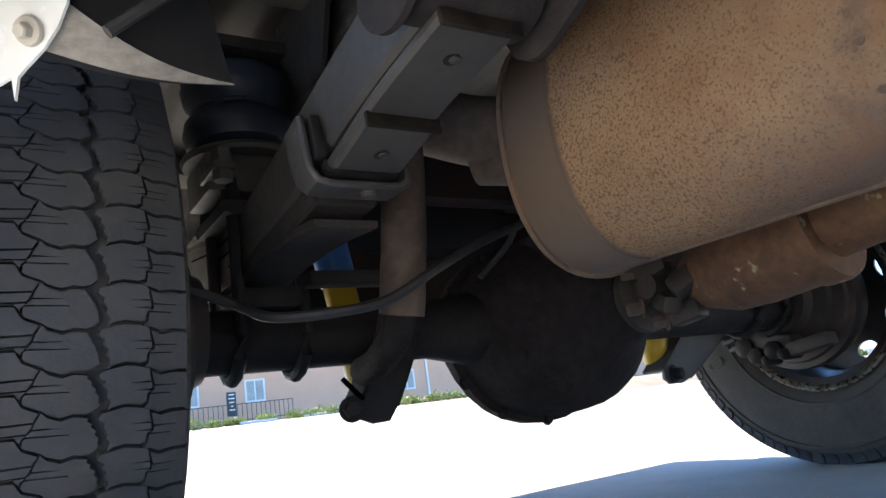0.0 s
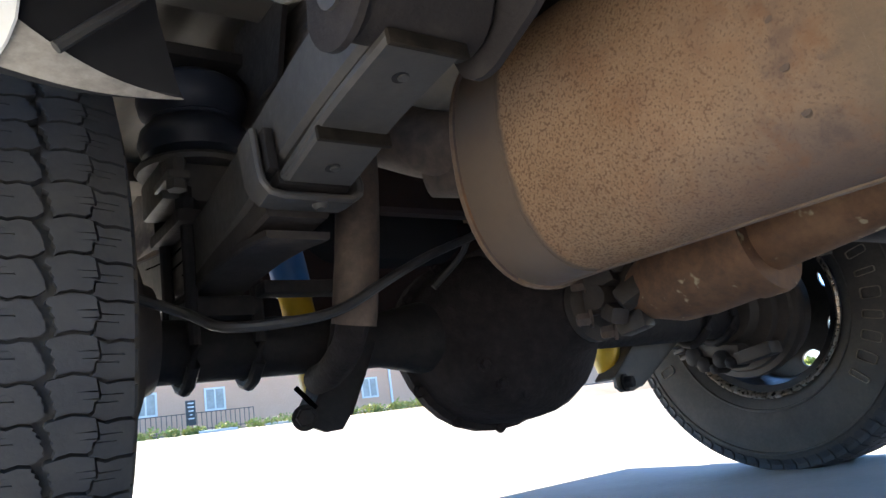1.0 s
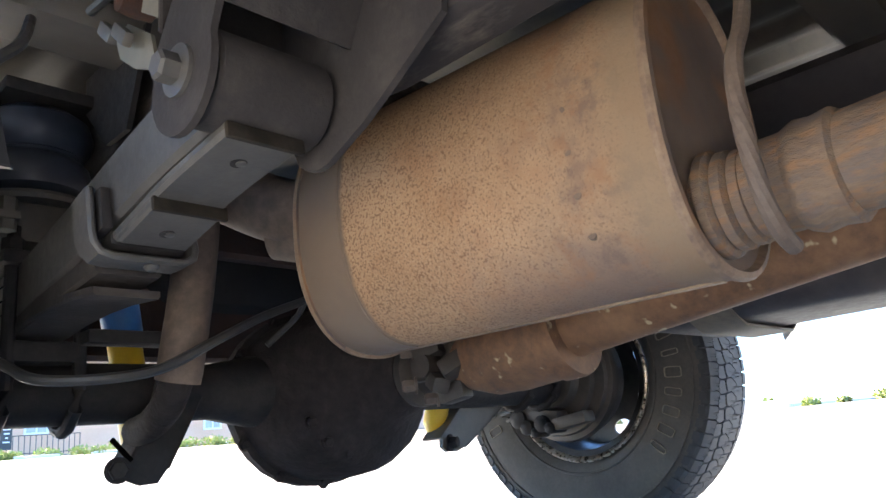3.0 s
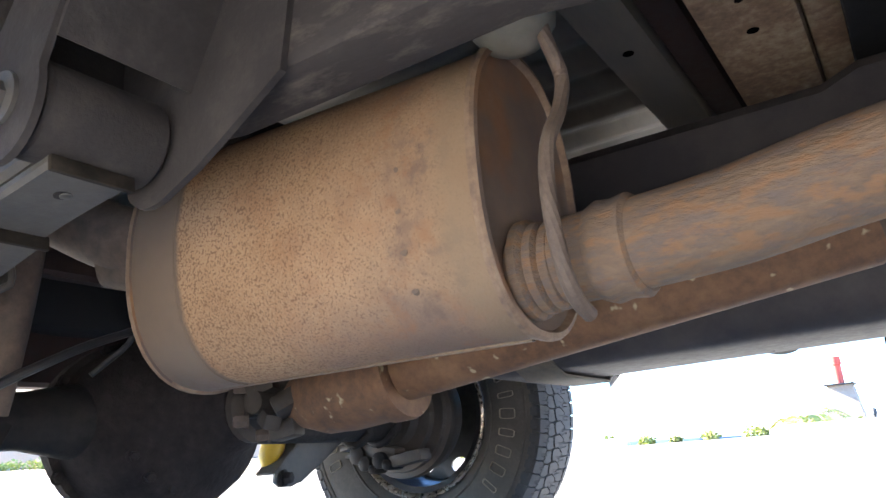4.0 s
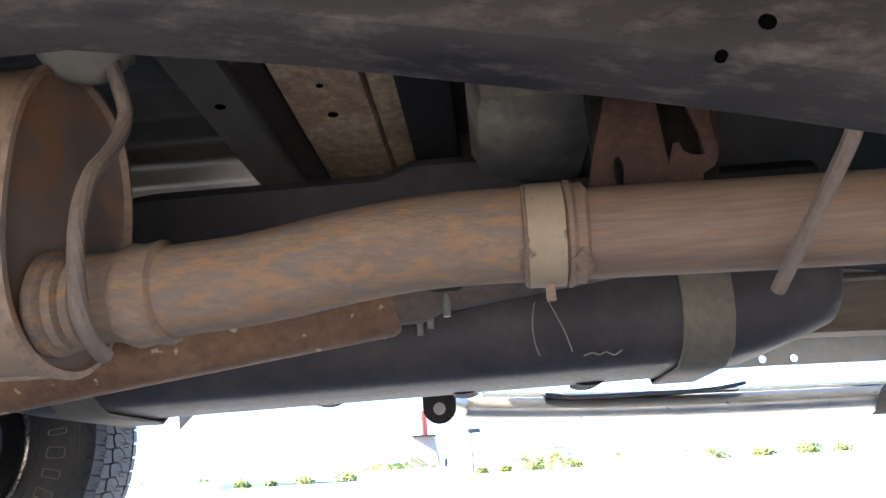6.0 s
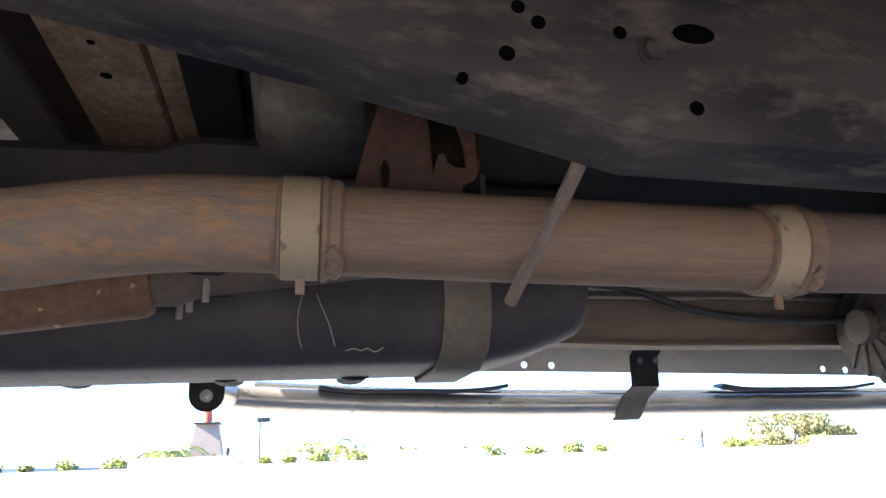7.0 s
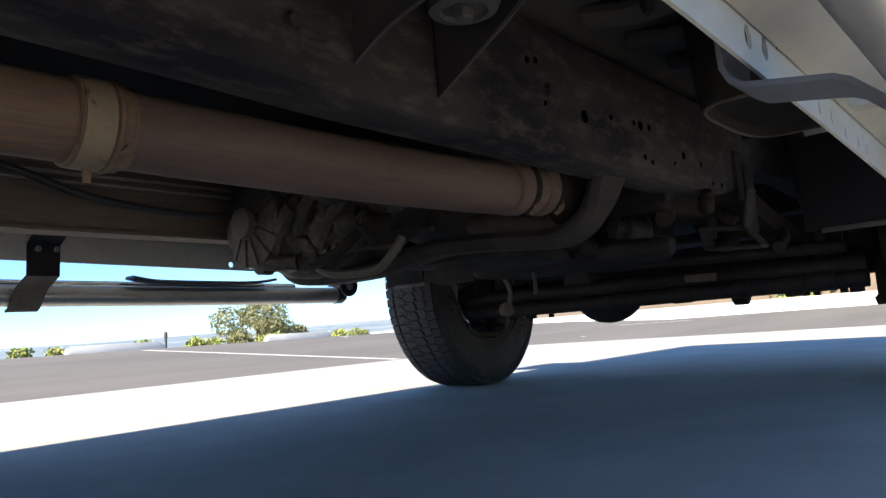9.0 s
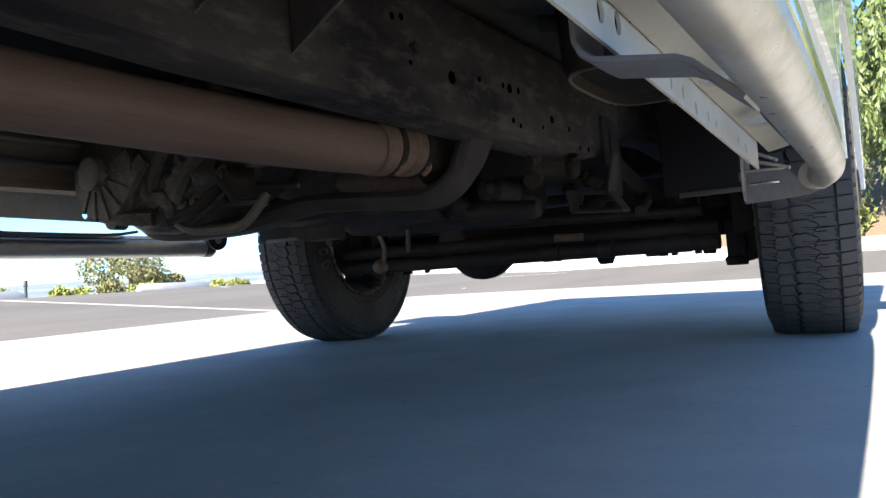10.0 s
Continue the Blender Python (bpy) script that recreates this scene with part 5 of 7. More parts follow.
for x0, z0, x1, z1 in ((-0.28, 0.41, -0.05, 0.60), (-0.2, 0.40, 0.0, 0.56), (-0.35, 0.60, -0.1, 0.44), (-0.15, 0.62, -0.12, 0.40), (-0.23, 0.64, -0.21, 0.39)):
    sweep(bm, [(x0, 2.592, z0), (x1, 2.592, z1)], rect(0.012, 0.03, 0.003), (0, 1, 0))
part("case_rib", bm, CAST, tc)
bm = bm_new()
lathe(bm, [(0.04, -0.04), (0.045, 0.0), (0.06, 0.05), (0.07, 0.07)], Matrix.Translation((-0.06, 2.53, 0.535)) @ Matrix.Rotation(radians(-90), 4, "X"), 28)
part("output_housing", bm, CAST, tc)
for a, b, w in (((-0.18, 2.535, 0.50), (-0.27, 2.55, 0.405), 0.05), ((-0.10, 2.56, 0.56), (-0.20, 2.56, 0.43), 0.035), ((-0.02, 2.57, 0.52), (-0.13, 2.565, 0.415), 0.03), ((-0.30, 2.53, 0.39), (-0.20, 2.56, 0.385), 0.03)):
    bm = bm_new()
    sweep(bm, [a, Vector(a).lerp(Vector(b), 0.5) + Vector((0, -0.012, 0)), b], rect(w, 0.035, 0.008), (0, 1, 0), scales=[0.8, 1, 1.15])
    part("cast_arm", bm, CAST, tc)
    for p in (a, b):
        part("arm_ear", lathe(bm_new(), [(0.022, -0.03), (0.022, 0.0), (0.014, 0.002), (0.008, 0.004)], Matrix.Translation(p) @ Matrix.Rotation(radians(90), 4, "X"), 16), CAST, tc)
rng = random.Random(8)
for k in range(16):
    x, z = rng.uniform(-0.28, 0.04), rng.uniform(0.40, 0.56)
    r = rng.uniform(0.008, 0.022)
    m = Matrix.Translation((x, 2.60, z)) @ Matrix.Rotation(radians(90) + rng.uniform(-0.5, 0.5), 4, "X") @ Matrix.Rotation(rng.uniform(-0.5, 0.5), 4, "Y")
    part("cast_boss", lathe(bm_new(), [(r * 1.5, 0.0), (r * 1.15, 0.02), (r, 0.045), (r * 0.7, 0.055)], m, 14), CAST if k % 3 else DARK_BROWN, tc)
part("breather_hose", tube(bm_new(), [(-0.26, 2.60, 0.39), (-0.17, 2.58, 0.382), (-0.08, 2.57, 0.395), (-0.03, 2.58, 0.43), (0.0, 2.62, 0.48)], 0.012, 10, 5), DARK_BROWN, tc)
part("support_arm", sweep(bm_new(), curve_pts([(-0.24, 2.645, 0.382), (-0.20, 2.64, 0.364), (-0.15, 2.64, 0.355), (-0.06, 2.64, 0.353), (-0.025, 2.64, 0.362), (0.0, 2.645, 0.384), (0.015, 2.66, 0.415)], 4), rect(0.02, 0.018, 0.006), (0, 1, 0)), CAST_PALE, tc, "pale curved cast support arm")
part("arm_stay", sweep(bm_new(), [(0.005, 2.65, 0.398), (-0.10, 2.65, 0.408), (-0.20, 2.65, 0.37)], rect(0.012, 0.012, 0.003), (0, 1, 0)), CAST, tc)
part("sensor_rod", tube(bm_new(), [(-0.03, 2.68, 0.438), (0.036, 2.68, 0.431), (0.082, 2.68, 0.424)], 0.0055, 8), CAST, tc)


def lump(centre, radii, seed):
    """An uneven cast swelling."""
    bm = bm_new()
    bmesh.ops.create_icosphere(bm, subdivisions=4, radius=1.0)
    for v in bm.verts:
        n = v.co.copy()
        k = 1 + 0.3 * noise.noise(n * 2.1 + Vector((seed, 0, 0))) + 0.12 * noise.noise(n * 5.5 + Vector((0, seed, 0)))
        v.co = Vector(centre) + Vector((n.x * radii[0], n.y * radii[1], n.z * radii[2])) * k
    return bm


for c, r, seed in (((-0.20, 2.585, 0.43), (0.075, 0.05, 0.055), 1.3), ((-0.10, 2.60, 0.465), (0.085, 0.055, 0.07), 4.1), ((-0.25, 2.58, 0.535), (0.07, 0.05, 0.06), 7.7), ((0.0, 2.63, 0.50), (0.06, 0.05, 0.05), 9.2)):
    part("cast_swelling", lump(c, r, seed), CAST, tc)
gb = group("gearbox", truck, "dark dirty gearbox and engine sump")
bm = bm_new()
loft(bm, [[(0.2 * math.cos(a) * k - 0.05, y, 0.56 + 0.15 * math.sin(a) * k) for a in [2 * math.pi * i / 20 for i in range(20)]] for y, k in ((2.78, 0.8), (2.85, 0.95), (3.3, 1.0), (3.32, 1.25), (3.5, 1.35))], (True, True))
part("gearbox_case", bm, CAST, gb)
bm = bm_new()
box(bm, (-0.05, 3.05, 0.40), (0.28, 0.38, 0.06), bev=0.02)
part("oil_pan", bm, BLACK_STEEL, gb)
bm = bm_new()
box(bm, (-0.02, 3.95, 0.62), (0.5, 1.0, 0.3), bev=0.06)
part("engine_sump", bm, BLACK_STEEL, gb)
# crossing pipe and cables near the gearbox
bm = bm_new()
tube(bm, [(0.34, 2.81, 0.425), (0.30, 2.80, 0.412), (0.24, 2.80, 0.408), (0.17, 2.81, 0.425), (0.05, 2.86, 0.45)], 0.023, 16, 5)
part("crossover_pipe", bm, BROWN_STEEL, gb, "brown crossover pipe")
part("pan_bracket", loft(bm_new(), [[(-0.228, y, 0.352), (-0.185, y, 0.336), (-0.106, y, 0.338), (-0.112, y, 0.389), (-0.16, y, 0.395), (-0.226, y, 0.374)] for y in (2.99, 3.05)], (True, True)), FRAME_SMOOTH, gb)
part("hose", tube(bm_new(), [(-0.36, 3.3, 0.372), (-0.30, 3.3, 0.38), (-0.19, 3.3, 0.38), (-0.10, 3.3, 0.374), (-0.086, 3.3, 0.355), (-0.087, 3.3, 0.30)], 0.006, 8, 4), CABLE, gb)
bm = bm_new()
tube(bm, [(-0.38, 1.9, 0.59), (-0.38, 2.05, 0.57), (-0.375, 2.2, 0.525), (-0.37, 2.4, 0.505), (-0.36, 2.55, 0.51)], 0.0075, 10, 6)
part("wiring_loom", bm, CABLE, truck, "sagging black cable loom along the frame")
bm = bm_new()
sweep(bm, [(-0.405, y, 0.575) for y in (1.87, 2.2, 2.55)], rect(0.012, 0.006), (0, 0, 1))
sweep(bm, [(-0.405, y, 0.558) for y in (1.87, 2.2, 2.55)], rect(0.010, 0.005), (0, 0, 1))
part("brake_pipe", bm, BOLT, truck, "thin steel brake pipes along the rail")

# front axle and steering
fa = group("front_axle", truck, "grimy front axle with offset differential")
Y = WHEELBASE
bm = bm_new()
lathe(bm, [(0.04, -0.70), (0.042, -0.32), (0.06, -0.29), (0.07, -0.05), (0.045, 0.0), (0.042, 0.70)], along_x(0, Y, 0.335), 24)
part("axle_tube", bm, BLACK_STEEL, fa)
bm = bm_new()
rings = []
for y, r in ((-0.20, 0.05), (-0.12, 0.08), (-0.07, 0.115), (-0.02, 0.13), (0.0, 0.145), (0.03, 0.145), (0.06, 0.12), (0.1, 0.06)):
    rings.append([(-0.198 + r * math.cos(a), Y + y, 0.345 + r * 0.98 * math.sin(a)) for a in [2 * math.pi * i / 24 for i in range(24)]])
loft(bm, rings, (True, True))
part("differential", bm, BLACK_STEEL, fa)
for s in (1, -1):
    bm = bm_new()
    lathe(bm, [(0.05, 0.68), (0.08, 0.70), (0.16, 0.715), (0.165, 0.73), (0.165, 0.76), (0.09, 0.77)], along_x(0, Y, 0.391, s), 36)
    part("brake_disc", bm, DRUM, fa)
    bm = bm_new()
    box(bm, (s * 0.69, Y, 0.365), (0.07, 0.08, 0.31), bev=0.02)
    lathe(bm, [(0.03, 0.2), (0.035, 0.22), (0.02, 0.235)], Matrix.Translation((s * 0.67, Y - 0.02, 0)), 14)
    box(bm, (s * 0.72, Y - 0.15, 0.36), (0.06, 0.06, 0.14), bev=0.015)
    part("steering_knuckle", bm, BLACK_STEEL, fa)
    bm = bm_new()
    sweep(bm, curve_pts([(s * 0.46, Y - 0.62, 0.50), (s * 0.46, Y - 0.3, 0.43), (s * 0.46, Y, 0.405), (s * 0.46, Y + 0.4, 0.45), (s * 0.46, Y + 0.6, 0.5)], 5), rect(0.075, 0.05, 0.006), (0, 0, 1))
    part("front_leaf_spring", bm, DARK_BROWN, fa)
    bm = bm_new()
    box(bm, (s * 0.52, Y, 0.293), (0.15, 0.15, 0.02), bev=0.005)
    for dx in (-0.05, 0.05):
        for dy in (-0.06, 0.06):
            lathe(bm, [(0.011, 0.24), (0.011, 0.45)], Matrix.Translation((s * 0.52 + dx, Y + dy, 0)), 8)
    part("spring_plate", bm, BLACK_STEEL, fa)
    bm = bm_new()
    tube(bm, [(s * 0.56, Y - 0.12, 0.29), (s * 0.5, Y - 0.18, 0.8)], 0.03, 16)
    part("front_shock", bm, BLACK_STEEL, fa)
    # spring shackle and bracket behind the axle
    bm = bm_new()
    box(bm, (s * 0.46, Y - 0.62, 0.52), (0.1, 0.09, 0.12), bev=0.01)
    for dx in (-0.05, 0.05):
        box(bm, (s * 0.46 + dx, Y - 0.60, 0.47), (0.012, 0.06, 0.16), bev=0.004)
    part("spring_shackle", bm, BLACK_STEEL, fa)
bm = bm_new()
tube(bm, [(-0.66, Y - 0.2, 0.274), (-0.3, Y - 0.2, 0.272), (0.66, Y - 0.2, 0.272)], 0.023, 14)
tube(bm, [(-0.66, Y - 0.19, 0.325), (0.66, Y - 0.19, 0.312)], 0.022, 14)
for x, w in ((-0.5, 0.09), (0.16, 0.07), (0.34, 0.05), (0.55, 0.08)):
    lathe(bm, [(0.018, -w / 2), (0.027, -w / 2 + 0.006), (0.027, w / 2 - 0.006), (0.018, w / 2)], along_x(x, Y - 0.2, 0.274), 14)
tube(bm, [(-0.55, Y - 0.16, 0.40), (0.62, Y - 0.2, 0.36)], 0.016, 14)
part("steering_rod", bm, BLACK_STEEL, fa)
bm = bm_new()
tube(bm, [(-0.52, Y - 0.45, 0.36), (-0.45, Y - 0.28, 0.42), (0.0, Y - 0.28, 0.43), (0.45, Y - 0.28, 0.42), (0.52, Y - 0.45, 0.36)], 0.015, 12, 4)
part("sway_bar", bm, BLACK_STEEL, fa)
bm = bm_new()
tube(bm, [(-0.285, 3.4, 0.42), (-0.268, 3.4, 0.378), (-0.248, 3.4, 0.34), (-0.243, 3.4, 0.31), (-0.252, 3.4, 0.278)], 0.007, 8, 5)
lathe(bm, [(0.012, -0.02), (0.022, -0.008), (0.022, 0.012), (0.01, 0.02)], Matrix.Translation((-0.262, 3.4, 0.268)) @ Matrix.Rotation(radians(70), 4, "Y"), 12)
part("hanging_cable", bm, ROD, fa, "thin pale cable hanging near the wheel")
bm = bm_new()
sweep(bm, [(-0.78, 4.62, 0.48), (-0.4, 4.72, 0.46), (0.4, 4.72, 0.46), (0.78, 4.62, 0.48)], rect(0.03, 0.3, 0.008), (0, 0, 1))
part("front_valance", bm, LINER, truck, "black plastic lower front valance")
bm = bm_new()
prism_x(bm, [(2.95, 0.50), (3.02, 0.43), (3.3, 0.43), (3.36, 0.52), (3.3, 0.62), (3.0, 0.62)], 0.30, 0.44, 0.02)
part("catalyst_can", bm, DARK_BROWN, truck, "dull brown catalyst can beside the gearbox")
bm = bm_new()
prism_x(bm, [(3.28, 0.36), (3.55, 0.36), (3.6, 0.42), (3.58, 0.6), (3.3, 0.6)], -0.30, 0.22, 0.03)
part("bell_housing", bm, BLACK_STEEL, truck, "grimy black bell housing")
frame_bracket = group("shock_tower", truck, "dusty box bracket with a square opening under the rail")
for a, b in (((0.425, 3.24, 0.404), (0.52, 3.24, 0.393)), ((0.426, 3.24, 0.404), (0.434, 3.24, 0.356)), ((0.434, 3.24, 0.357), (0.555, 3.24, 0.349)), ((0.54, 3.245, 0.48), (0.522, 3.245, 0.39)), ((0.522, 3.245, 0.395), (0.555, 3.245, 0.349))):
    bm = bm_new()
    sweep(bm, [a, b], rect(0.009, 0.05, 0.003), (0, 1, 0))
    part("bracket_bar", bm, FRAME_SMOOTH, frame_bracket)
bm = bm_new()
sweep(bm, [(0.30, 2.97, 0.357), (0.33, 2.97, 0.358), (0.45, 2.97, 0.35), (0.46, 2.97, 0.35)], circle(0.02, 18), (0, 0, 1), scales=[0.8, 1, 1, 0.8])
part("starter_motor", bm, BLACK_STEEL, gb, "dull grey cylinder beside the gearbox")
part("dusty_block", box(bm_new(), (0.243, 3.265, 0.391), (0.16, 0.06, 0.043), Matrix.Rotation(radians(1.5), 4, "Y"), 0.008), FRAME_SMOOTH, gb)
rng = random.Random(4)
for k in range(22):
    x, y, z = rng.uniform(0.0, 0.5), rng.uniform(2.95, 3.6), rng.uniform(0.40, 0.5)
    m = Matrix.Translation((x, y, z)) @ Matrix.Rotation(rng.uniform(0, 3), 4, "X") @ Matrix.Rotation(rng.uniform(-1, 1), 4, "Y")
    r = rng.uniform(0.012, 0.03)
    part("engine_fitting", lathe(bm_new(), [(r * 0.6, -r * 1.5), (r, -r), (r, r * 0.6), (r * 0.7, r), (r * 0.7, r * 1.6)], m, 12), DARK_BROWN if k % 2 else BLACK_STEEL, gb)
bm = bm_new()
box(bm, (0.23, 3.699, 0.316), (0.094, 0.006, 0.023), Matrix.Rotation(radians(2), 4, "Y"), 0.002)
part("axle_tag", bm, BROWN_STEEL, fa)
part("axle_bump", lathe(bm_new(), [(0.02, -0.025), (0.034, -0.018), (0.034, 0.018), (0.02, 0.025)], along_x(0.307, 3.80, 0.262), 16), BLACK_STEEL, fa)
for x0, w, low in ((0.457, 0.046, 0.241), (0.616, 0.032, 0.238), (0.69, 0.05, 0.228)):
    part("axle_lug", box(bm_new(), (x0, 3.80, (low + 0.33) / 2), (w, 0.04, 0.33 - low), bev=0.006), BLACK_STEEL, fa)


# ---- body, floors and steps of the truck ----
def holed_strip(low, z1, holes, x, thick):
    """A sill flange with a sagging lower edge (y, z) and round or upright oval holes (y, z, r, stretch)."""
    bm = bm_new()
    plate(bm, low + [(low[-1][0], z1), (low[0][0], z1)], [[(y + (a - y), z + (b - z) * k) for a, b in disc(y, z, r, 14)] for y, z, r, k in holes], side_plane(x), thick)
    return bm


for s in (1, -1):
    rocker = group("rocker_panel", truck, "cream white painted rocker panel with drain holes")
    if s > 0:
        low = [(1.18, 0.468), (2.1, 0.441), (2.5, 0.423), (2.9, 0.402), (3.13, 0.392)]
        hl = [(2.243, 0.463, 0.0095, 1.3), (2.293, 0.464, 0.0095, 1.3), (2.02, 0.476, 0.009, 1), (1.7, 0.482, 0.009, 1)] + [(y, z, 0.0038, 2.4) for y, z in ((2.488, 0.441), (2.545, 0.44), (2.614, 0.430), (2.691, 0.430), (2.744, 0.427), (2.926, 0.421), (2.995, 0.418))]
    else:
        low = [(1.18, 0.474), (2.0, 0.466), (2.9, 0.445), (3.32, 0.436)]
        hl = [(1.972, 0.483, 0.0085, 1), (2.045, 0.481, 0.0085, 1), (2.835, 0.463, 0.0085, 1), (2.905, 0.459, 0.0085, 1), (1.5, 0.489, 0.008, 1)]
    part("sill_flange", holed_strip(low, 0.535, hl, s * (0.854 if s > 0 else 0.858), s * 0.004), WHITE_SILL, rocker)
    bm = bm_new()
    sweep(bm, [(s * 0.896, 1.18, 0.60), (s * 0.896, 2.2, 0.584), (s * 0.896, 3.27, 0.545)] if s > 0 else [(-0.91, 1.18, 0.60), (-0.91, 3.32, 0.575)], [(-0.036, -0.105), (0.0, -0.098), (0.06, -0.07), (0.09, -0.03), (0.095, 0.1), (-0.036, 0.1)] if s > 0 else [(0.045, -0.075), (-0.03, -0.068), (-0.075, -0.03), (-0.085, 0.1), (0.045, 0.1)], (0, 0, 1))
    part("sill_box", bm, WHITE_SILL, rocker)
    if s > 0:
        part("panel_seam", tube(bm_new(), [(0.8525, 2.322, 0.434), (0.8522, 2.335, 0.474), (0.889, 2.33, 0.482), (0.91, 2.325, 0.491)], 0.0014, 6), DARK_BROWN, rocker)
        for y, z in ((2.56, 0.452), (2.86, 0.44)):
            part("sill_tab", box(bm_new(), (0.90, y, z), (0.045, 0.035, 0.012), bev=0.003), WHITE_SILL, rocker)
    for y in (1.45, 3.1) if s > 0 else (1.45, 2.37, 3.1):
        part("sill_gusset", box(bm_new(), (s * 0.89, y, 0.503 - 0.02 * (s > 0)), (0.055, 0.005, 0.02), bev=0.002), WHITE_SILL, rocker)

# cab floor with pressed ribs, rear wall and bed floor
bm = bm_new()
ys = [1.30 + 0.05 * i for i in range(45)]
rows = []
for x in (-0.86, -0.7, -0.52, -0.3, -0.25, 0.25, 0.3, 0.52, 0.7, 0.86):
    hump = 0.14 if abs(x) < 0.26 else 0.0
    rows.append([(x, y, 0.70 + hump + (0.012 if int(y * 20) % 4 < 2 else 0.0)) for y in ys])
sheet(bm, rows, 0.01)
part("cab_floor", bm, FLOOR_DARK, truck, "dusty ribbed cab floor pan")
for s in (1, -1):
    for k, y in enumerate((1.62, 1.86, 2.42, 2.58, 2.74, 2.90, 3.06)):
        bm = bm_new()
        sweep(bm, [(s * 0.53, y, 0.695), (s * 0.60, y, 0.678), (s * 0.80, y - 0.01, 0.676), (s * 0.86, y - 0.01, 0.69)], rect(0.07 - 0.012 * (k % 2), 0.035, 0.012), (0, 0, 1))
        part("floor_rib", bm, FLOOR_DARK, truck, "dusty pressed floor rib")
    for y in (2.50, 2.66, 2.98):
        part("floor_stud", lathe(bm_new(), [(0.012, 0.70), (0.012, 0.64), (0.008, 0.63)], Matrix.Translation((s * 0.66, y, 0)), 10), FRAME, truck)
bm = bm_new()
box(bm, (0, 1.445, 1.33), (1.95, 0.02, 1.16), bev=0.004)
part("cab_rear_wall", bm, KHAKI, truck, "khaki undercoated cab rear wall")
bm = bm_new()
xs = [-0.95 + 0.025 * i for i in range(77)]
sec = [(x, 0.885 + (0.016 if i % 4 in (1, 2) else 0.0)) for i, x in enumerate(xs)]
sheet(bm, [[(x, y, z) for x, z in sec] for y in (-1.2, 1.25)], 0.006)
part("bed_floor", bm, BED, truck, "dull corrugated steel bed floor")
for y, w, z, material, label, slots in ((0.952, 0.08, 0.845, BED, "grey bed cross rail", (-0.04,)), (1.02, 0.05, 0.858, MAROON, "dark rusted bed cross rail", ()), (1.118, 0.124, 0.835, CROSS, "pale rusty bed cross rail", (-0.078, 0.012)),
                                        (1.207, 0.05, 0.846, CROSS, "rusty folded flange of the bed rail", ()), (0.2, 0.1, 0.855, BED, "grey bed cross rail", ()), (-0.6, 0.1, 0.855, BED, "grey bed cross rail", ())):
    bm = bm_new()
    box(bm, (0, y, z), (1.5, w, 0.05), bev=0.01)
    ob = part("bed_rail", bm, material, truck, label)
    if y == 0.952:
        for dy in (-0.051, 0.051):
            part("rail_lip", box(bm_new(), (0, y + dy, z + 0.022), (1.5, 0.021, 0.006), bev=0.002), material, ob)
    for k, x in enumerate(slots):
        part("rail_slot", lathe(bm_new(), [(0.0085 - 0.003 * k, 0.0), (0.0085 - 0.003 * k, 0.003)], Matrix.Translation((x, y, z - 0.0258)), 14), HOLE, ob)
# rusty bracket behind the cab mount
bm = bm_new()
plate(bm, [(1.44, 0.50), (1.57, 0.50), (1.575, 0.553), (1.590, 0.562), (1.596, 0.578), (1.598, 0.76), (1.505, 0.76), (1.478, 0.637), (1.465, 0.595)],
      [[(1.541, 0.565), (1.546, 0.582), (1.549, 0.590), (1.555, 0.590), (1.558, 0.580), (1.566, 0.574), (1.580, 0.574), (1.578, 0.60), (1.570, 0.63), (1.565, 0.70), (1.535, 0.70), (1.537, 0.63)],
       [(1.487 + 0.006 * math.cos(0.6 * i), 0.563 + 0.017 * math.sin(0.6 * i)) for i in range(10)]], side_plane(0.20), -0.006)
br = part("cab_bracket", bm, ORANGE_RUST, truck, "orange rusted body bracket with a ragged opening")
part("bracket_web", box(bm_new(), (0.14, 1.54, 0.64), (0.02, 0.14, 0.26), bev=0.005), DARK_BROWN, br)
part("bracket_flange", box(bm_new(), (0.175, 1.594, 0.67), (0.05, 0.004, 0.18), bev=0.001), ORANGE_RUST, br)
bm = bm_new()
box(bm, (-0.06, 1.42, 0.80), (0.36, 0.185, 0.2), bev=0.06)
part("rear_mount_box", bm, BOX_COAT, truck, "khaki coated cab mount box")

bm = bm_new()
box(bm, (0, 1.262, 1.16), (1.98, 0.02, 0.3), bev=0.004)
part("bed_front_wall", bm, LINER, truck, "dark bed front wall")
# added block: gives the gap its darkness and keeps light from coming through
bm = bm_new()
box(bm, (0.0, 1.268, 0.90), (1.9, 0.08, 0.22), bev=0.01)
part("gap_seal", bm, LINER, truck, "added black block closing the dark gap between cab and bed")

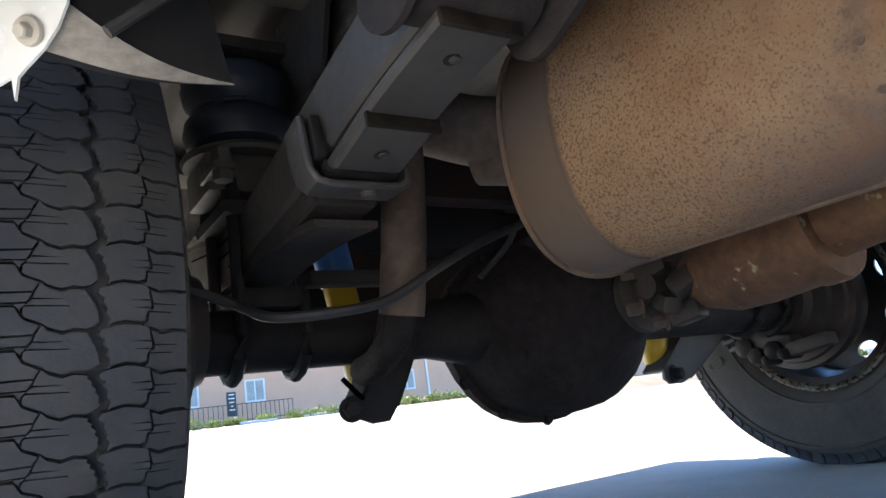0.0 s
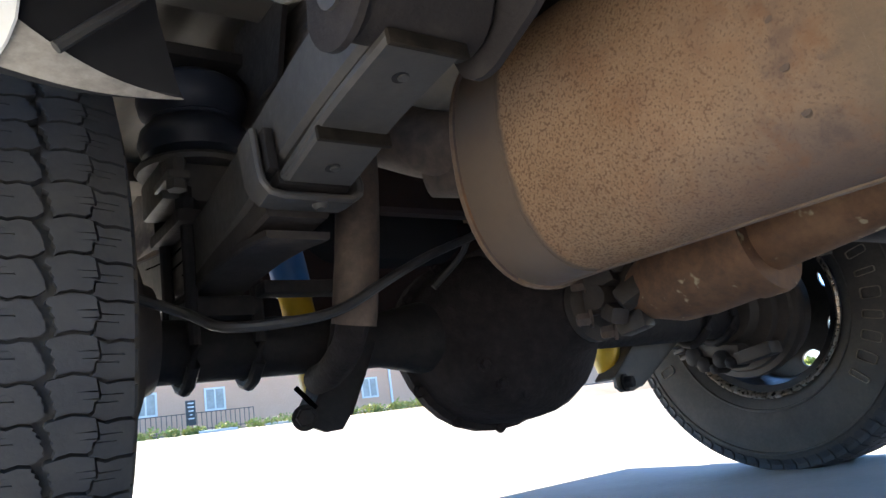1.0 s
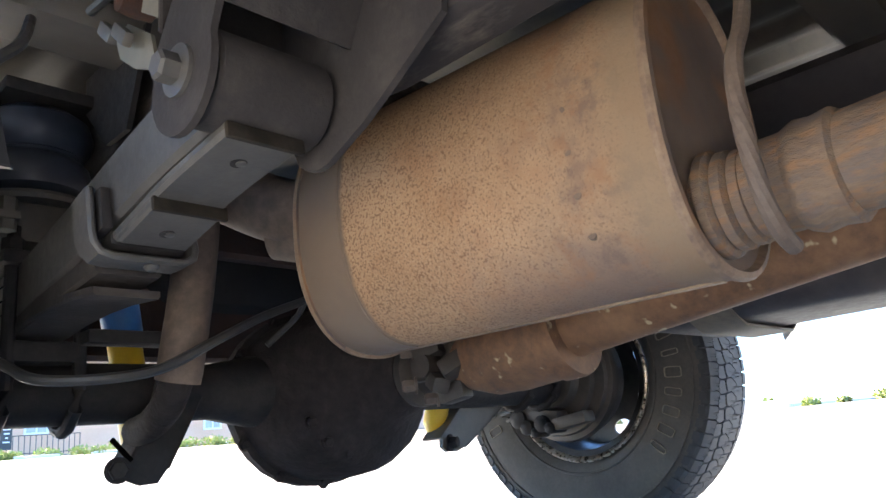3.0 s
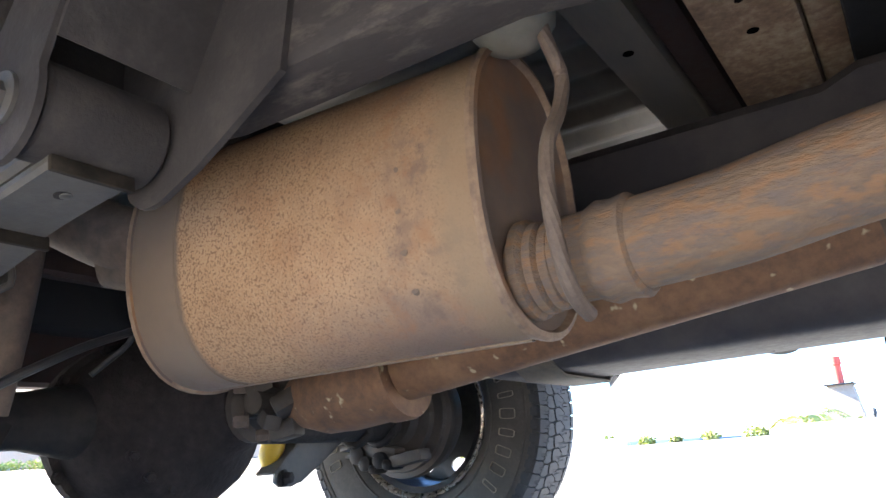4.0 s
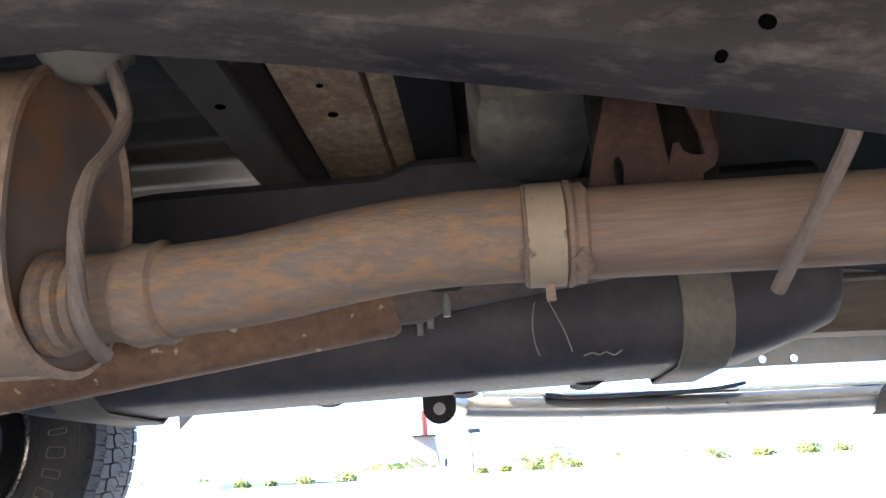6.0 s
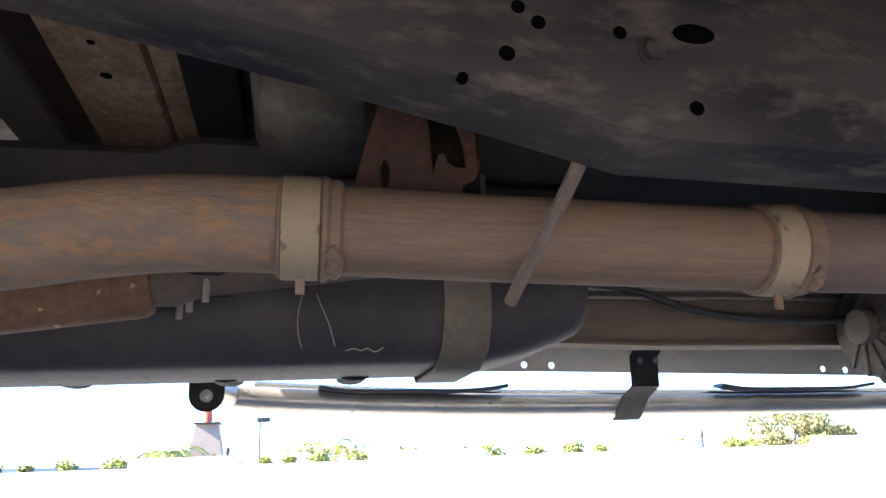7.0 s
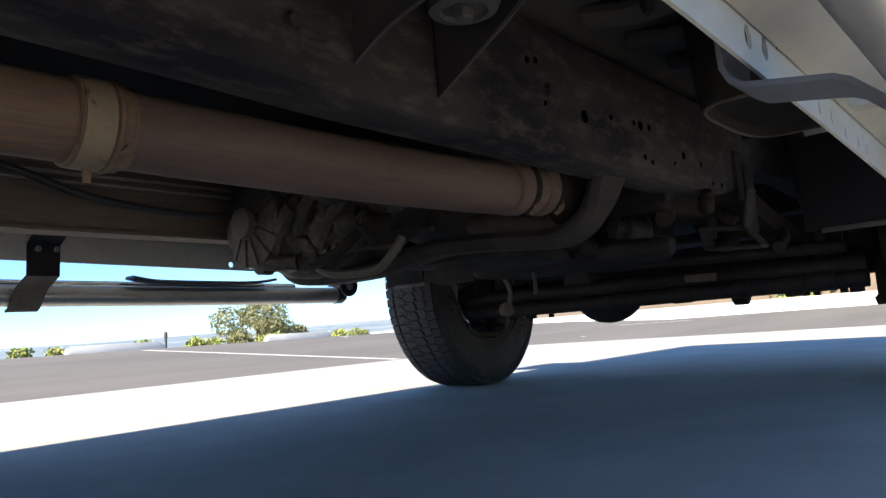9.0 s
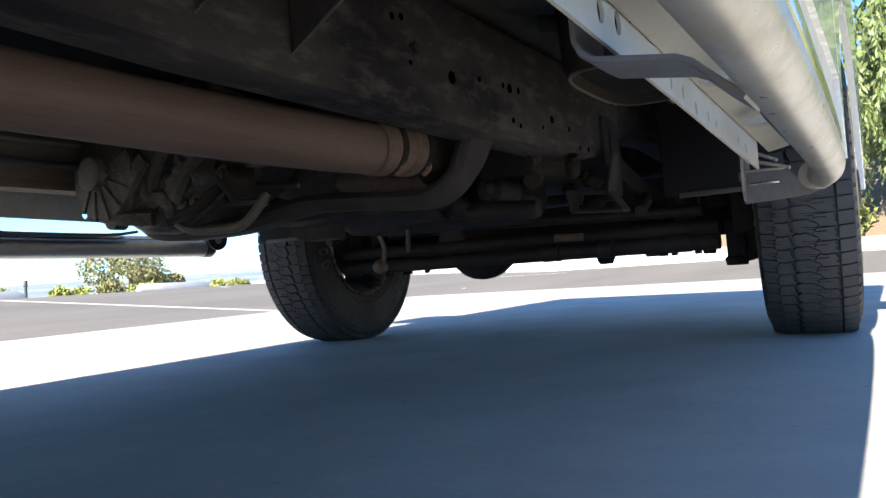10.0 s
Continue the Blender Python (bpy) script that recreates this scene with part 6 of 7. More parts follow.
# cab mount outrigger with its bush
for s in (1, -1):
    g = group("cab_mount", truck, "dusty pressed cab mount bracket with rubber bush")
    rim = curve_pts([(0.5, 2.083, 0.506), (0.555, 2.083, 0.531), (0.62, 2.083, 0.545), (0.65, 2.095, 0.551), (0.668, 2.13, 0.556), (0.668, 2.17, 0.562), (0.652, 2.205, 0.572), (0.617, 2.22, 0.56), (0.546, 2.22, 0.52), (0.5, 2.221, 0.495)], 3)
    bm = bm_new()
    walls = []
    for p in rim:
        q = p.lerp(Vector((0.58, 2.152, p.z)), 0.07)
        walls.append([bm.verts.new((s * a, b, c)) for a, b, c in ((p.x, p.y, p.z), (p.x, p.y, 0.632), (q.x, q.y, 0.632), (q.x, q.y, p.z))])
    for a, b in zip(walls, walls[1:]):
        ring_faces(bm, a, b)
    bm.faces.new(walls[0])
    bm.faces.new(walls[-1][::-1])
    part("mount_cup", bm, FRAME_SMOOTH, g, "pressed cup of the cab mount")
    # thin paler bead that paints the highlight along the cup's edge
    part("cup_edge", tube(bm_new(), [(s * p.x, p.y, p.z) for p in rim], 0.0016, 6), SPRING, g)
    bm = bm_new()
    a = [bm.verts.new(p) for p in ((s * 0.5, 2.075, 0.633), (s * 0.5, 2.23, 0.633), (s * 0.68, 2.23, 0.633), (s * 0.68, 2.075, 0.633))]
    ext = bmesh.ops.extrude_face_region(bm, geom=[bm.faces.new(a)])["geom"]
    bmesh.ops.translate(bm, vec=(0, 0, 0.006), verts=[v for v in ext if isinstance(v, bmesh.types.BMVert)])
    part("mount_plate", bm, FRAME, g)
    bm = bm_new()
    lathe(bm, [(0.036, 0.632), (0.04, 0.60), (0.04, 0.556), (0.037, 0.549), (0.026, 0.547), (0.024, 0.552), (0.01, 0.552)], Matrix.Translation((s * 0.603, 2.148, 0)), 28)
    part("rubber_bush", bm, SPRING, g)
    bm = bm_new()
    hexbolt(bm, (s * 0.603, 2.148, 0.552), (0, 0, -1), 0.011, 0.012)
    part("mount_bolt", bm, SPRING, g)


for s in (1, -1):
    bm = bm_new()
    loft(bm, [[(s * (0.725 + 0.085 * k * math.copysign(abs(math.cos(a)) ** 0.6, math.cos(a))), 2.80 + 0.165 * k * math.copysign(abs(math.sin(a)) ** 0.6, math.sin(a)), z) for a in [2 * math.pi * i / 32 for i in range(32)]] for z, k in ((0.685, 1.12), (0.545, 1.03), (0.528, 0.98), (0.521, 0.93), (0.525, 0.87), (0.535, 0.8))], (False, True))
    well = part("floor_pan_well", bm, DARK_BROWN, truck, "rust-edged pressed well under the cab floor")
    part("well_rim", tube(bm_new(), [(s * (0.725 + 0.08 * math.copysign(abs(math.cos(a)) ** 0.6, math.cos(a))), 2.80 + 0.156 * math.copysign(abs(math.sin(a)) ** 0.6, math.sin(a)), 0.5225) for a in [2 * math.pi * i / 40 for i in range(41)]], 0.003, 6), BROWN_STEEL, well)

# nerf-bar steps
def step(s):
    g = group("step_bar", truck, "bright metal tube side step with black pads")
    if s > 0:
        line = [(0.90, 1.21, 0.41), (0.955, 1.235, 0.40), (0.998, 1.30, 0.392), (1.0, 1.7, 0.385), (0.997, 2.25, 0.382), (0.988, 2.8, 0.382), (0.978, 3.1, 0.383), (0.962, 3.24, 0.383), (0.945, 3.31, 0.383)]
    else:
        line = [(-0.90, 1.21, 0.44), (-0.955, 1.235, 0.432), (-0.99, 1.30, 0.423), (-0.99, 1.8, 0.396), (-0.99, 2.7, 0.381), (-0.99, 3.18, 0.378), (-0.985, 3.38, 0.377)]
    bm = bm_new()
    tube(bm, line, 0.0285, 24, 6)
    part("step_tube", bm, STEP_PAINT, g, "dull bright metal step tube")
    bm = bm_new()
    off = Vector((0.0, 0, 0.038)) if s > 0 else Vector((-0.012, 0, 0.031))
    tube(bm, [Vector(p) + off for p in line[2:-1]], 0.026 if s > 0 else 0.012, 20, 5)
    part("polished_trim", bm, CHROME, g, "mirror-bright outer trim bar of the step")
    z0 = 0.385 if s > 0 else 0.394
    for y0, y1 in ((1.46, 1.95), (2.57, 3.06)):
        bm = bm_new()
        dz = -0.0105 * (y0 - 1.46) + z0 - 0.402 + 0.002
        x = 0.99 * s
        sweep(bm, curve_pts([(x - 0.03 * s, y0, 0.450 + dz), (x - 0.03 * s, y0 + 0.06, 0.440 + dz), (x - 0.03 * s, y0 + 0.14, 0.437 + dz), (x - 0.03 * s, y1 - 0.14, 0.435 + dz), (x - 0.03 * s, y1 - 0.06, 0.438 + dz), (x - 0.03 * s, y1, 0.446 + dz)], 4), rect(0.05, 0.009, 0.003), (0, 0, 1))
        part("step_pad", bm, PAD, g, "black ribbed step pad")
    y = 2.27 if s > 0 else 2.30
    bm = bm_new()
    sweep(bm, [(0.832, y, 0.50), (0.834, y, 0.437), (0.84, y, 0.424), (0.852, y, 0.416), (0.925, y, 0.403), (0.937, y, 0.397), (0.960, y, 0.375), (0.978, y, 0.360)] if s > 0 else [(-0.80, y, 0.53), (-0.855, y, 0.50), (-0.86, y, 0.425), (-0.93, y, 0.40), (-0.985, y, 0.352), (-1.0, y, 0.348)], rect(0.078, 0.006, 0.001), (0, 0, 1))
    part("step_bracket", bm, GREY_PAINT if s > 0 else BLACK_STEEL, g, "blue-grey folded steel step bracket" if s > 0 else "black folded steel step bracket")
    bolts("bracket_bolt", g, GREY_PAINT, [((s * 0.832, y + dy, 0.487), (-s, 0, -0.2), 0.006, 0.005) for dy in (-0.022, 0.022)])
    if s < 0:
        part("end_cap", lathe(bm_new(), [(0.0305, -0.03), (0.031, 0.0), (0.024, 0.012), (0.01, 0.015)], Matrix.Translation((-0.985, 3.38, 0.377)) @ Matrix.Rotation(radians(-90), 4, "X"), 20), PAD, g)
    else:
        part("end_cap", lathe(bm_new(), [(0.0295, -0.035), (0.0305, -0.03), (0.0305, 0.0), (0.024, 0.012), (0.01, 0.015)], Matrix.Translation((0.948, 3.30, 0.383)) @ Matrix.Rotation(radians(-90), 4, "X") @ Matrix.Rotation(radians(14), 4, "Y"), 20), STEP_PAINT, g)
    for y, z in ((1.20, 0.0), (3.30, -0.02)):
        x = 0.803 if s > 0 and y > 2 else 0.848
        drop = 0.025 if s > 0 and y > 2 else 0.0
        bm = bm_new()
        plate(bm, [(y - 0.04, 0.53 + z), *[(y - 0.04 * math.cos(a), 0.422 + z - drop - 0.04 * math.sin(a)) for a in [math.pi * k / 12 for k in range(13)]], (y + 0.04, 0.53 + z)], [], side_plane(s * x), s * 0.006)
        box(bm, (s * (x + 0.042), y, 0.425 + z), (0.08, 0.05, 0.006), bev=0.002)
        part("end_bracket", bm, BLACK_STEEL if y < 2 or s < 0 else STEP_PAINT, g, "flat end bracket of the step")
        part("bracket_bolt", hexbolt(bm_new(), (s * (x - 0.001), y, 0.418 + z), (-s, 0, 0), 0.011, 0.008), BOLT, g)
    if s > 0:
        bm = bm_new()
        plate(bm, [(0.803, 0.337), (0.88, 0.340), (0.93, 0.344), (0.962, 0.357), (0.972, 0.378), (0.93, 0.372), (0.905, 0.385), (0.892, 0.404), (0.808, 0.40)], [], Matrix(((1, 0, 0, 0), (0, 0, -1, 3.285), (0, 1, 0, 0), (0, 0, 0, 1))), 0.004)
        part("end_cup", bm, GREY_PAINT, g, "flat metal end plate under the step tube")
        part("cup_rib", box(bm_new(), (0.845, 3.278, 0.377), (0.06, 0.005, 0.006), bev=0.002), CHROME, g)
        for a, b in (((0.812, 3.29, 0.43), (0.895, 3.29, 0.405)), ((0.812, 3.30, 0.452), (0.87, 3.30, 0.425))):
            part("end_tie", sweep(bm_new(), [a, b], rect(0.03, 0.007, 0.001), (0, 0, 1)), STEP_PAINT, g)
    return g


step(1), step(-1)

# wheel-arch liner and bed side lip ahead of the right rear wheel
bm = bm_new()
rows = []
for k in range(17):
    t = k / 16
    x = 0.893 - 0.13 * t
    low = 0.505 - 0.008 * t - 0.007 * math.sin(math.pi * t)
    xt = x + 0.028 * t
    rows.append([(x, 0.520 + 0.01 * t, low + 0.004), (x, 0.540, low), (x + 0.003 * t, 0.556 - 0.012 * t, low + 0.010 * (1 - t)), (x + 0.006 * t, 0.566 - 0.02 * t, low + 0.030 * (1 - t) + 0.006 * t), (xt - 0.01 * t, 0.566 - 0.02 * t, 0.56), (xt, 0.55, 0.64), (xt + 0.01 * t, 0.50, 0.74)])
inner = [[(p[0], p[1] - 0.004, p[2] + 0.0025) for p in r] for r in rows]
o, q = [[bm.verts.new(p) for p in r] for r in rows], [[bm.verts.new(p) for p in r] for r in inner]
for g0 in (o, q):
    for a, b in zip(g0, g0[1:]):
        for i in range(6):
            bm.faces.new((a[i], a[i + 1], b[i + 1], b[i]))
for a, b in zip(list(zip(o, q)), list(zip(o, q))[1:]):
    bm.faces.new((a[0][0], b[0][0], b[1][0], a[1][0]))
for r, r2 in ((o[0], q[0]), (o[-1], q[-1])):
    for i in range(6):
        bm.faces.new((r[i], r[i + 1], r2[i + 1], r2[i]))
part("arch_liner", bm, LINER, truck, "black plastic wheel-arch liner")
bm = bm_new()
lip = [(0.882, 0.629), (0.8795, 0.54), (0.881, 0.522), (0.886, 0.510), (0.894, 0.5), (0.904, 0.4925), (0.909, 0.488), (0.9105, 0.475), (0.913, 0.489), (0.919, 0.487), (0.935, 0.481), (0.97, 0.479), (1.03, 0.489), (1.03, 0.629)]
plate(bm, lip, [], Matrix(((1, 0, 0, 0), (0, 0, -1, 0.535), (0, 1, 0, 0), (0, 0, 0, 1))), 0.0025)
for v in bm.verts:
    v.co.x = 0.895 + (v.co.x - 0.895) * 1.31
bmesh.ops.rotate(bm, cent=(0.895, 0.535, 0.48), matrix=Matrix.Rotation(radians(-45), 3, "Z"), verts=bm.verts[:])
for v in bm.verts:
    v.co.y += (v.co.z - 0.48) * 0.65
part("bed_side_lip", bm, WHITE_GLOSS, truck, "white bed side lip with chipped edge")
bm = bm_new()
hexbolt(bm, (0.9025, 0.5505, 0.511), (0.6, 0.6, -0.4), 0.0055, 0.009)
lathe(bm, [(0.0105, 0.0), (0.0095, 0.0025)], Matrix.Translation((0.9025, 0.5505, 0.511)) @ Vector((0.6, 0.6, -0.4)).to_track_quat("Z", "Y").to_matrix().to_4x4(), 18)
part("lip_bolt", bm, WHITE_SILL, truck)

# pale strip along the liner's lower edge, narrowing inboard
bm = bm_new()
edge, fold = [], []
for k in range(17):
    t = k / 16
    x = 0.893 - 0.13 * t
    low = 0.505 - 0.008 * t - 0.007 * math.sin(math.pi * t)
    a = Vector((x, 0.5405, low - 0.0015))
    h = 0.029 * (1 - t) ** 1.8 + 0.0008
    b = Vector((x + 0.002 * t, 0.5405 + 0.020 * (1 - t), low + h * 0.4 - 0.001 * t))
    c = Vector((x + 0.004 * t, 0.5410 + 0.029 * (1 - t), low + h - 0.0005 * t))
    edge.append([bm.verts.new(p) for p in (a, b, c)])
for p, q in zip(edge, edge[1:]):
    for i in range(2):
        bm.faces.new((p[i], p[i + 1], q[i + 1], q[i]))
part("arch_rim", bm, PALE_RIM, truck, "pale rim of the wheel-arch liner")
bm = bm_new()
tube(bm, [(0.858, 0.574, 0.505), (0.834, 0.577, 0.526), (0.812, 0.577, 0.546), (0.788, 0.573, 0.572), (0.768, 0.56, 0.60), (0.745, 0.50, 0.66)], 0.0048, 8, 5)
part("fuel_hose", bm, CABLE, truck, "thin black hose crossing the arch liner")

# outer body: bed sides with wheel arches, cab, bonnet, bumpers
for s in (1, -1):
    arch = [(0.50 * math.cos(a), 0.42 + 0.47 * math.sin(a)) for a in [radians(k * 12) for k in range(0, 16)]]
    bm = bm_new()
    out = [(1.26, 0.56), (1.26, 1.30), (-1.25, 1.30), (-1.25, 0.58), (-0.52, 0.50)] + [(y, z) for y, z in arch[::-1]] + [(0.56, 0.48)]
    plate(bm, out, [], side_plane(s * 0.998), s * 0.02)
    part("bed_side", bm, WHITE_GLOSS, truck, "white painted bed side")
    bm = bm_new()
    loops = []
    for x in (0.74, 0.985):
        loops.append([bm.verts.new((s * (x + (0.028 if x > 0.9 else 0)), 0.49 * math.cos(a), 0.42 + 0.46 * math.sin(a))) for a in [radians(38 + k * 9.6) for k in range(16)]])
    for i in range(15):
        bm.faces.new((loops[0][i], loops[0][i + 1], loops[1][i + 1], loops[1][i]))
    part("wheelhouse", bm, WHITE, truck, "cream white inner wheelhouse panel")
    bm = bm_new()
    plate(bm, [(0.04, 0.52), (0.10, 0.62), (0.08, 0.78), (0.0, 0.87), (-0.5, 0.87), (-0.62, 0.6), (-0.62, 0.48)], [], side_plane(s * 0.722), s * 0.003)
    for k in range(5):
        box(bm, (s * 0.72, -0.08 - 0.1 * k, 0.68), (0.008, 0.02, 0.3), bev=0.003)
    part("inner_side_panel", bm, WHITE, truck, "cream white ribbed inner bed side panel")
    bm = bm_new()
    plate(bm, [(1.30, 0.60), (1.30, 1.15), (1.42, 1.95), (2.55, 1.97), (3.25, 1.25), (3.30, 1.2), (3.32, 0.58)], [], side_plane(s * 0.978), s * 0.02)
    part("door_side", bm, WHITE_GLOSS, truck, "white gloss cab side")
    bm = bm_new()
    arch = [(WHEELBASE + 0.53 * math.cos(a), 0.42 + 0.48 * math.sin(a)) for a in [radians(k * 12) for k in range(0, 16)]]
    plate(bm, [(3.33, 0.56), (3.33, 1.2), (4.75, 1.12), (4.75, 0.62), (4.46, 0.56)] + arch, [], side_plane(s * 0.978), s * 0.02)
    part("front_wing", bm, WHITE_GLOSS, truck, "white painted front wing")
    bm = bm_new()
    loops = [[bm.verts.new((s * x, WHEELBASE + 0.46 * math.cos(a), 0.42 + 0.44 * math.sin(a))) for a in [radians(-2 + k * 9.4) for k in range(16)]] for x in (0.55, 0.96)]
    for i in range(15):
        bm.faces.new((loops[0][i], loops[0][i + 1], loops[1][i + 1], loops[1][i]))
    part("front_arch_liner", bm, LINER, truck, "black plastic front wheel-arch liner")
    part("splash_flap", box(bm_new(), (s * 0.70, 3.455, 0.50), (0.22, 0.012, 0.23), bev=0.004), LINER, truck, "black rubber splash flap ahead of the sill")
    part("flap_strip", box(bm_new(), (s * 0.70, 3.448, 0.384), (0.145, 0.008, 0.012), bev=0.002), SPRING, truck)
    bm = bm_new()
    box(bm, (s * 1.108, 2.85, 1.32), (0.225, 0.1, 0.26), bev=0.03)
    part("door_mirror", bm, LINER, truck, "black door mirror")
bm = bm_new()
box(bm, (0, -1.235, 0.94), (1.95, 0.03, 0.72), bev=0.005)
part("tailgate", bm, WHITE_GLOSS, truck, "white painted tailgate")
bm = bm_new()
box(bm, (0, -1.36, 0.60), (1.9, 0.16, 0.2), bev=0.03)
part("rear_bumper", bm, CHROME, truck, "bright metal rear bumper")
bm = bm_new()
for prof in ([(1.32, 1.15), (1.42, 1.96), (2.55, 1.98), (3.28, 1.22), (3.28, 1.19), (2.53, 1.95), (1.45, 1.93), (1.35, 1.15)],):
    a = [bm.verts.new((-0.98, y, z)) for y, z in prof]
    b = [bm.verts.new((0.98, y, z)) for y, z in prof]
    ring_faces(bm, a, b)
    bm.faces.new(a)
    bm.faces.new(b[::-1])
part("cab_roof", bm, WHITE_GLOSS, truck, "white cab roof")
bm = bm_new()
box(bm, (0, 4.03, 1.17), (1.96, 1.46, 0.03), Matrix.Rotation(radians(-3), 4, "X"), 0.01)
box(bm, (0, 4.76, 0.85), (1.9, 0.05, 0.6), bev=0.02)
part("bonnet", bm, WHITE_GLOSS, truck, "white bonnet and nose")
bm = bm_new()
box(bm, (0, 4.87, 0.62), (1.98, 0.18, 0.24), bev=0.04)
part("front_bumper", bm, CHROME, truck, "bright metal front bumper")
bm = bm_new()
box(bm, (0, 3.42, 0.88), (1.8, 0.02, 0.5), bev=0.004)
part("bulkhead", bm, BLACK_STEEL, truck, "dark engine bulkhead")


# ---- ground and surroundings ----
def ground_z(x, y):
    """Flat slab; the lot rises gently round it, and falls away beyond the planted edge."""
    dl, df, dr = max(-3.75 - x, 0), max(y - 8.8, 0), max(-6.0 - y, x - 14, 0)
    z = max(0.3 * min(1, dl / 5), 0.2 * min(1, df / 8), 0.045 * min(dr, 60))
    if x < -12.2 and y > -30:
        k = min(1, (-12.2 - x) / 60) * min(1, (y + 30) / 20)
        z = z * (1 - k) - 26 * k
    return z


bm = bm_new()
box(bm, (5.125, 1.4, -0.1), (17.75, 14.8, 0.2))
part("pavement", bm, CONCRETE, None, "pale smooth concrete slab in sun and truck shade")
tagged(bpy.data.objects["pavement"], category="pavement", kind="structure")
bm = bm_new()
lim = [0, 5, 9, 13, 18, 25, 35, 50, 75, 120, 200, 400, 900, 2000, 4500]
xs = sorted({-v for v in lim if v} | {v for v in lim} | {-3.75, -8.75, -10.4, -11.0, -12.2, -14, -16, 14, 19})
ys = sorted({-v for v in lim if v} | {v for v in lim} | {8.8, 13.8, 20, -6.0, -11, -30, -42})
vs = {}
for x in xs:
    for y in ys:
        z = ground_z(x, y)
        r = math.hypot(x, y)
        if x < -300 and r > 800:
            z = -26 + min((r - 800) * 0.065, 78) + 26 * noise.noise(Vector((x * 0.0012, y * 0.0012, 3)))
        vs[x, y] = bm.verts.new((x, y, z - 0.004))
for x0, x1 in zip(xs, xs[1:]):
    for y0, y1 in zip(ys, ys[1:]):
        if x0 >= -3.8 and x1 <= 14.05 and y0 >= -6.05 and y1 <= 8.85:
            continue
        bm.faces.new((vs[x0, y0], vs[x1, y0], vs[x1, y1], vs[x0, y1]))
g = part("ground", bm, ASPHALT, None, "grey worn asphalt car park reaching to haze-tinted hills", 80)
tagged(g, category="ground", kind="structure")
# far faces take the colour with haze painted in
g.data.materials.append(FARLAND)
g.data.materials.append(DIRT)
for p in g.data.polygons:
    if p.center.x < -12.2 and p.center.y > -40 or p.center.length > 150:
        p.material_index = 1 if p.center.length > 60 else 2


def strip(name, pts, w, material, label, lift=0.0, kind="structure"):
    bm = bm_new()
    (x0, y0), (x1, y1) = pts
    d = Vector((x1 - x0, y1 - y0, 0)).normalized()
    sd = Vector((-d.y, d.x, 0)) * w / 2
    n = 8
    rows = []
    for i in range(n + 1):
        p = Vector((x0 + (x1 - x0) * i / n, y0 + (y1 - y0) * i / n, 0))
        rows.append([bm.verts.new((q.x, q.y, ground_z(q.x, q.y) + lift)) for q in (p - sd, p + sd)])
    for a, b in zip(rows, rows[1:]):
        bm.faces.new((a[0], a[1], b[1], b[0]))
    ob = part(name, bm, material, None, label)
    return tagged(ob, category="road marking", kind=kind)


for k in range(-2, 5):
    y = 3.09 + 3.49 * k
    strip("parking_line", ((-3.8, y), (-10.0, y)), 0.1, LINE_PAINT, "white painted parking bay line on asphalt")


def wheel_stop(y):
    bm = bm_new()
    z = ground_z(-10.1, y)
    prof = [(-0.08, 0), (0.08, 0), (0.075, 0.06), (0.05, 0.125), (-0.05, 0.125), (-0.075, 0.06)]
    loft(bm, [[(-10.1 + a * k, y + yy, z - 0.005 + b * k2) for a, b in prof] for yy, k, k2 in ((-0.75, 0.9, 0.55), (-0.65, 1, 1), (0.65, 1, 1), (0.75, 0.9, 0.55))], (True, True))
    ob = part("wheel_stop", bm, KERB, None, "white painted concrete wheel stop on the asphalt")
    return tagged(ob, category="wheel stop", group="wheel stops along the bays")


for k in range(-3, 6):
    wheel_stop(3.51 + 3.49 * k)


def leaf_cloud(bm, centre, radii, count, size, rng, hang=0.0, slim=1.0):
    """Many small bent leaves scattered through a lumpy crown."""
    c = Vector(centre)
    for _ in range(count):
        d = Vector((rng.gauss(0, 1), rng.gauss(0, 1), rng.gauss(0, 1))).normalized()
        k = rng.uniform(0.25, 1.0) ** 0.5
        p = c + Vector((d.x * radii[0], d.y * radii[1], d.z * radii[2])) * k
        a = Vector((rng.gauss(0, 1), rng.gauss(0, 1), rng.gauss(0, 1) - hang * 3)).normalized()
        b = a.cross(Vector((rng.gauss(0, 1), rng.gauss(0, 1), rng.gauss(0, 1)))).normalized()
        L, W = size * rng.uniform(0.7, 1.4), size * rng.uniform(0.25, 0.45) * slim
        q = [bm.verts.new(v) for v in (p, p + a * L * 0.5 + b * W, p + a * L, p + a * L * 0.5 - b * W)]
        bm.faces.new(q)


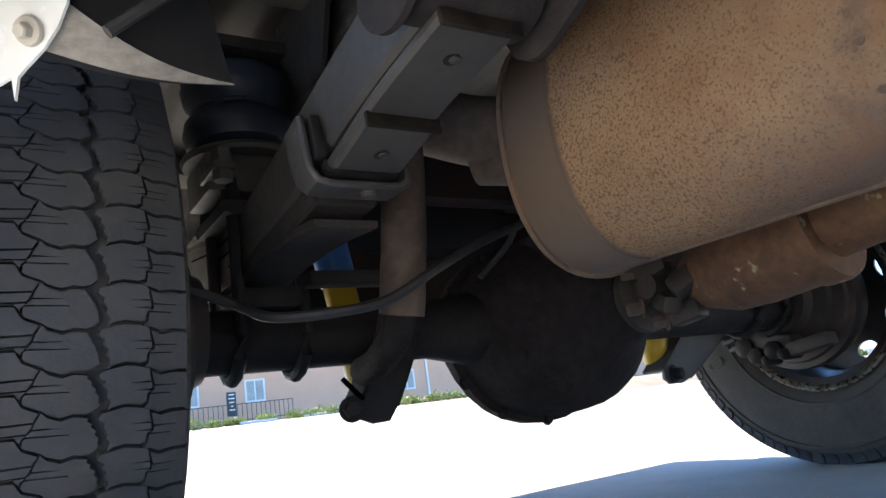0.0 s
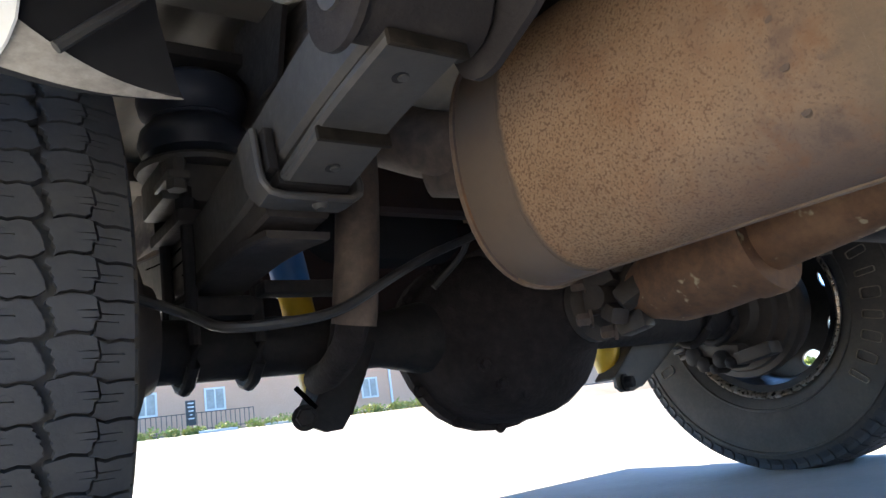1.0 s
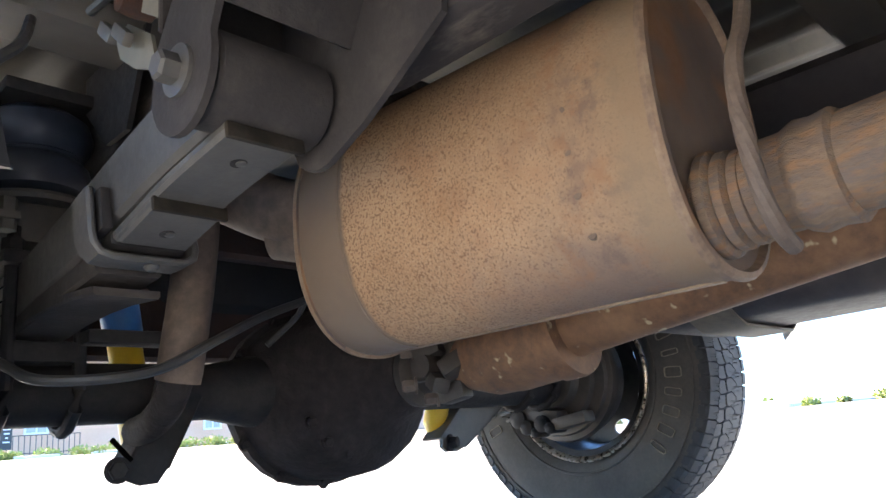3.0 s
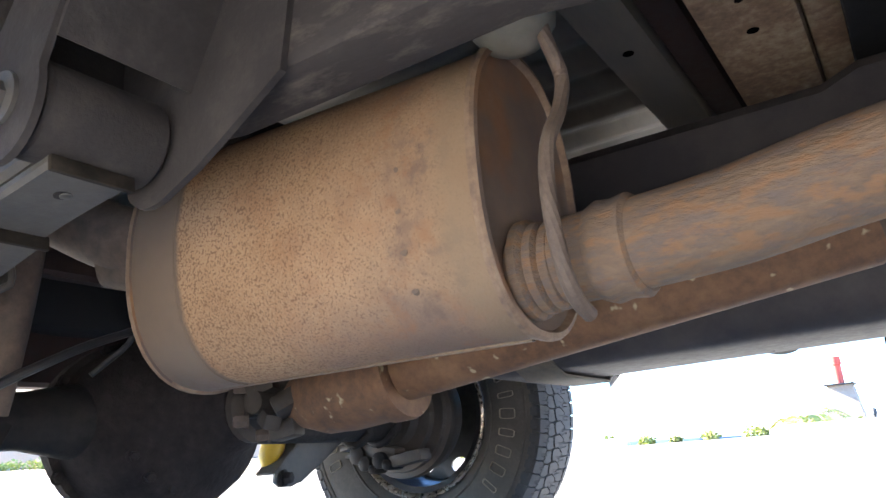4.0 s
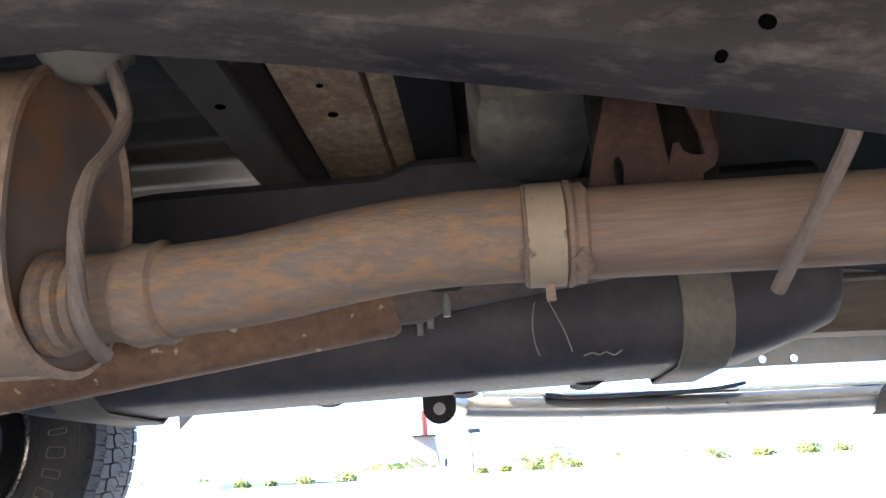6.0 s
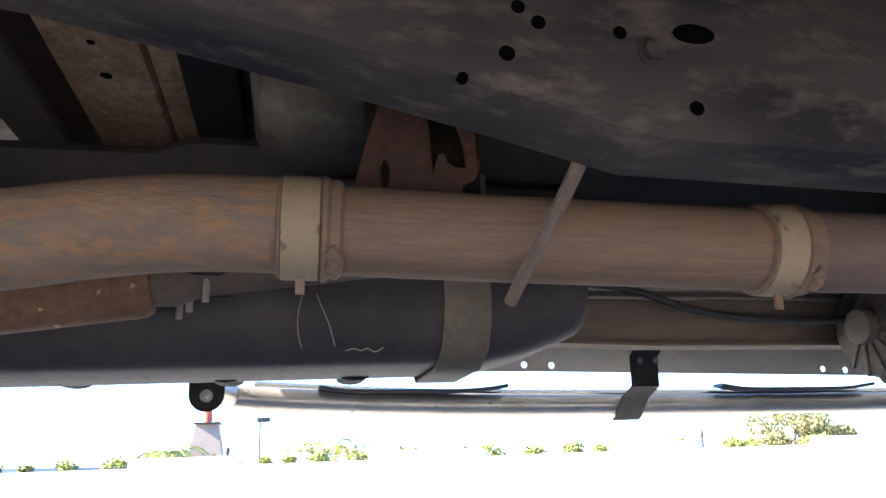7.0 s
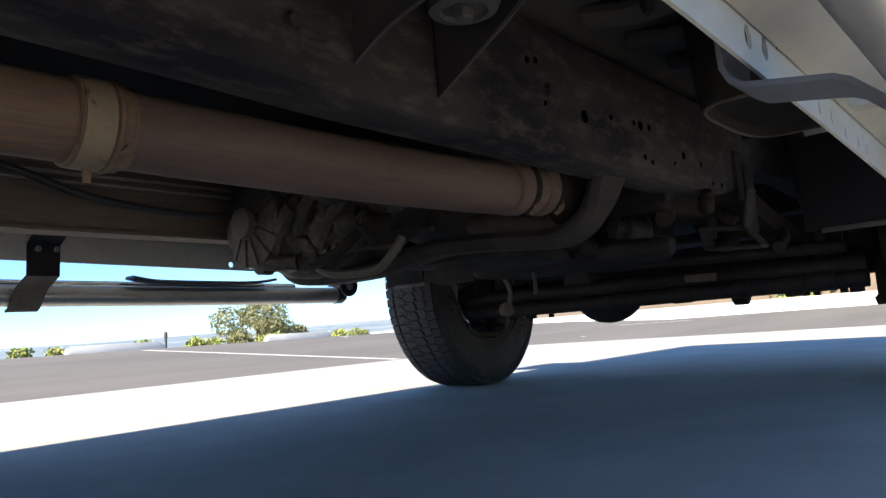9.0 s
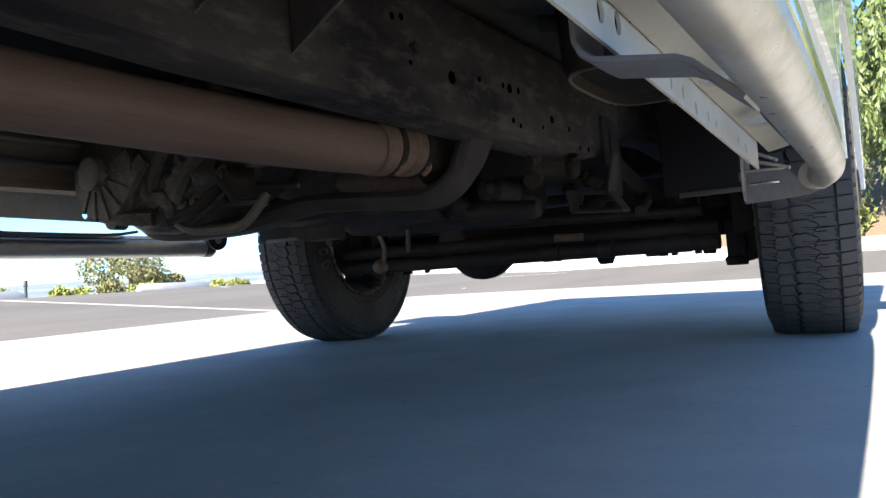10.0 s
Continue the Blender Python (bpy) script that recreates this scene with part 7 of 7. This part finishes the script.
def tree(name, base, height, crown, lumps, leaves, size, material, label, seed, hang=0.0):
    rng = random.Random(seed)
    g = tagged(new(name), label, "tree")
    g.location = base
    b = Vector((0, 0, 0))
    bm = bm_new()
    tips = []
    tube(bm, [b - Vector((0, 0, 0.3)), b + Vector((0.1, 0, height * 0.25)), b + Vector((0.0, 0.1, height * 0.55))], height * 0.035, 9, 3, scales=[1.3, 1.2, 1.1, 1.0, 0.9, 0.8, 0.7])
    for k in range(lumps):
        a = 2 * math.pi * k / lumps + rng.uniform(-0.3, 0.3)
        rr = crown * rng.uniform(0.35, 0.75)
        tip = b + Vector((rr * math.cos(a), rr * math.sin(a), height * rng.uniform(0.5, 0.95)))
        tips.append(tip)
        mid = b + Vector((rr * 0.4 * math.cos(a), rr * 0.4 * math.sin(a), height * 0.5))
        tube(bm, [b + Vector((0, 0, height * 0.3)), mid, tip], height * 0.014, 6, 3, scales=[1.2, 1.1, 1.0, 0.9, 0.75, 0.6, 0.4])
    part("trunk", bm, BARK, g)
    bm = bm_new()
    for tip in tips:
        r = crown * rng.uniform(0.28, 0.5)
        leaf_cloud(bm, tip, (r, r, r * 0.8), leaves // lumps, size, rng, hang)
        if hang:
            for _ in range(46):
                p = tip + Vector((rng.uniform(-r, r), rng.uniform(-r, r), rng.uniform(-r, 0.2)))
                L = rng.uniform(0.7, 1.9) * hang
                sway = Vector((rng.uniform(-0.25, 0.25), rng.uniform(-0.25, 0.25), 0))
                n = int(L / 0.075)
                for j in range(n):
                    leaf_cloud(bm, p + sway * (j / n) ** 2 - Vector((0, 0, L * j / n)), (0.03, 0.03, 0.03), 3, size, rng, hang, 0.4)
    part("crown", bm, material, g)
    return g


def shrub_row(name, p0, p1, count, r, leaves, size, material, label, seed):
    rng = random.Random(seed)
    bm = bm_new()
    for k in range(count):
        t = (k + rng.uniform(0, 0.8)) / count
        x, y = p0[0] + (p1[0] - p0[0]) * t + rng.uniform(-0.4, 0.4), p0[1] + (p1[1] - p0[1]) * t
        q = r * rng.uniform(0.6, 1.3)
        leaf_cloud(bm, (x, y, ground_z(x, y) + q * 0.5), (q * 1.5, q * 1.5, q), leaves, size, rng)
    ob = part(name, bm, material, None, label)
    return tagged(ob, category="shrub", kind="stuff")


shrub_row("ivy_border", (-11.4, -9), (-11.4, 26), 62, 0.1, 260, 0.06, LEAF_IVY, "low green ivy along the lot edge", 5)
tree("eucalyptus_tree", (-19.5, 16.1, -2.6), 4.2, 1.5, 12, 15000, 0.085, LEAF, "olive green bushy tree beyond the lot edge", 11)
tree("eucalyptus_tree", (-20.0, 17.9, -2.6), 4.0, 0.9, 7, 7000, 0.085, LEAF, "olive green bushy tree beyond the lot edge", 12)


def palm(base, seed):
    rng = random.Random(seed)
    g = tagged(new("young_palm"), "small young palm with arching green fronds", "palm")
    g.location = base
    for k in range(9):
        a = 2 * math.pi * k / 9 + rng.uniform(-0.2, 0.2)
        L = rng.uniform(0.55, 0.9)
        pts = curve_pts([(0, 0, 0), (0.3 * L * math.cos(a), 0.3 * L * math.sin(a), 0.5 * L), (0.75 * L * math.cos(a), 0.75 * L * math.sin(a), 0.75 * L), (1.15 * L * math.cos(a), 1.15 * L * math.sin(a), 0.55 * L)], 6)
        bm = bm_new()
        tube(bm, pts, 0.008, 5)
        for i, p in enumerate(pts[3:]):
            sd = Vector((-math.sin(a), math.cos(a), 0))
            for d in (-1, 1):
                q = [bm.verts.new(v) for v in (p, p + sd * d * 0.10 + Vector((0, 0, 0.02)), p + sd * d * 0.2 + Vector((0.06 * math.cos(a), 0.06 * math.sin(a), -0.05)), p + sd * d * 0.1 + Vector((0.03 * math.cos(a), 0.03 * math.sin(a), -0.01)))]
                bm.faces.new(q)
        part("frond", bm, LEAF_IVY, g)
    return g


palm((-13.4, 2.1, 0.12), 3)
palm((-14.5, -0.9, 0.15), 4)


def lamp_post(base, h):
    g = tagged(new("street_lamp"), "thin pole lamp with a dark box head", "lamp")
    g.location = base
    bm = bm_new()
    tube(bm, [(0, 0, 0), (0, 0, h)], 0.07, 10)
    part("pole", bm, IRON, g)
    bm = bm_new()
    box(bm, (0, 0.25, h + 0.1), (0.5, 1.0, 0.35), bev=0.05)
    part("lamp_head", bm, IRON, g)
    return g


lamp_post((-60, -0.85, -3.0), 6.7)
for x, y, h in ((-11.2, 0.47, 0.25), (-11.2, 8.42, 0.28)):
    bm = bm_new()
    lathe(bm, [(0.022, -0.1), (0.022, h * 0.7), (0.034, h * 0.72), (0.034, h), (0.02, h + 0.02)], Matrix.Translation((x, y, ground_z(x, y))), 12)
    ob = part("marker_post", bm, IRON, None, "short dark marker post at the lot edge")
    tagged(ob, category="post")
# tapered pier with a red top
pier = tagged(new("concrete_pier"), "tapered weathered concrete pier with red pipe on top", "pier")
pier.location = (-15.0, -0.22, 0.22)
bm = bm_new()
loft(bm, [[(a * w, b * w, z) for a, b in ((-1, -1), (1, -1), (1, 1), (-1, 1))] for w, z in ((0.36, 0), (0.22, 0.86), (0.21, 0.9), (0.2, 0.9))], (True, True))
part("pier_block", bm, ROUGH_CONCRETE, pier)
bm = bm_new()
box(bm, (0, 0, 0.915), (0.62, 0.5, 0.03), bev=0.008)
part("cap_plate", bm, IRON, pier)
bm = bm_new()
lathe(bm, [(0.08, 0.93), (0.08, 1.28), (0.095, 1.29), (0.095, 1.44)], Matrix.Identity(4), 16)
part("red_pipe", bm, RED, pier, "faded red pipe stub")

# building behind
bd = tagged(new("stucco_building"), "pink-tan stucco building with white windows, behind a fence", "building")
BY = -42.0
bm = bm_new()
box(bm, (-22, BY - 6, 2.9), (50, 12, 3.8))
part("wall", bm, STUCCO, bd)
bm = bm_new()
box(bm, (-22, BY - 6, 4.95), (51.0, 13.0, 0.3), bev=0.05)
loft(bm, [[(-48, BY + 0.5, 5.1), (4, BY + 0.5, 5.1), (4, BY - 12.5, 5.1), (-48, BY - 12.5, 5.1)], [(-43, BY - 6, 6.6), (-1, BY - 6, 6.6), (-1, BY - 6.1, 6.6), (-43, BY - 6.1, 6.6)]], (True, True))
part("roof", bm, ROOF_TILE, bd)
for x, z in ((-13.0, 3.35), (-9.2, 3.35), (-5.2, 3.35), (-23.1, 3.1), (-28, 3.3), (-33, 3.3)):
    w = group("window", bd)
    bm = bm_new()
    plate(bm, [(x - 0.6, z - 0.65), (x + 0.6, z - 0.65), (x + 0.6, z + 0.65), (x - 0.6, z + 0.65)], [[(x - 0.5, z - 0.55), (x - 0.04, z - 0.55), (x - 0.04, z + 0.55), (x - 0.5, z + 0.55)], [(x + 0.04, z - 0.55), (x + 0.5, z - 0.55), (x + 0.5, z + 0.55), (x + 0.04, z + 0.55)]], Matrix(((1, 0, 0, 0), (0, 0, -1, BY + 0.1), (0, 1, 0, 0), (0, 0, 0, 1))), 0.09)
    part("window_frame", bm, TRIM, w)
    bm = bm_new()
    box(bm, (x, BY + 0.025, z), (1.02, 0.02, 1.12))
    part("pane", bm, GLASS_DARK, w)
for x in (-24.7,):
    bm = bm_new()
    box(bm, (x, BY + 0.06, 2.9), (0.14, 0.1, 3.7), bev=0.01)
    part("downpipe", bm, TRIM, bd)
# fence in front of the building
fence = tagged(new("iron_fence"), "black iron picket fence in front of the building", "fence")
FY = BY + 2.5
zf = 1.55
for z in (zf + 0.12, zf + 0.98):
    bm = bm_new()
    box(bm, (-10.0, FY, z), (8.6, 0.04, 0.04))
    part("rail", bm, IRON, fence)
bm = bm_new()
box(bm, (0, 0, 0.5), (0.03, 0.03, 1.0))
first = part("picket", bm, IRON, fence)
first.location = (-14.3, FY, zf)
for k in range(1, 34):
    o = first.copy()
    scene.collection.objects.link(o)
    o.location = (-14.3 + k * 0.26, FY, zf)
box_sign = bm_new()
box(box_sign, (-10.85, FY + 0.1, zf + 1.0), (0.5, 0.12, 1.3), bev=0.02)
ob = part("notice_post", box_sign, IRON, None, "dark grey notice post with pale bars")
tagged(ob, category="sign")
bm = bm_new()
for k, w in enumerate((0.3, 0.34, 0.26, 0.12, 0.3)):
    box(bm, (-10.85, FY + 0.165, zf + 1.5 - 0.2 * k), (w, 0.01, 0.06))
part("text_bar", bm, TRIM, ob)
shrub_row("hedge_border", (0, BY + 7.0), (-24, BY + 8.2), 60, 0.28, 90, 0.16, LEAF_IVY, "low bright green border planting by the building", 8)
for k in range(6):
    bm = bm_new()
    z = ground_z(-13 - 3 * k, -34)
    box(bm, (-10.5 - 3.2 * k, -34 - 0.1 * k, z + 0.06), (1.8, 0.16, 0.13), bev=0.03)
    ob = part("wheel_stop", bm, KERB, None, "white painted concrete wheel stop near the building")
    tagged(ob, category="wheel stop", group="wheel stops by the building")

# street side ahead of the truck: kerb, footway, planted bank
KY = 15.5
zk = ground_z(0, KY)
bm = bm_new()
prof = [(KY, zk - 0.1), (KY + 0.03, zk + 0.15), (KY + 2.2, zk + 0.24), (KY + 2.2, zk - 0.1)]
a = [bm.verts.new((-40, y, z)) for y, z in prof]
b = [bm.verts.new((40, y, z)) for y, z in prof]
ring_faces(bm, a, b)
bm.faces.new(a), bm.faces.new(b[::-1])
ob = part("kerb", bm, KERB, None, "pale concrete kerb and footway ahead of the truck")
tagged(ob, category="kerb", kind="structure")
bm = bm_new()
rows = []
for y, z in ((KY + 2.2, zk + 0.15), (KY + 3.2, zk + 0.5), (KY + 6, zk + 2.0), (KY + 12, zk + 4.0), (KY + 30, zk + 5.5)):
    rows.append([bm.verts.new((x, y, z if x > -4 else zk + 0.15 + (z - zk - 0.15) * max(0.0, 1 + (x + 4) / 8))) for x in range(-40, 61, 4)])
for p, q in zip(rows, rows[1:]):
    for i in range(len(p) - 1):
        bm.faces.new((p[i], p[i + 1], q[i + 1], q[i]))
ob = part("bank", bm, DIRT, None, "dry soil bank with shrubs", 80)
tagged(ob, category="ground", kind="structure")
rng = random.Random(21)
bm = bm_new()
for k in range(70):
    x, y = rng.uniform(-6, 16), rng.uniform(KY + 2.6, KY + 9)
    z = zk + 0.3 + (y - KY - 2.6) * 0.5
    q = rng.uniform(0.35, 0.8)
    leaf_cloud(bm, (x, y, z + q * 0.5), (q * 1.3, q * 1.3, q), 260, 0.2, rng)
ob = part("bank_shrubs", bm, LEAF_IVY, None, "sunlit green shrubs on the bank")
tagged(ob, category="shrub", kind="stuff")
tree("pepper_tree", (2.3, 17.6, 0.6), 5.6, 2.4, 11, 5200, 0.17, LEAF_WILLOW, "green tree with hanging fronds over the footway", 31, 0.9)
